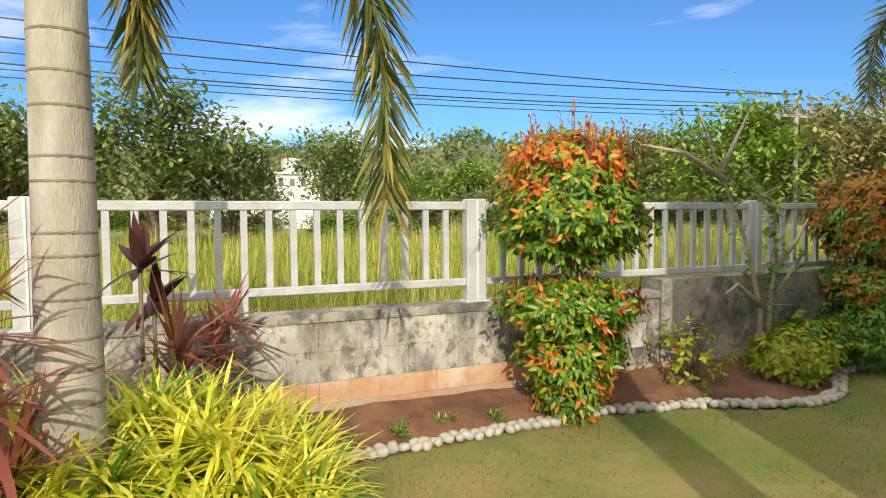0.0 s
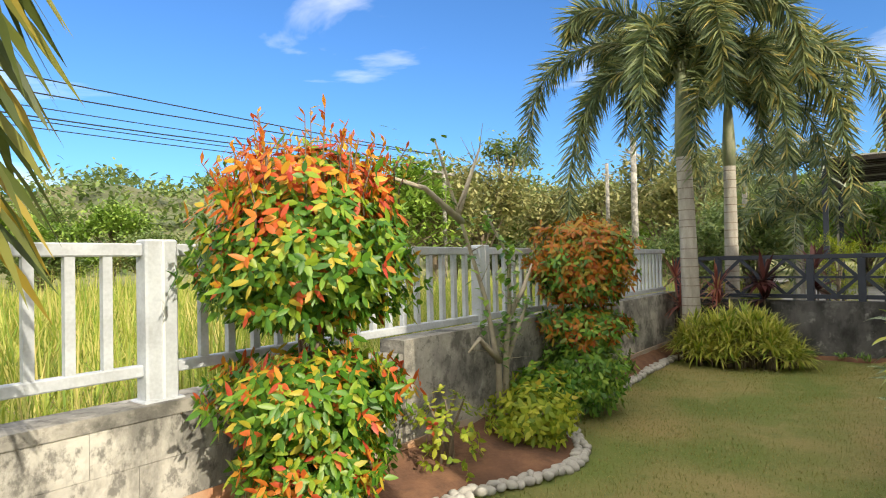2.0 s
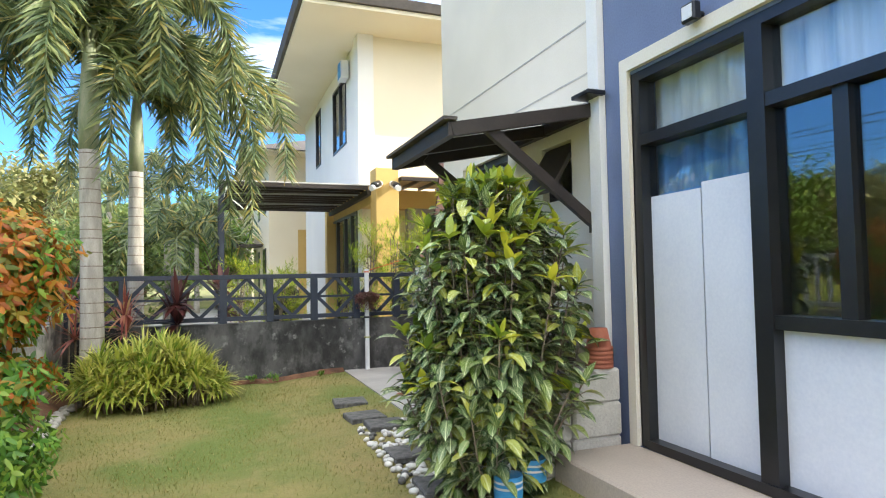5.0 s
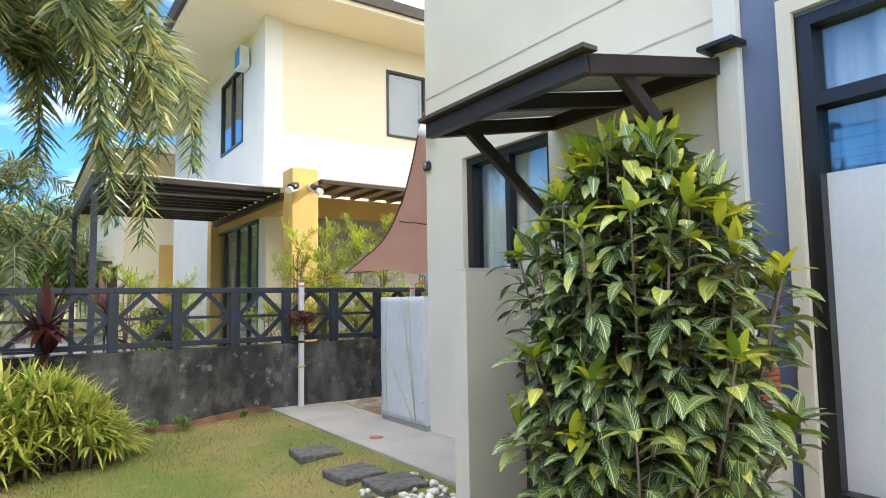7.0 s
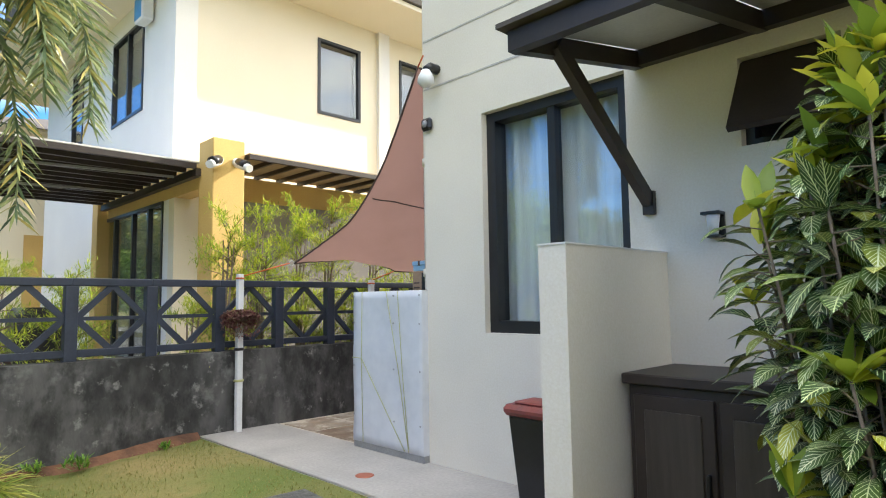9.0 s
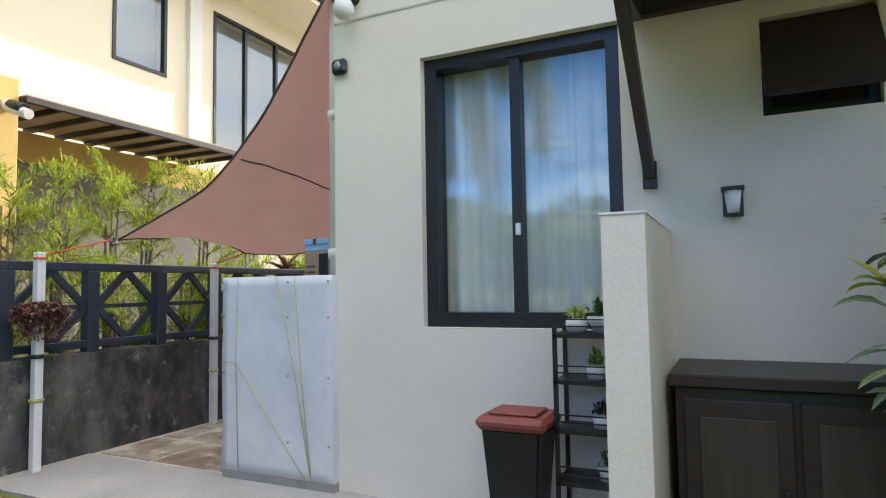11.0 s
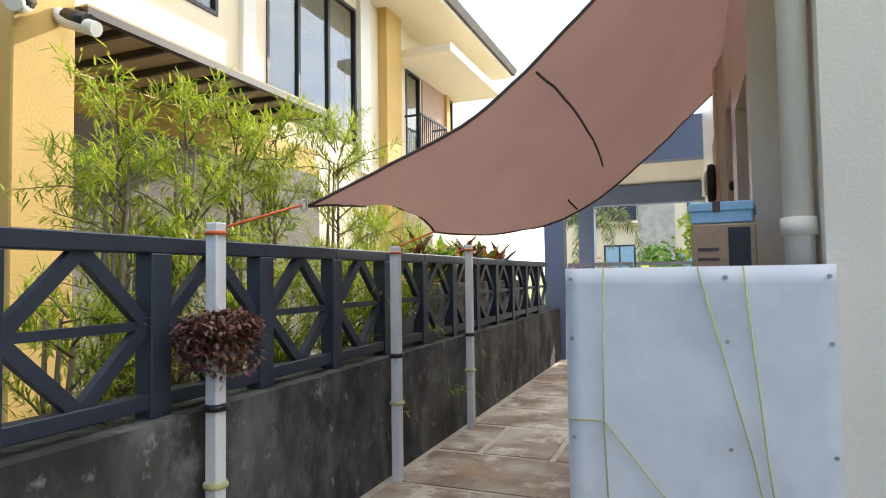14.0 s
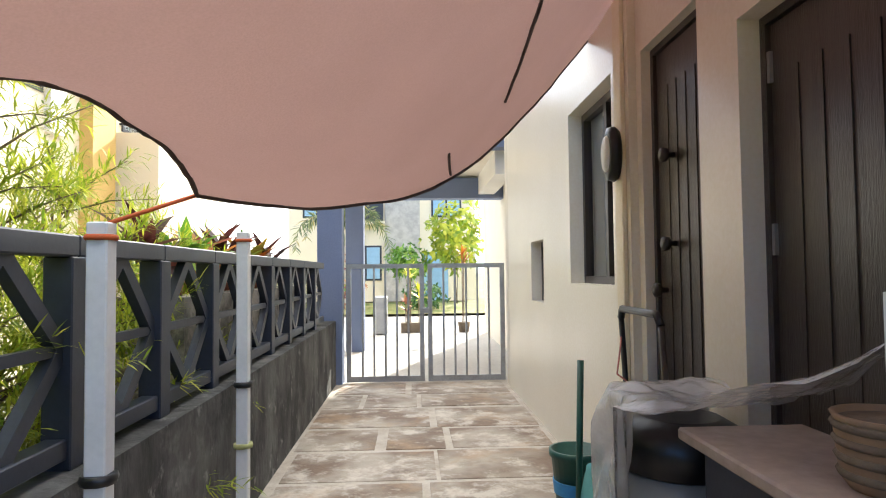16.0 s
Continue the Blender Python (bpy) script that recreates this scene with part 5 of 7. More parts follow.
for _ in range(48000):
    u = rnd.random() ** 1.7
    x, y = rnd.uniform(-7, 24), 4.7 + 22 * u
    if 13 < x and 5.8 < y < 9.2:
        continue
    h = rnd.uniform(0.75, 1.45) * (0.8 + 0.5 * noise.noise(Vector((x * 0.6, y * 0.6, 0)))) * (1 + 0.2 * u)
    lv.add((x, y, -0.16), way(55, 88), max(0.2, h), 0.016 + 0.02 * u, rnd.uniform(0.2, 1.1), 2, (0.8, 1.0, 0.0))
tagged(new("tall_grass", lv.mesh("tall_grass", M["grass"])), "tall green and straw-yellow meadow grass", "grass", kind="stuff")
lv = Leaves()
for _ in range(60000):
    x, y = rnd.uniform(2.0, 12.0), rnd.uniform(0.45, 3.85)
    if (x > 8.3 and y < 0.75) or (x < 7.3 and y < 0.5):
        continue
    lv.add((x, y, lawn_z(x, y) - 0.005), way(35, 85), rnd.uniform(0.014, 0.034), 0.004, 0.4, 2, (0.9, 1.0, 0.0))
tagged(new("turf", lv.mesh("turf", M["turf"])), "short lawn grass, green and dry", "grass", kind="stuff")


# ---- distance: trees, hills, poles ----
def tree_mesh(seed, h, w, leafs, material, card=0.3):
    r = random.Random(seed)
    st, lv = bmesh.new(), Leaves()
    tube_bm([(0, 0, 0), (0.1 * h * r.uniform(-0.4, 0.4), 0, h * 0.3), (0, 0.06 * h * r.uniform(-1, 1), h * 0.72)], [0.028 * h, 0.02 * h, 0.006 * h], 7, st)
    clumps = []
    for k in range(22):
        a, e = r.uniform(0, 6.28), r.uniform(-0.05, 1.25)
        L = w * r.uniform(0.45, 1.0)
        b = Vector((0, 0, h * r.uniform(0.10, 0.55)))
        c = b + Vector((math.cos(a) * math.cos(e) * L, math.sin(a) * math.cos(e) * L, math.sin(e) * (h - b.z) * 0.85))
        tube_bm([b, b.lerp(c, 0.6) + Vector((0, 0, 0.03 * h)), c], [0.012 * h, 0.007 * h, 0.003 * h], 5, st)
        clumps.append((c, w * r.uniform(0.26, 0.5)))
    for k in range(leafs):
        c, s = clumps[k % len(clumps)]
        v = Vector((r.gauss(0, 0.5), r.gauss(0, 0.5), r.gauss(0, 0.38))) * s
        d = Vector((r.uniform(-1, 1), r.uniform(-1, 1), r.uniform(-0.5, 0.8)))
        lv.add(c + v, d, card * r.uniform(0.6, 1.3), card * 0.5, r.uniform(0, 0.8), 2, (0.5, 1.0, 0.0))
    return mesh_of("trunk", st, M["wood"]), lv.mesh("crown", M[material])


KINDS = [tree_mesh(1, 7.2, 3.2, 4200, "tree", 0.34), tree_mesh(2, 7.0, 3.4, 5200, "treebright", 0.38), tree_mesh(3, 8.0, 3.8, 4200, "treedry", 0.42), tree_mesh(4, 7.5, 4.2, 5200, "tree", 0.42), tree_mesh(5, 16.0, 5.0, 3000, "tree", 0.6)]


def tree(x, y, s, k, turn=0.0, label="leafy green tree across the meadow", z=-0.16, sz=None):
    t = thing("tree", Matrix.Translation((x, y, z)) @ pose(0, 0, 0, 0, 0, turn), label, "tree", "trees across the meadow")
    for nm, me in zip(("trunk", "crown"), KINDS[k]):
        o = part(nm, me, None, t)
        o.scale = (s, s, sz or s)
    return t


tree(1.2, 24.0, 0.92, 0, 0)
tree(3.9, 26.0, 0.7, 0, 80)
tree(-3.4, 25.5, 0.85, 0, 200)
tree(-8, 22, 0.9, 3, 30)
tree(15.6, 59, 1.4, 0, 10, "slim grey-green tree in the distance")
tree(19.5, 52, 0.95, 1, 30, sz=0.85)
tree(27.6, 54, 1.05, 1, 120, sz=0.98)
tree(23.5, 58, 1.0, 0, 60)
tree(34, 38.4, 1.05, 2, 0, "dry brownish tree at the meadow's edge")
tree(39, 40, 1.05, 2, 90, "dry brownish tree at the meadow's edge")
tree(26.0, 21.8, 0.98, 1, 200)
tree(30.0, 22.2, 0.88, 2, 40, "dry brownish tree at the meadow's edge")
tree(34.5, 22.0, 0.95, 2, 140, "dry brownish tree at the meadow's edge")
tree(63, 36.8, 1.0, 4, 0, "tall tree with a flat open crown")
tree(-14, 40, 1.1, 0, 15)
tree(7, 64, 1.0, 3, 15)
tree(-6, 60, 1.1, 3, 95)
k = 0
for x, y in ((44, 36), (49, 33), (54, 33), (57, 28), (60, 24), (60, 19), (52, 26), (62, 14), (46, 41), (56, 10), (48, 15), (64, 8), (43, 11)):
    tree(x, y, 1.0 + 0.18 * math.sin(k * 2.1), (2, 2, 1, 3, 2, 1)[k % 6], 47 * k, "dense tree of the wood beyond the track")
    k += 1
for x, y, s, kk in ((33, 2.2, 0.6, 1), (30, 6, 0.65, 0), (38, 4.0, 0.7, 1), (21, 4.6, 0.4, 3), (46, 4.4, 0.8, 1), (18.0, 5.4, 0.34, 0)):
    tree(x, y, s, kk, 33 * kk, "green garden tree along the row of houses")

for k in range(26):
    x, y = -16 + 2.9 * k + rnd.uniform(-1, 1), 31 + rnd.uniform(-3, 16)
    sc, low = rnd.uniform(0.55, 0.8), rnd.uniform(0.32, 0.5)
    if 0.05 < (x - 2.0) / y < 0.30:
        sc, low = 0.6, 0.27
    tree(x, y, sc, (0, 1, 2, 3)[k % 4], 71 * k, "bushy undergrowth along the meadow", sz=low)
bm = bmesh.new()
rows = []
for i in range(73):
    a = radians(-40 + 200 * i / 72)
    row = []
    for j in range(9):
        R_ = 130 + 45 * j
        env = math.sin(math.pi * min(1, j / 2.4) * 0.5) ** 1.5
        hh = env * (27 + 15 * noise.noise(Vector((a * 3.1, j * 0.15, 1.0))) + 7 * noise.noise(Vector((a * 11, j * 0.4, 5.0))) - 2 * max(0, math.cos(a - radians(100))))
        row.append(bm.verts.new((R_ * math.cos(a), R_ * math.sin(a), -0.3 + max(0, hh))))
    rows.append(row)
for a, b in zip(rows, rows[1:]):
    for j in range(8):
        bm.faces.new((a[j], b[j], b[j + 1], a[j + 1])).smooth = True
solid("hills", bm, M["hill"], "low wooded hills on the horizon", "hills", kind="structure")
lv = Leaves()
for _ in range(2600):
    a, j = radians(rnd.uniform(-20, 150)), rnd.uniform(0.0, 5.0)
    R_ = 130 + 45 * j
    env = math.sin(math.pi * min(1, j / 2.4) * 0.5) ** 1.5
    hh = env * (27 + 15 * noise.noise(Vector((a * 3.1, j * 0.15, 1.0))) + 7 * noise.noise(Vector((a * 11, j * 0.4, 5.0))) - 2 * max(0, math.cos(a - radians(100))))
    c, s = Vector((R_ * math.cos(a), R_ * math.sin(a), max(0, hh))), rnd.uniform(2.5, 5.5)
    for _ in range(26):
        lv.add(c + Vector((rnd.gauss(0, 0.5), rnd.gauss(0, 0.5), abs(rnd.gauss(0.5, 0.4)))) * s, way(-30, 70), s * rnd.uniform(0.3, 0.6), s * 0.26, 0.4, 2, (0.5, 1.0, 0.0))
tagged(new("far_woods", lv.mesh("far_woods", M["tree"])), "woods covering the distant hills", "woods", kind="stuff")


def villa(x, y, z, w, d, h):
    v = thing("distant_house", (x, y, z), "white flat-roofed house on the far slope", "house", "distant houses")
    part("wall", box_bm(-w / 2, -d / 2, -z - 0.2, w / 2, d / 2, h), M["plastic"], v)
    part("roof", box_bm(-w / 2 - 0.5, -d / 2 - 0.5, h, w / 2 + 0.5, d / 2 + 0.5, h + 0.35), M["plastic"], v)
    part("upper_storey", box_bm(-w / 4, -d / 2, h + 0.35, w / 3, d / 2, h + 3.0), M["plastic"], v)
    for k in range(4):
        # dim room colour stands in for the dark openings
        part("window", box_bm(-w / 2 + w * (k + 0.3) / 4, -d / 2 - 0.05, h - 2.2, -w / 2 + w * (k + 0.75) / 4, -d / 2, h - 0.8), M["room"], v)


villa(13.0, 119, 7.6, 7, 6, 3.2)
villa(21.5, 118, 7.2, 8, 6, 2.6)
villa(9.0, 122, 6.8, 5, 5, 3.0)


def pole(x, y, h, r=0.15):
    p = thing("utility_pole", (x, y, -0.16), "pale concrete utility pole carrying cables", "utility pole", "utility poles")
    part("shaft", tube_bm([(0, 0, 0), (0, 0, h)], [r, r * 0.7], 10), M["conc"], p)
    part("crossarm", box_bm(-0.9, -0.05, h - 0.9, 0.9, 0.05, h - 0.78), M["conc"], p)
    part("insulator", lathe_bm([(0.08, 0), (0.1, 0.12), (0.05, 0.25)], 8, at=(0.25, 0, h - 1.7)), M["black"], p)


pole(27.5, 19.6, 6.8, 0.13)
pole(33.9, 12.1, 7.7, 0.2)
pole(44.4, 17.6, 8.2, 0.17)
pole(-30, 31, 9.5, 0.18)
for k, (z0, z1, sag) in enumerate(((9.6, 8.3, 1.1), (8.9, 7.7, 1.0), (8.6, 7.6, 1.2), (7.9, 7.2, 0.8), (10.2, 8.4, 0.6), (7.6, 7.0, 0.8))):
    pts = [(-30 + 67.4 * s, 31 - 3.8 * s + 0.12 * k, z0 + (z1 - z0) * s - sag * 4 * s * (1 - s) + 0.6) for s in (i / 24 for i in range(25))]
    solid("power_cable", tube_bm(pts, 0.022 if k % 2 else 0.03, 5), M["black"], "black overhead cable sagging between poles", "cable", "overhead cables")
# ---- things at the house front ----
def canopy():
    c = thing("door_canopy", (7.10, 0.0, 2.15), "dark brown steel canopy with pale panels fixed to the wall", "canopy")
    X, Y, zb, zf = 1.25, 1.04, 0.2, 0.0
    for nm, a, b in (("front_beam", (0, Y, zf), (X, Y, zf)), ("wall_beam", (0, 0.03, zb), (X, 0.03, zb)), ("side_beam", (0.02, 0, zb), (0.02, Y, zf)), ("side_beam", (X - 0.02, 0, zb), (X - 0.02, Y, zf)), ("middle_beam", (X / 2, 0, zb), (X / 2, Y, zf))):
        part(nm, bar_bm(a, b, 0.05, 0.085), M["brown"], c)
    for x0, x1 in ((0.045, X / 2 - 0.025), (X / 2 + 0.025, X - 0.045)):
        bm = bmesh.new()
        vs = [bm.verts.new(p) for p in ((x0, 0.03, zb + 0.045), (x1, 0.03, zb + 0.045), (x1, Y - 0.02, zf + 0.045), (x0, Y - 0.02, zf + 0.045), (x0, 0.03, zb + 0.055), (x1, 0.03, zb + 0.055), (x1, Y - 0.02, zf + 0.055), (x0, Y - 0.02, zf + 0.055))]
        for f in ((3, 2, 1, 0), (4, 5, 6, 7), (0, 1, 5, 4), (1, 2, 6, 5), (2, 3, 7, 6), (3, 0, 4, 7)):
            bm.faces.new([vs[i] for i in f])
        part("panel", bm, M["poly"], c, "pale milky roof panel")
    part("cap", bar_bm((-0.03, Y + 0.02, zf + 0.06), (X + 0.03, Y + 0.02, zf + 0.06), 0.09, 0.02), M["rust"], c)
    for x in (0.05, X - 0.05):
        part("brace", bar_bm((x, 0.02, -0.55), (x, 0.80, 0.05), 0.045, 0.07), M["brown"], c)
        part("foot", box_bm(x - 0.03, 0.0, -0.62, x + 0.03, 0.03, -0.50), M["brown"], c)
    part("solar_lamp", box_bm(-0.14, 0.02, 0.26, 0.06, 0.16, 0.29, 0.006), M["black"], c, "small black solar panel")
    return c


canopy()


def awning_window():
    a = thing("window_awning", (0, -0.1, 0), "small black top-hung window standing ajar", "window", kind="structure")
    x0, x1, z0, z1 = 7.42, 7.84, 1.80, 2.22
    for nm, b in (("frame_jamb", (x0, -0.05, z0, x0 + 0.04, 0.04, z1)), ("frame_jamb", (x1 - 0.04, -0.05, z0, x1, 0.04, z1)), ("frame_head", (x0 + 0.04, -0.05, z1 - 0.04, x1 - 0.04, 0.04, z1)), ("frame_sill", (x0 + 0.04, -0.05, z0, x1 - 0.04, 0.04, z0 + 0.04))):
        part(nm, box_bm(*b), M["black"], a)
    s = part("sash", box_bm(x0, -0.015, -0.42, x1, 0.015, 0.0), M["brown"], a, "dark tinted sash tilted outwards")
    s.matrix_local = Matrix.Translation((0, 0.05, 2.2)) @ pose(0, 0, 0, 32, 0, 0)


awning_window()


def wall_lantern(at, turn):
    w = thing("wall_lantern", Matrix.Translation(at) @ pose(0, 0, 0, 0, 0, turn), "small black wall lantern with pale glass", "wall lamp")
    part("back_plate", box_bm(-0.04, 0, -0.06, 0.04, 0.012, 0.06, 0.003), M["black"], w)
    part("cap", box_bm(-0.045, 0.012, 0.045, 0.045, 0.085, 0.06, 0.003), M["black"], w)
    part("glass", lathe_bm([(0.022, -0.05), (0.034, 0.045)], 6, at=(0, 0.048, 0)), M["plastic"], w, "pale lantern glass")
    part("base", box_bm(-0.03, 0.012, -0.062, 0.03, 0.07, -0.05, 0.003), M["black"], w)


wall_lantern((7.97, 0.0, 1.445), 0)


def flood(at, turn):
    f = thing("spot_lamp", Matrix.Translation(at) @ pose(0, 0, 0, 0, 0, turn), "white spot lamp on a black wall bracket", "wall lamp")
    part("bracket", tube_bm([(0, 0, 0), (0, 0.07, 0.0), (0.0, 0.1, -0.03)], 0.035, 10), M["black"], f)
    part("bulb", lathe_bm([(0.03, 0.0), (0.055, -0.05), (0.06, -0.09), (0.03, -0.12)], 14, at=(0, 0.11, -0.03)), M["plastic"], f, "round white bulb")


flood((9.86, 0.0, 2.74), 0)
sl = thing("solar_wall_lamp", (9.95, 0.0, 2.36), "small black faceted solar wall lamp at the corner", "wall lamp")
part("housing", box_bm(-0.05, 0.0, -0.045, 0.05, 0.045, 0.045, 0.018), M["black"], sl)
part("reflector", lathe_bm([(0.03, 0.0), (0.012, 0.012)], 6), M["galv"], sl).matrix_local = pose(0, 0.045, 0, -90, 0, 0)
fl = thing("flood_lamp", (6.14, PLANE, 2.60), "small black flood lamp above the sliding front", "wall lamp")
part("arm", tube_bm([(0, 0, 0), (0, 0.06, 0.0)], 0.018, 8), M["black"], fl)
part("head", box_bm(-0.05, 0.05, -0.05, 0.05, 0.10, 0.05, 0.008), M["black"], fl)
part("lens", box_bm(-0.035, 0.10, -0.035, 0.035, 0.104, 0.035), M["plastic"], fl, "pale lens")

# concrete blocks with stacked pots
for i in range(2):
    for k in range(4):
        solid("concrete_block", box_bm(6.835 + 0.008 * (k % 2), 0.06 + 0.355 * i, -0.135 + 0.203 * k, 7.02, 0.40 + 0.355 * i, 0.066 + 0.203 * k, 0.014), M["block"], "grey hollow concrete block stacked by the terrace", "concrete block", "stacked concrete blocks")
for k in range(5):
    solid("flower_pot", lathe_bm([(0.088, 0.0), (0.086, 0.022), (0.078, 0.024), (0.055, 0.135), (0.0, 0.136)], 22, at=(6.92, 0.16, 0.676 + 0.027 * k)), M["terra"], "terracotta-red plastic pot in an upturned stack", "flower pot", "stacked flower pots")


def cabinet():
    c = thing("garden_cabinet", (7.43, 0.01, -0.08), "dark brown low outdoor cabinet with panelled doors", "cabinet")
    X, Y, Z = 0.76, 0.48, 0.82
    part("body", box_bm(0, 0, 0, X, Y, Z, 0.006), M["brown"], c)
    part("top", box_bm(-0.02, 0, Z, X + 0.02, Y + 0.03, Z + 0.045, 0.006), M["brown"], c)
    for x in (0.03, X / 2 + 0.01):
        d = part("door", box_bm(x, Y, 0.06, x + X / 2 - 0.04, Y + 0.02, Z - 0.04, 0.004), M["brown"], c)
        part("moulding", box_bm(x + 0.05, Y + 0.02, 0.12, x + X / 2 - 0.09, Y + 0.028, Z - 0.1, 0.003), M["door"], d)
        part("handle", box_bm(x + 0.02, Y + 0.02, Z * 0.5, x + 0.035, Y + 0.045, Z * 0.5 + 0.09, 0.003), M["black"], d)


cabinet()
M["bluelabel"] = mat("blue paper label", (0.05, 0.30, 0.62), (0.04, 0.25, 0.55), 0.5, 8)


M["bottle"] = glassmat("clear bluish bottle plastic", 0.035, (0.80, 0.89, 0.94))


def bottle(x, y):
    b = thing("water_bottle", pose(x, y, lawn_z(x, y) + 0.004) @ Matrix.Diagonal((0.78, 0.78, 1, 1)), "large clear plastic water bottle with a blue label", "bottle", "water bottles")
    part("body", lathe_bm([(0.085, 0), (0.098, 0.015), (0.098, 0.20), (0.09, 0.235), (0.035, 0.33), (0.022, 0.345), (0.022, 0.375)], 24), M["bottle"], b)
    part("water", lathe_bm([(0.08, 0.004), (0.092, 0.018), (0.092, 0.10)], 24), M["bottle"], b, "clear water")
    lab = part("label", lathe_bm([(0.0992, 0.07), (0.0995, 0.072), (0.0995, 0.19), (0.0992, 0.192)], 24), M["bluelabel"], b, "blue paper label")
    for z in (0.155, 0.125):
        part("text_bar", lathe_bm([(0.1, z), (0.1002, z + 0.002), (0.1002, z + 0.010), (0.1, z + 0.012)], 24), M["plastic"], lab)
    part("cap", lathe_bm([(0.026, 0.372), (0.027, 0.376), (0.027, 0.392), (0.02, 0.395)], 16), M["plastic"], b)
    return b


bottle(6.66, 0.93)
bottle(6.76, 0.73)
# pavers and pebbles
for x, y, r in ((6.55, 1.06, 4), (7.30, 1.06, -3), (8.08, 1.03, 2), (8.85, 1.01, -2), (9.25, 1.10, 4), (9.95, 1.09, -5)):
    pv = solid("paver", box_bm(-0.16, -0.165, -0.03, 0.16, 0.165, 0.02, 0.008), M["paver"], "square dark pebble-washed paver in the lawn", "paver", "lawn pavers")
    pv.matrix_world = pose(x, y, lawn_z(x, y) + 0.010, 0, 0, r)


def pebble_mesh(seed, s, stone="stone"):
    r = random.Random(seed)
    bm = bmesh.new()
    bmesh.ops.create_icosphere(bm, subdivisions=2, radius=1.0)
    for v in bm.verts:
        v.co = Vector((v.co.x * s, v.co.y * s * r.uniform(0.7, 0.75), v.co.z * s * 0.62)) * (1 + 0.18 * noise.noise(v.co * 1.7 + Vector((seed, 0, 0))))
    for f in bm.faces:
        f.smooth = True
    return mesh_of("pebble", bm, M[stone])


# ---- front corner: rack, bin, pots, handles ----
def plant_rack():
    r = thing("plant_rack", (8.375, 0.02, 0.0), "narrow black metal shelf rack with four tiers", "shelf rack")
    X, Y = 0.335, 0.2
    for x in (0, X - 0.018):
        for y in (0, Y - 0.018):
            part("upright", box_bm(x, y, 0, x + 0.018, y + 0.018, 0.93), M["black"], r)
    for z in (0.26, 0.48, 0.69, 0.89):
        part("shelf", box_bm(0.0, 0.0, z - 0.012, X, Y, z + 0.006), M["black"], r)
        for dz in (0.035, 0.065):
            part("guard_rail", box_bm(0.018, Y - 0.008, z + dz, X - 0.018, Y, z + dz + 0.006), M["black"], r)


plant_rack()
RP = [(8.62, 0.13, 0.896, 0.05, "round", "yellow2"), (8.51, 0.13, 0.896, 0.062, "bowl", "leafdark"), (8.54, 0.13, 0.696, 0.045, "cup", "leafgreen"), (8.52, 0.13, 0.486, 0.042, "cup", "tidark"), (8.50, 0.13, 0.266, 0.042, "cup", "leafdark")]
for x, y, z, r, nm, m_ in RP:
    p = thing("succulent_pot", (x, y, z), "small white pot with a succulent on the rack", "potted plant", "pots on the rack")
    prof = {"round": [(r * 0.7, 0), (r, r * 0.6), (r * 0.95, r * 1.2), (r * 0.8, r * 1.2)], "bowl": [(r * 0.5, 0), (r * 0.95, r * 0.8), (r * 1.05, r * 1.15), (r * 0.9, r * 1.1)], "cup": [(r * 0.85, 0), (r, r * 1.3), (r * 0.9, r * 1.3)]}[nm]
    part("pot", lathe_bm(prof, 20), M["plastic"], p)
    lv = Leaves()
    for _ in range(46):
        lv.add((rnd.gauss(0, r * 0.35), rnd.gauss(0, r * 0.35), prof[-1][1] + abs(rnd.gauss(0, r * 0.5))), way(10, 85), r * rnd.uniform(0.5, 0.95), r * 0.32, 0.1, 2, (0.6, 1.0, 0.0), fold=0.4)
    part("plant", lv.mesh("plant", M[m_]), None, p)


def trash_bin():
    b = thing("trash_bin", (8.87, 0.22, 0.0), "black plastic trash bin with a worn red lid", "trash bin")
    bm = bmesh.new()
    lo = [bm.verts.new((sx * 0.10, sy * 0.085, 0)) for sx, sy in ((-1, -1), (1, -1), (1, 1), (-1, 1))]
    hi = [bm.verts.new((sx * 0.14, sy * 0.12, 0.50)) for sx, sy in ((-1, -1), (1, -1), (1, 1), (-1, 1))]
    for k in range(4):
        bm.faces.new((lo[k], lo[(k + 1) % 4], hi[(k + 1) % 4], hi[k]))
    bm.faces.new(lo[::-1])
    bm.faces.new(hi)
    bmesh.ops.bevel(bm, geom=bm.edges[:], offset=0.02, segments=2, affect="EDGES")
    part("body", bm, M["black"], b)
    part("lid", box_bm(-0.16, -0.14, 0.485, 0.16, 0.14, 0.545, 0.022), M["red"], b, "worn red plastic lid")
    part("lid_ridge", box_bm(-0.11, -0.09, 0.545, 0.11, 0.09, 0.56, 0.006), M["red"], b)


trash_bin()
solid("broom_handle", tube_bm([(8.36, 0.18, 0.0), (8.385, 0.03, 1.02)], 0.012, 8), M["wood"], "wooden broom handle leaning by the rack", "broom")
solid("mop_handle", tube_bm([(8.33 + 0.02, 0.30, 0.0), (8.372, 0.1, 0.95)], 0.012, 8), M["bluelabel"], "blue mop handle leaning against the pier wall", "mop")

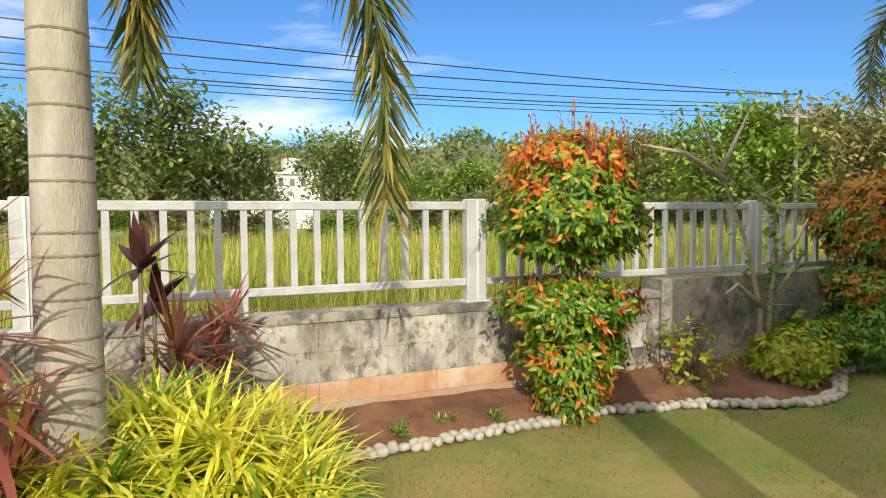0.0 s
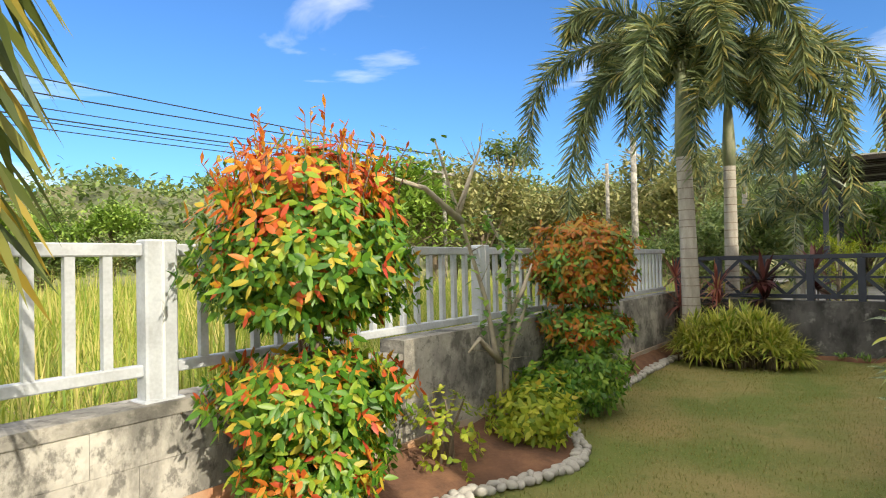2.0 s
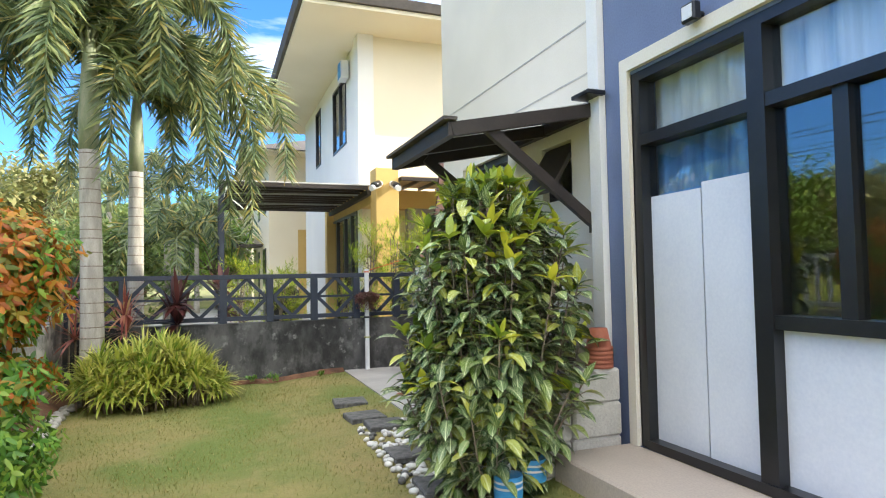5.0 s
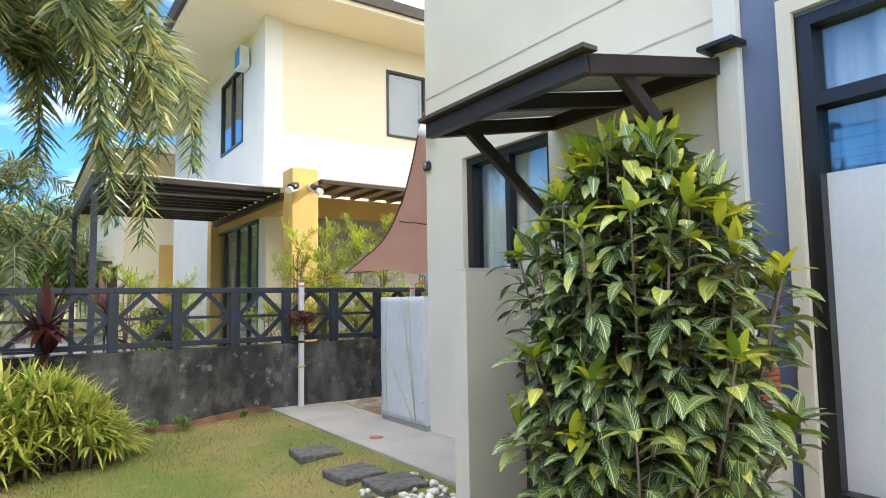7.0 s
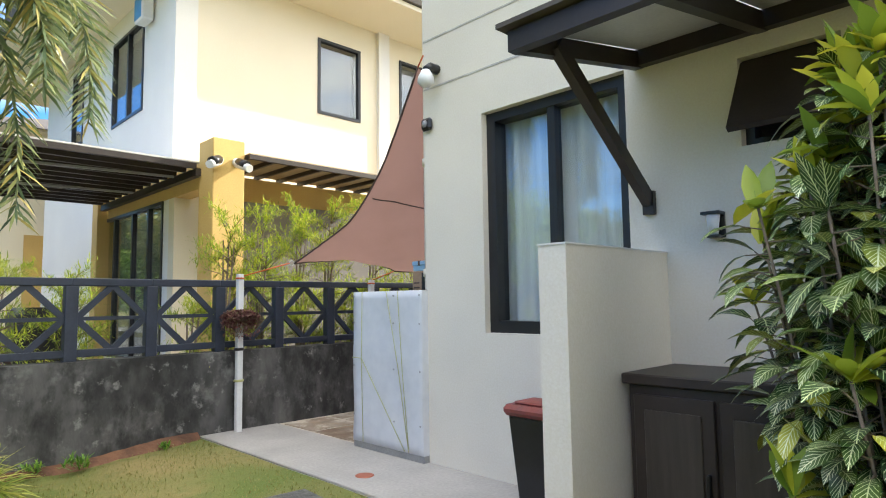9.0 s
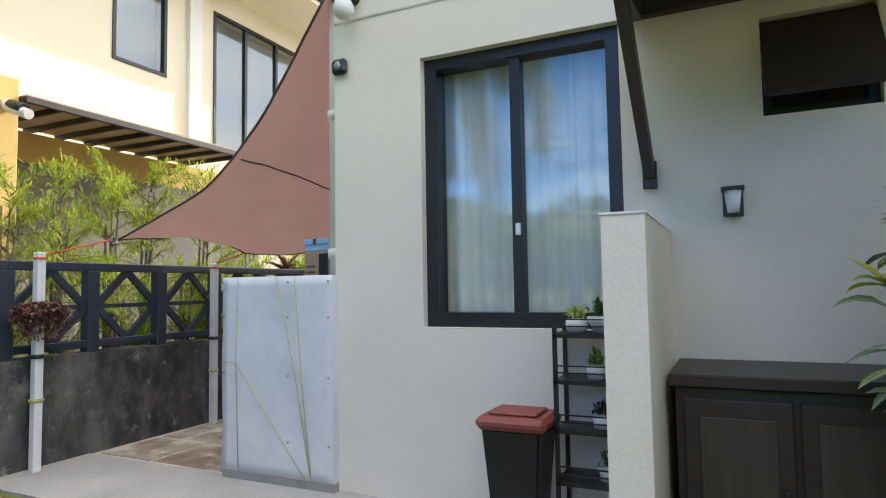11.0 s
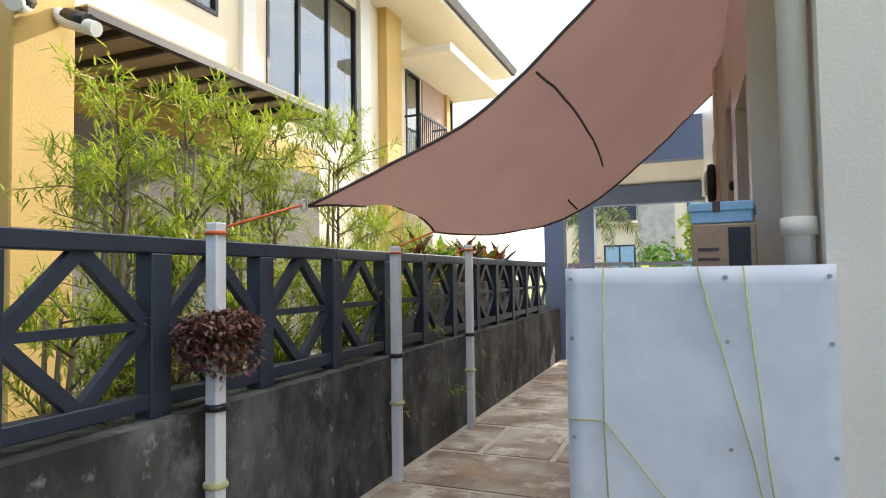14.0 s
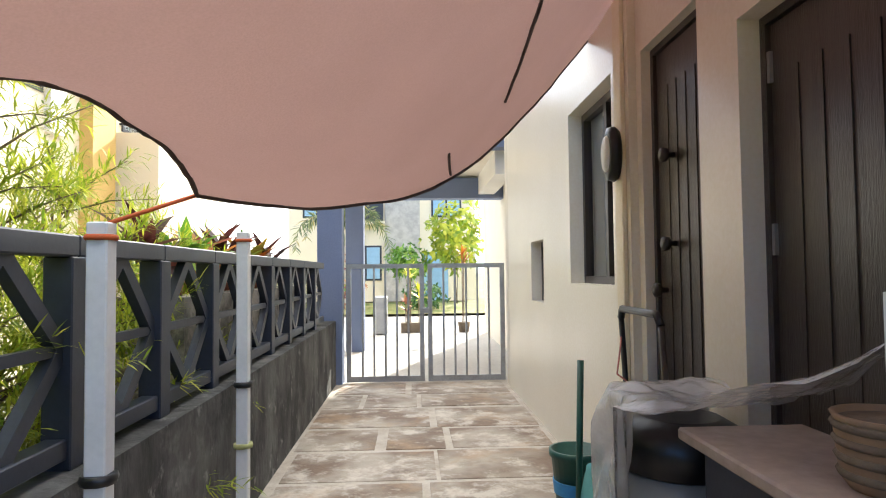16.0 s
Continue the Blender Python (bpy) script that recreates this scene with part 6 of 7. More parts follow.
# ---- passage things ----
def panel_box():
    p = thing("cover_panel", (9.985, 0.0, 0.0), "large white painted sheet panel on a frame, tied with string", "panel")
    X, Z = 0.80, 1.185
    bm = bmesh.new()
    n, mz = 16, 20
    g = [[bm.verts.new((X * i / n, 0.055 + 0.008 * noise.noise(Vector((i * 0.35, j * 0.3, 2.0))), 0.05 + (Z - 0.05) * j / mz)) for j in range(mz + 1)] for i in range(n + 1)]
    for i in range(n):
        for j in range(mz):
            bm.faces.new((g[i][j], g[i + 1][j], g[i + 1][j + 1], g[i][j + 1])).smooth = True
    back = [bm.verts.new((x, 0.0, z)) for x, z in ((0, 0.05), (X, 0.05), (X, Z), (0, Z))]
    bm.faces.new(back)
    rim = [[g[i][0] for i in range(n + 1)], [g[n][j] for j in range(mz + 1)], [g[i][mz] for i in range(n, -1, -1)], [g[0][j] for j in range(mz, -1, -1)]]
    for k in range(4):
        bm.faces.new(rim[k] + [back[(k + 1) % 4], back[k]])
    part("sheet", bm, M["sheet"], p)
    part("foot_rail", box_bm(0.0, 0.0, 0.0, X, 0.05, 0.05), M["galv"], p)
    for pts in (((0.13, 0.068, 1.185), (0.12, 0.07, 0.68), (0.14, 0.07, 0.06)), ((0.0, 0.068, 0.68), (0.12, 0.07, 0.68)), ((0.12, 0.07, 0.68), (0.62, 0.07, 0.06)), ((0.42, 0.068, 1.185), (0.56, 0.07, 0.6), (0.66, 0.07, 0.06)), ((0.55, 0.068, 1.185), (0.60, 0.07, 0.6), (0.66, 0.07, 0.08))):
        part("string", tube_bm([(X - x, y, z) for x, y, z in pts], 0.003, 5), M["tape"], p, "yellowed tie string")
    for x in (0.02, X - 0.02, 0.3):
        for z in (0.25, 0.62, 0.95, 1.15):
            part("screw", lathe_bm([(0.008, 0), (0.006, 0.005)], 8), M["galv"], p).matrix_local = pose(x, 0.064, z, -90, 0, 0)


panel_box()
bench = thing("workbench", (0, 0, 0), "dark low bench with a brown board top behind the panel", "bench")
part("body", box_bm(10.17, -1.04, -0.01, 10.46, -0.10, 0.755, 0.01), M["navy"], bench)
part("board", box_bm(10.155, -1.10, 0.757, 10.50, -0.06, 0.79, 0.006), M["boardtop"], bench, "dusty brown board top")
bsk = thing("basket", (10.30, -0.60, 0.79), "brown woven basket standing on the bench", "basket")
part("body", lathe_bm([(0.075, 0), (0.09, 0.02), (0.10, 0.13), (0.105, 0.14), (0.095, 0.14), (0.085, 0.03)], 20), M["cardb"], bsk)
for z in (0.03, 0.06, 0.09, 0.12):
    part("weave_band", lathe_bm([(0.089 + z * 0.1, z - 0.008), (0.094 + z * 0.1, z), (0.089 + z * 0.1, z + 0.008)], 20), M["wood"], bsk)
cb = thing("carton", pose(10.15, -0.46, 0.792, 0, 0, -4), "brown cardboard carton with a dark printed panel", "carton")
part("box", box_bm(0, 0, 0, 0.21, 0.27, 0.545, 0.006), M["cardb"], cb)
part("printed_panel", box_bm(0.02, 0.27, 0.38, 0.09, 0.273, 0.53, 0.0), M["black"], cb, "dark oval print")
for k in range(3):
    part("print_bar", box_bm(0.12, 0.27, 0.38 + 0.035 * k, 0.19, 0.273, 0.39 + 0.035 * k), M["seam"], cb)
sb = thing("shoe_box", pose(10.15, -0.45, 1.339, 0, 0, -7), "light blue flat box with a striped lid on the carton", "box")
part("body", box_bm(0, 0, 0, 0.20, 0.26, 0.05, 0.004), M["lightblue"], sb)
part("lid", box_bm(-0.006, -0.006, 0.042, 0.206, 0.266, 0.075, 0.004), M["lightblue"], sb)
part("stripe", box_bm(0.10, -0.008, 0.040, 0.125, 0.268, 0.077), M["seam"], sb, "dark stripe")


dp = thing("downpipe", (10.055, -0.10, 0.0), "cream painted round downpipe with collars at the corner", "downpipe", kind="structure")
part("pipe", tube_bm([(0, 0, 0), (0, 0, 5.3)], 0.045, 16), M["cream"], dp)
for z in (0.45, 1.31, 2.12, 3.4):
    part("collar", lathe_bm([(0.045, -0.03), (0.055, -0.028), (0.055, 0.028), (0.045, 0.03)], 16, at=(0, 0, z)), M["cream"], dp)


def tarp(name, label, x0, y0, x1, y1, z, seed, material):
    """A sheet thrown over things: high on top, falling in folds at the rim."""
    bm = bmesh.new()
    n = 44
    g = []
    for i in range(n + 1):
        row = []
        for j in range(n + 1):
            u, v = i / n, j / n
            e = min(u, 1 - u, v, 1 - v)
            d = min(1, e / 0.14)
            x, y = x0 + (x1 - x0) * u, y0 + (y1 - y0) * v
            q = noise.noise(Vector((x * 5 + seed, y * 5, 0.0))) * 0.045 + noise.noise(Vector((x * 14, y * 14, seed))) * 0.02 - 0.05 * abs(noise.noise(Vector((x * 7, y * 9, seed + 4.0))))
            row.append(bm.verts.new((x, y, z(u, v) * d ** 0.6 + q + 0.02)))
        g.append(row)
    for i in range(n):
        for j in range(n):
            bm.faces.new((g[i][j], g[i + 1][j], g[i + 1][j + 1], g[i][j + 1])).smooth = True
    return solid(name, bm, material, label, "plastic sheet")


M["film2"] = mat("clear plastic film", (0.80, 0.81, 0.82), (0.68, 0.69, 0.70), 0.10, 4, 1.0, 22, spec=1.0)
fn, fl_ = M["film2"].node_tree.nodes, M["film2"].node_tree.links
f_tr, f_mx = fn.new("ShaderNodeBsdfTransparent"), fn.new("ShaderNodeMixShader")
f_mx.inputs["Fac"].default_value = 0.45
fl_.new(fn["Principled BSDF"].outputs["BSDF"], f_mx.inputs[1])
fl_.new(f_tr.outputs["BSDF"], f_mx.inputs[2])
fl_.new(f_mx.outputs["Shader"], fn["Material Output"].inputs["Surface"])
dr = thing("wrapped_drum", (10.38, -1.36, 0.0), "grey drum with a black rim wrapped in plastic", "drum")
part("drum", lathe_bm([(0.16, 0), (0.185, 0.1), (0.19, 0.45), (0.17, 0.62)], 24), M["film"], dr)
part("rim", lathe_bm([(0.172, 0.60), (0.19, 0.61), (0.19, 0.72), (0.12, 0.76)], 24), M["black"], dr, "black plastic rim")
bm = bmesh.new()
g = []
for i in range(81):
    u = i / 80
    row = []
    for j in range(111):
        v = j / 110
        far = max(0.0, (v - 0.42) / 0.58)
        x_ = 10.17 + (0.46 - 0.24 * far) * u
        y_ = -1.72 + 1.14 * v
        top = 0.815 + 0.32 * far ** 1.4 * (1 - 0.35 * u)
        drop = min(1.0, v / 0.13) ** 0.7 * (1.0 if far > 0 else min(1.0, (1 - u) / 0.16 + 0.02) ** 0.7)
        q = 0.045 * noise.noise(Vector((x_ * 5, y_ * 5, 3.0))) + 0.016 * abs(noise.noise(Vector((x_ * 12, y_ * 9, 7.0))))
        row.append(bm.verts.new((x_ + 0.04 * noise.noise(Vector((y_ * 8, top * drop * 6, 2.0))) * (u > 0.1), y_, max(0.03, top * drop + (q if drop > 0.9 else q * 0.4)))))
    g.append(row)
for i in range(80):
    for j in range(110):
        bm.faces.new((g[i][j], g[i + 1][j], g[i + 1][j + 1], g[i][j + 1])).smooth = True
solid("plastic_sheet", bm, M["film2"], "crumpled clear plastic sheet thrown over the bench and drum", "plastic sheet")
bk = thing("bucket", (10.40, -2.52, 0.0), "dark green plastic bucket with a worn label", "bucket")
part("body", lathe_bm([(0.095, 0), (0.125, 0.30), (0.135, 0.30), (0.135, 0.33), (0.12, 0.33), (0.09, 0.03)], 24), M["green_p"], bk)
part("label_patch", lathe_bm([(0.113, 0.12), (0.1135, 0.125), (0.119, 0.18), (0.1185, 0.185)], 24), M["bluelabel"], bk, "worn pale label")
hr = thing("hose_reel", pose(10.84, -1.60, 0.0, 0, 0, 62), "green garden hose coiled on an orange reel", "hose reel")
for k in range(7):
    rr, off = 0.13 + 0.016 * (k % 4), 0.016 * (k - 3)
    part("hose_coil", tube_bm([(off, rr * math.cos(a), 0.21 + rr * math.sin(a)) for a in (2 * math.pi * i / 28 for i in range(29))], 0.009, 6), M["green_p"], hr)
part("drum", tube_bm([(-0.05, 0, 0.21), (0.05, 0, 0.21)], 0.085, 18), M["orange"], hr, "orange reel drum")
part("stand", bar_bm((0, -0.12, 0.0), (0, 0, 0.21), 0.03, 0.03), M["orange"], hr)
part("stand", bar_bm((0, 0.12, 0.0), (0, 0, 0.21), 0.03, 0.03), M["orange"], hr)
part("nozzle", tube_bm([(0.02, 0.02, 0.36), (0.03, 0.0, 0.42)], 0.014, 8), M["red"], hr, "red hose end")
mw = thing("lawn_mower", pose(10.38, -1.95, 0.0, 0, 0, -90), "push lawn mower with folded black handle against the wall", "lawn mower")
for x in (-0.21, 0.21):
    part("handle_tube", tube_bm([(x, 0.0, 0.14), (x * 1.05, -0.12, 0.6), (x * 1.05, -0.10, 1.0)], 0.013, 8), M["black"], mw)
part("handle_bar", tube_bm([(-0.2205, -0.10, 1.0), (-0.19, -0.095, 1.04), (0.19, -0.095, 1.04), (0.2205, -0.10, 1.0)], 0.016, 8), M["black"], mw)
part("deck", box_bm(-0.17, -0.22, 0.06, 0.17, 0.16, 0.20, 0.03), M["green_p"], mw)
part("grass_bag", box_bm(-0.10, -0.16, 0.25, 0.16, -0.02, 0.66, 0.04), M["black"], mw, "black grass catcher")
part("cable", tube_bm([(0.22, -0.1, 0.92), (0.05, -0.02, 0.78), (-0.21, -0.1, 0.70)], 0.004, 5), M["red"], mw)
for x in (-0.18, 0.18):
    for y in (-0.17, 0.12):
        part("wheel", lathe_bm([(0.065, -0.015), (0.07, 0), (0.065, 0.015)], 16), M["black"], mw).matrix_local = pose(x, y, 0.07, 0, 90, 0)
solid("stake", tube_bm([(10.46, -2.28, 0.0), (10.42, -2.34, 0.79)], 0.016, 8), M["green_p"], "dark green stake leaning by the wall", "stake")
tarp("teal_cloth", "teal cloth lying over a heap by the wall", 10.2, -2.3, 10.46, -1.98, lambda u, v: 0.34, 9, M["teal"])
bulk = thing("bulkhead_lamp", (10.18, -2.20, 1.80), "oval black bulkhead lamp with pale glass on the wall", "wall lamp")
bulk.matrix_world = Matrix.Translation((10.205, -2.39, 1.77))
part("ring", lathe_bm([(0.075, 0.0), (0.085, 0.02), (0.08, 0.05), (0.06, 0.055)], 20), M["black"], bulk).matrix_local = pose(0, 0, 0, 0, 90, 0) @ Matrix.Diagonal((1.6, 0.9, 1, 1))
part("glass", lathe_bm([(0.06, 0.05), (0.05, 0.068), (0.02, 0.078)], 20), M["plastic"], bulk, "frosted glass").matrix_local = pose(0, 0, 0, 0, 90, 0) @ Matrix.Diagonal((1.6, 0.9, 1, 1))


# ---- shade sail, posts and ropes ----
for y, h in ((0.42, 1.39), (-1.04, 1.36), (-2.32, 1.42)):
    p = thing("sail_post", (11.97, y, -0.02), "slim white painted square post tied to the fence", "post", "sail posts")
    part("shaft", box_bm(-0.026, -0.026, 0, 0.026, 0.026, h, 0.004), M["plastic"], p)
    part("rope_wrap", lathe_bm([(0.037, 0), (0.040, 0.006), (0.037, 0.014)], 12, at=(0, 0, h - 0.045)), M["rope"], p, "orange rope wrap")
    part("tie", lathe_bm([(0.042, 0), (0.045, 0.01), (0.042, 0.02)], 10, at=(0, 0, 0.45)), M["tape"], p, "yellowed string tie")
    part("tie", lathe_bm([(0.042, 0), (0.046, 0.012), (0.042, 0.025)], 10, at=(0, 0, 0.72)), M["black"], p, "black wire tie")


def shade_sail():
    s = thing("shade_sail", (0, 0, 0), "dusty brown shade sail stretched between house and posts", "shade sail")
    A, B, C, D = Vector((11.93, -0.10, 1.48)), Vector((10.03, 0.03, 2.80)), Vector((10.03, -3.15, 2.72)), Vector((11.80, -1.22, 1.43))
    n = 30

    def at(u, v):
        p = (A * (1 - u) + B * u) * (1 - v) + (D * (1 - u) + C * u) * v
        cen = (A + B + C + D) / 4
        pull = 0.16 * (4 * u * (1 - u) * ((1 - 2 * v) ** 4)) + 0.10 * (4 * v * (1 - v) * ((1 - 2 * u) ** 4))
        p = p.lerp(cen, pull)
        p.z -= 0.53 * 4 * u * (1 - u) * (0.37 + 0.58 * v) * (1 - 0.42 * u)
        p.z += 0.020 * noise.noise(Vector((u * 4, v * 4, 0))) + 0.010 * noise.noise(Vector(((u + v) * 3, (u - v) * 16, 5)))
        return p

    bm = bmesh.new()
    g = [[bm.verts.new(at(i / n, j / n)) for j in range(n + 1)] for i in range(n + 1)]
    for i in range(n):
        for j in range(n):
            bm.faces.new((g[i][j], g[i + 1][j], g[i + 1][j + 1], g[i][j + 1])).smooth = True
    part("cloth", bm, M["sail"], s)
    rim = [at(i / n, 0) for i in range(n + 1)] + [at(1, j / n) for j in range(1, n + 1)] + [at(1 - i / n, 1) for i in range(1, n + 1)] + [at(0, 1 - j / n) for j in range(1, n + 1)]
    part("hem", tube_bm(rim, 0.008, 6), M["seam"], s, "dark hem webbing")
    part("seam", tube_bm([at(0.51 + 0.04 * math.sin(math.pi * j / n), j / n) - Vector((0, 0, 0.004)) for j in range(2, 23)], 0.006, 5), M["seam"], s, "dark seam")
    part("seam", tube_bm([at(0.42, 0.80 + 0.14 * j / 8) - Vector((0, 0, 0.004)) for j in range(9)], 0.006, 5), M["seam"], s, "dark seam")
    part("ring", tube_bm([A + Vector((0.0, 0.03 + 0.025 * math.cos(a), 0.025 * math.sin(a))) for a in (2 * math.pi * k / 12 for k in range(13))], 0.004, 6), M["galv"], s, "steel corner ring")
    part("rope", tube_bm([A + Vector((0, 0.05, 0)), (11.97, 0.40, 1.35)], 0.006, 6), M["rope"], s, "orange rope")
    part("rope", tube_bm([D, (11.97, -1.03, 1.33)], 0.006, 6), M["rope"], s, "orange rope")
    part("rope", tube_bm([B, (9.95, 0.05, 2.86)], 0.006, 6), M["rope"], s)


shade_sail()
hp = thing("hanging_planter", (11.95, 0.42, 0.84), "trailing maroon plant in a wire holder tied to the post", "potted plant")
lv = Leaves()
for _ in range(3200):
    v = ball()
    p = Vector((v.x * 0.13, v.y * 0.18, 0.15 + v.z * 0.072 - (0.13 * rnd.random() ** 3 if v.z < 0 else 0)))
    lv.add(p, way(-60, 50), rnd.uniform(0.018, 0.034), 0.014, 0.5, 2, (0.5, 1.0, 0.0))
M["trail"] = leafmat("maroon trailing leaf", [(0.0, (0.10, 0.03, 0.035)), (0.6, (0.24, 0.10, 0.09)), (1.0, (0.20, 0.18, 0.08))], 0.5)
part("foliage", lv.mesh("foliage", M["trail"]), None, hp)
part("holder", lathe_bm([(0.04, 0.10), (0.07, 0.16), (0.072, 0.165)], 14, at=(-0.01, 0, 0)), M["wood"], hp)
for y, turn in ((-0.60, 25), (-0.36, -30)):
    cc = thing("security_camera", pose(14.17, y, 2.86, 0, 0, turn), "white bullet security camera with black hood on the ochre column", "camera", "column cameras")
    part("mount", lathe_bm([(0.055, 0), (0.05, 0.05)], 12), M["plastic"], cc).matrix_local = pose(0.03, 0, 0.05, 0, -90, 0)
    part("body", tube_bm([(0.0, 0.0, 0.03), (-0.26, 0.08, -0.07)], 0.05, 12), M["plastic"], cc)
    part("hood", tube_bm([(-0.03, 0.0, 0.045), (-0.20, 0.06, -0.02)], 0.06, 10), M["black"], cc, "black sun hood")
ac = thing("utility_box", (16.7, -0.34, 5.72), "blue and white utility box on the upper wall", "utility box")
part("body", box_bm(-0.18, 0, -0.2, 0.18, 0.18, 0.2, 0.02), M["plastic"], ac)
part("face", box_bm(-0.15, 0.18, -0.17, 0.15, 0.185, 0.17), M["bluelabel"], ac, "blue front")
solid("drain_cover", lathe_bm([(0.06, 0.0), (0.06, 0.006), (0.05, 0.008)], 16, at=(10.06, 0.5, 0.0)), M["terra"], "small rusty round drain cover", "drain cover")
for x, y, z in ((13.2, 0.9, 0.0), (13.0, -0.3, 0.0), (12.9, 2.6, 0)):
    solid("yard_pot", lathe_bm([(0.10, -0.05), (0.15, 0.25), (0.16, 0.28)], 16, at=(x, y, 0)), M["terra"], "terracotta plant pot in the neighbour's yard", "plant pot", "yard pots")
gr = thing("covered_grill", (15.6, 1.2, -0.05), "black covered grill in the neighbour's yard", "grill")
part("cover", box_bm(-0.35, -0.3, 0.15, 0.35, 0.3, 1.15, 0.08), M["black"], gr)
part("leg", box_bm(-0.3, -0.25, 0, -0.24, 0.25, 0.15), M["black"], gr)
part("leg", box_bm(0.24, -0.25, 0, 0.3, 0.25, 0.15), M["black"], gr)


# ---- balcony of the neighbour's house ----
bl = thing("balcony_rail", (15.25, -10.3, 3.4), "black steel balcony railing", "railing")
part("top_rail", box_bm(-0.02, 0, 0.96, 0.02, 1.4, 1.0), M["black"], bl)
part("bottom_rail", box_bm(-0.02, 0, 0.08, 0.02, 1.4, 0.11), M["black"], bl)
bme = mesh_of("baluster", box_bm(-0.009, -0.009, 0.0, 0.009, 0.009, 0.96), M["black"])
for y in (0.0, 1.4):
    part("bracket", box_bm(0.0, y - 0.015, 0.94, 0.36, y + 0.015, 0.98), M["black"], bl)
    part("bracket", box_bm(0.0, y - 0.015, 0.08, 0.36, y + 0.015, 0.11), M["black"], bl)
for k in range(15):
    part("baluster", bme, None, bl).location = (0, 0.1 * k, 0)

# ---- across the street ----
st = thing("street_house", (8.5, -26, 0.0), "cream two-storey house with stone cladding across the street", "house")
part("wall", box_bm(0, -6, 0, 8.0, 0, 6.2), M["ncream"], st)
part("stone_cladding", box_bm(2.4, 0.0, 0, 3.9, 0.08, 6.2), M["block"], st, "grey stone cladding")
part("eave", box_bm(-0.8, -6.8, 6.2, 8.8, 0.9, 6.4), M["rust"], st)
for x0, x1, z0, z1 in ((3.95 + 0.1, 5.4, 3.6, 5.3), (0.6, 1.9, 3.6, 5.3), (4.05, 5.4, 0.9, 2.4), (6.2, 7.4, 3.6, 5.3)):
    w = part("window", box_bm(x0, 0.0, z0, x1, 0.05, z1), M["navy"], st)
    part("pane", box_bm(x0 + 0.08, 0.05, z0 + 0.08, (x0 + x1) / 2 - 0.04, 0.055, z1 - 0.08), M["lightblue"], w)
    part("pane", box_bm((x0 + x1) / 2 + 0.04, 0.05, z0 + 0.08, x1 - 0.08, 0.055, z1 - 0.08), M["lightblue"], w)
part("balcony", box_bm(3.9, 0.0, 3.3, 5.6, 0.5, 3.42), M["ncream"], st)
part("balcony_rail", box_bm(3.95, 0.46, 3.42, 5.55, 0.49, 4.3), M["navy"], st)
part("garage_door", box_bm(1.2, 0.0, 0, 2.3, 0.04, 2.1), M["lightblue"], st)
palm(13.7, -21.5, 0.0, 2.2, 0.10, (0, 0), wild_crown(12, 10, 1.9), "green palm on the verge across the street", 0.6, 90, False, 0.42, 0.05)
lobed_bush("street_bush", "clipped yellow-green bush across the street", (9.6, -22.5, 0.0), [(2.6, 1.2, 1.4, 900)], lambda u, k: 0, (0.3, 0.12), 3, 2.4, "leafred", "feather")
lobed_bush("street_bush", "rounded green bush across the street", (11.4, -23.0, 0.0), [(1.6, 0.9, 0.7, 600)], lambda u, k: 0, (0.25, 0.1), 3, 1.4, "leafred", "leafgreen")
lobed_bush("street_bush", "pinkish shrub on the verge", (13.6, -19.5, 0.0), [(1.0, 0.9, 0.8, 600)], lambda u, k: 0.7, (0.16, 0.07), 3, 1.0, "ti", "leafgreen")
lobed_bush("street_bush", "low dark hedge on the verge", (10.9, -19.0, 0.0), [(0.5, 0.8, 0.45, 500)], lambda u, k: 0, (0.15, 0.07), 3, 0.5, "leafred", "leafdark")
for x, y, z, m_ in ((11.33, -12.3, 0.45, "ti"), (11.26, -12.36, 1.15, "yellow"), (11.06, -12.3, 0.7, "yellow"), (10.16, -12.2, 1.45, "leafrust")):
    rosettes("street_planter_plant", "colourful strap-leaved plant in a brown planter", "plant", (x, y, 0.12), [(0, 0, z - 0.15), (0.03, 0.03, z)], 0.30, 0.045, 13, m_, (5, 80), 0.6)
solid("street_planter", box_bm(11.0, -12.44, -0.02, 11.46, -12.2, 0.18, 0.01), M["wood"], "brown long planter on the driveway", "planter", "driveway planters")
solid("street_pot", lathe_bm([(0.10, -0.02), (0.13, 0.18), (0.14, 0.19)], 14, at=(10.16, -12.2, 0.0)), M["wood"], "small brown plant pot on the driveway", "plant pot")
solid("bin_street", box_bm(11.72, -12.1, -0.02, 11.98, -11.8, 0.75, 0.03), M["galv"], "grey bin standing on the driveway", "bin")
# ---- pieces: edging stones, pebbles, wall blocks, floor slabs ----
PEB = [pebble_mesh(k, 0.042 + 0.004 * (k % 3)) for k in range(6)]
edging = thing("stone_edging", (0, 0, 0), "border of pale grey stones set between lawn and bed", "edging", kind="structure")
n_ = 0
for row in (0, 1):
    for p, d in along(EDGE[1:], 0.072):
        if n_ >= 300:
            break
        nrm = Vector((-d.y, d.x))
        q = p + nrm * (0.05 * row - 0.02 + rnd.uniform(-0.012, 0.012)) + d * rnd.uniform(-0.01, 0.01)
        o = part("stone", PEB[rnd.randrange(6)], None, edging)
        o.matrix_local = pose(q.x, q.y, -0.062 + rnd.uniform(-0.008, 0.012), rnd.uniform(-20, 20), rnd.uniform(-20, 20), rnd.uniform(0, 360))
        n_ += 1
patch = thing("pebble_patch", (0, 0, 0), "patch of loose white and grey pebbles round the pavers", "pebbles", kind="structure")
SMALL = [pebble_mesh(20 + k, 0.026, ("pebwhite", "stone", "pebwhite", "paver", "pebwhite")[k]) for k in range(5)]
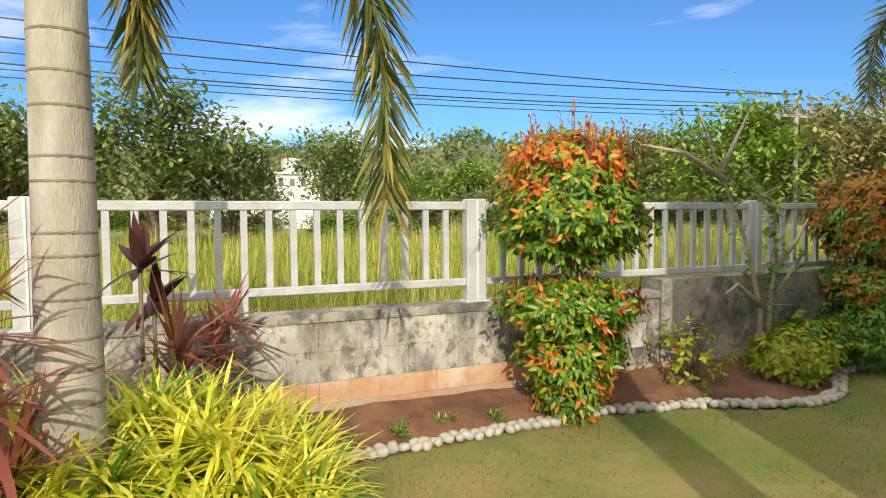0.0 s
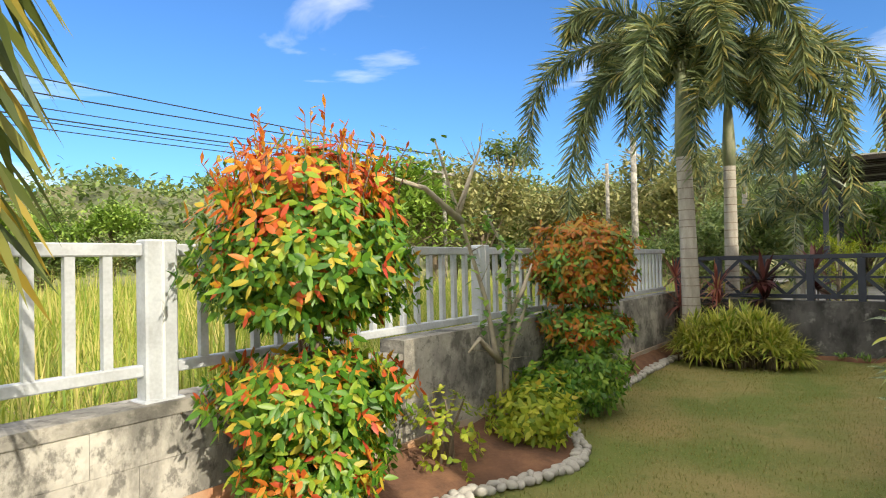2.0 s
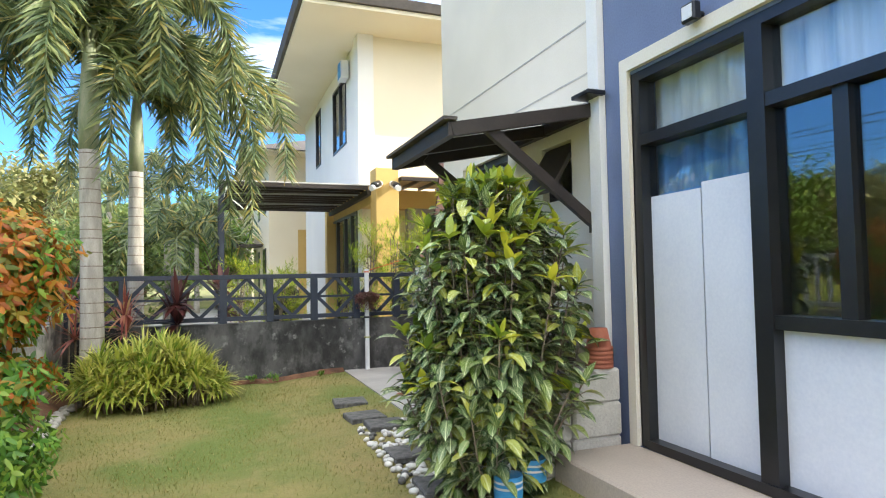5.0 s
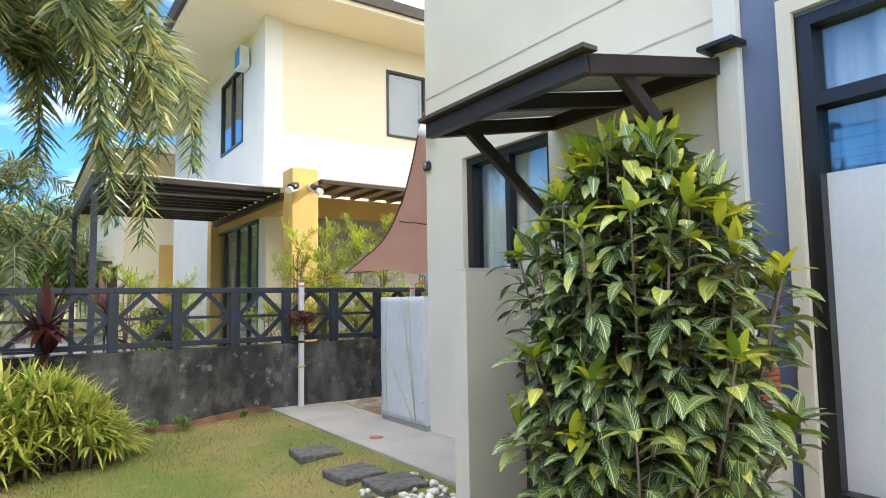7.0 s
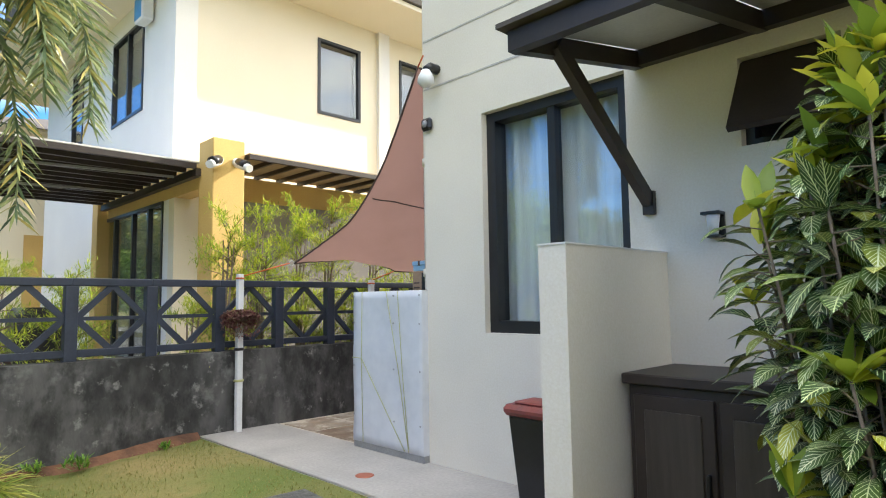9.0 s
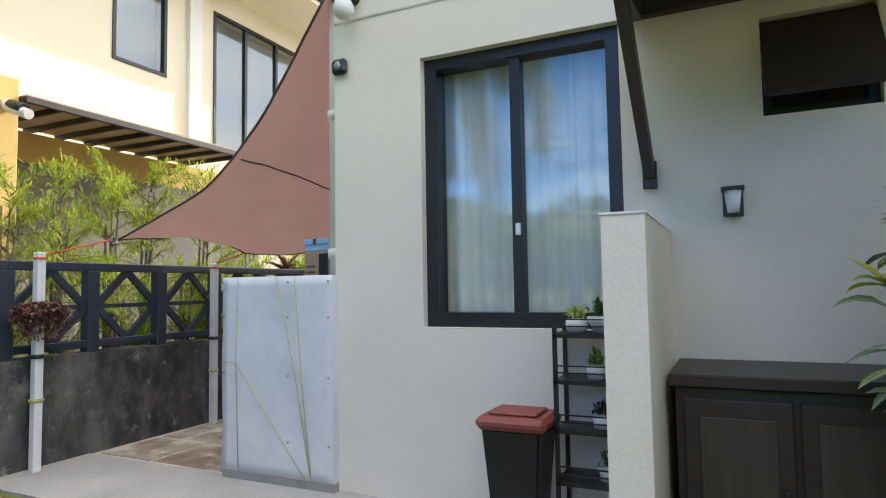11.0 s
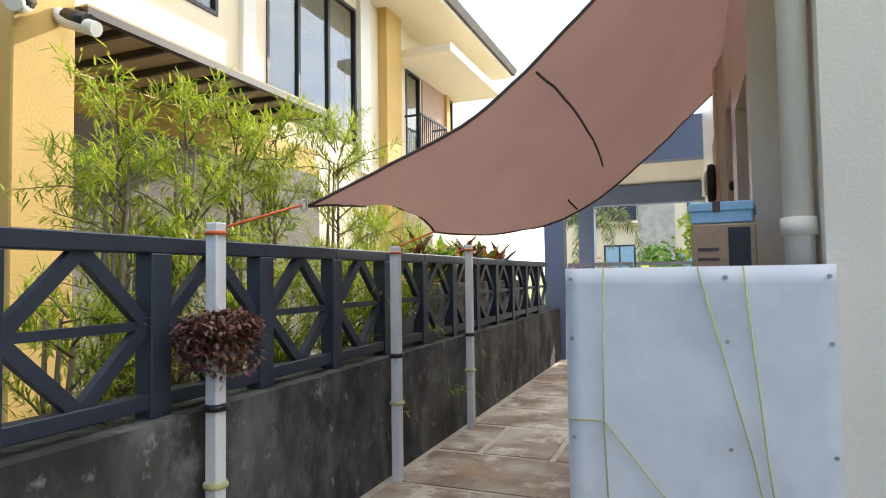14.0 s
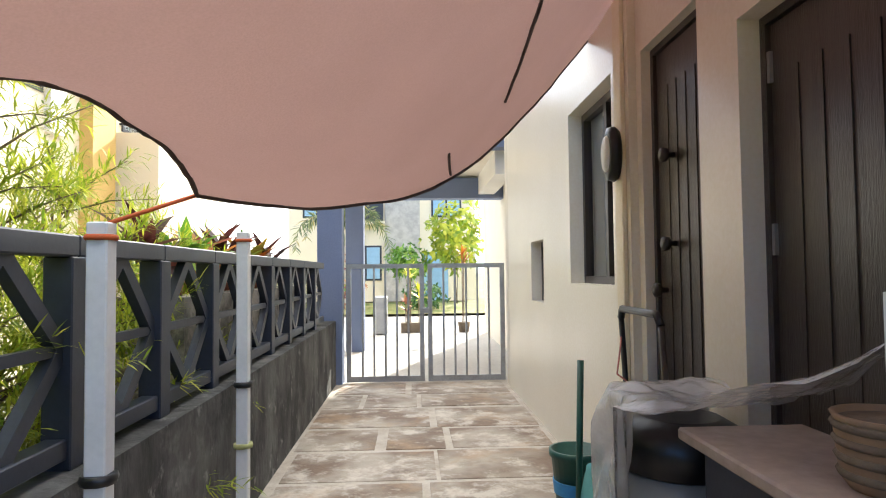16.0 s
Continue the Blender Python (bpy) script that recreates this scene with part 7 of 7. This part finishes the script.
for k in range(280):
    x, y = rnd.uniform(7.15, 8.95), rnd.uniform(0.80, 1.26)
    if any(abs(x - a) < 0.17 and abs(y - 1.03) < 0.17 for a in (7.3, 8.08, 8.85)):
        continue
    o = part("pebble", SMALL[k % 5], None, patch)
    s = rnd.uniform(0.7, 1.5)
    o.matrix_local = pose(x, y, lawn_z(x, y) + 0.012, 0, 0, rnd.uniform(0, 360)) @ Matrix.Diagonal((s, s, s, 1))
blocks = thing("wall_blocks", (0, 0, 0), "rough grey blocks of the boundary wall with stained faces", "wall blocks", kind="structure")
M["blockface"] = mat("plastered block face", (0.56, 0.53, 0.48), (0.40, 0.385, 0.35), 0.9, 1.9, 0.7, 40, lo=0.36, hi=0.66, fine=18, world=True)
blotch(M["blockface"], (0.66, 0.64, 0.59), 2.2, 0.52, 0.68, 0.7, world=True)
blotch(M["blockface"], (0.10, 0.098, 0.09), 3.0, 0.43, 0.58, 0.75, (1, 1, 0.45), True)
blotch(M["blockface"], (0.055, 0.053, 0.05), 13.0, 0.52, 0.62, 0.65, (1, 1, 0.7), True)
blotch(M["blockface"], (0.44, 0.33, 0.23), 1.4, 0.55, 0.68, 0.4, world=True)
blotch(M["conc"], (0.075, 0.072, 0.065), 3.6, 0.50, 0.60, 0.72)
blotch(M["conc"], (0.07, 0.066, 0.06), 11.0, 0.55, 0.63, 0.6)
M["blocksoil"] = mat("soil-splashed block face", (0.62, 0.52, 0.42), (0.50, 0.30, 0.18), 0.9, 2.4, 0.7, 36, lo=0.36, hi=0.62, fine=16, world=True)
blotch(M["blocksoil"], (0.44, 0.20, 0.10), 3.0, 0.48, 0.64, 0.8, (1, 1, 0.5), True)
blotch(M["slab"], (0.64, 0.58, 0.50), 4.5, 0.50, 0.62, 0.85)
blotch(M["slab"], (0.42, 0.27, 0.15), 1.6, 0.54, 0.66, 0.6)
blotch(M["slab"], (0.16, 0.11, 0.08), 3.0, 0.54, 0.68, 0.6)
blotch(M["joint"], (0.60, 0.54, 0.46), 4.5, 0.50, 0.62, 0.8)
SOILED = mesh_of("block", box_bm(-0.2092, -0.004, -0.1008, 0.2092, 0.03, 0.1008, 0.0015), M["blocksoil"])
BL = []
for k in range(4):
    bm = box_bm(-0.2092, -0.004, -0.1008, 0.2092, 0.03, 0.1008, 0.0015)
    BL.append(mesh_of("block", bm, M["blockface"]))
for j in range(3):
    for i in range(17):
        x = -1.2 + 0.42 * i + 0.21 * (j % 2)
        if x > 5.45:
            continue
        o = part("block", SOILED if j == 0 else BL[(i + j) % 4], None, blocks)
        o.matrix_local = pose(x, 4.0865 + rnd.uniform(-0.0015, 0.0015), 0.135 + 0.203 * j, 0, rnd.uniform(-0.15, 0.15), 0)
slabs = thing("floor_slabs", (0, 0, 0), "irregular brown and grey stone slabs laid along the passage", "floor slabs", kind="structure")
y = -0.02
while y > -6.3:
    d = rnd.uniform(0.42, 0.78)
    x = 10.2 if y < -2.3 else 10.02
    while x < 11.96:
        w = min(rnd.uniform(0.40, 1.15), 12.03 - x)
        if 12.03 - (x + w) < 0.2:
            w = 12.03 - x
        o = part("slab", box_bm(x + rnd.uniform(0.008, 0.05), y - d + rnd.uniform(0.008, 0.05), -0.03, x + w - rnd.uniform(0.008, 0.05), y - rnd.uniform(0.008, 0.05), 0.0 + rnd.uniform(0, 0.003), 0.002), M["slab"], slabs)
        x += w
    y -= d
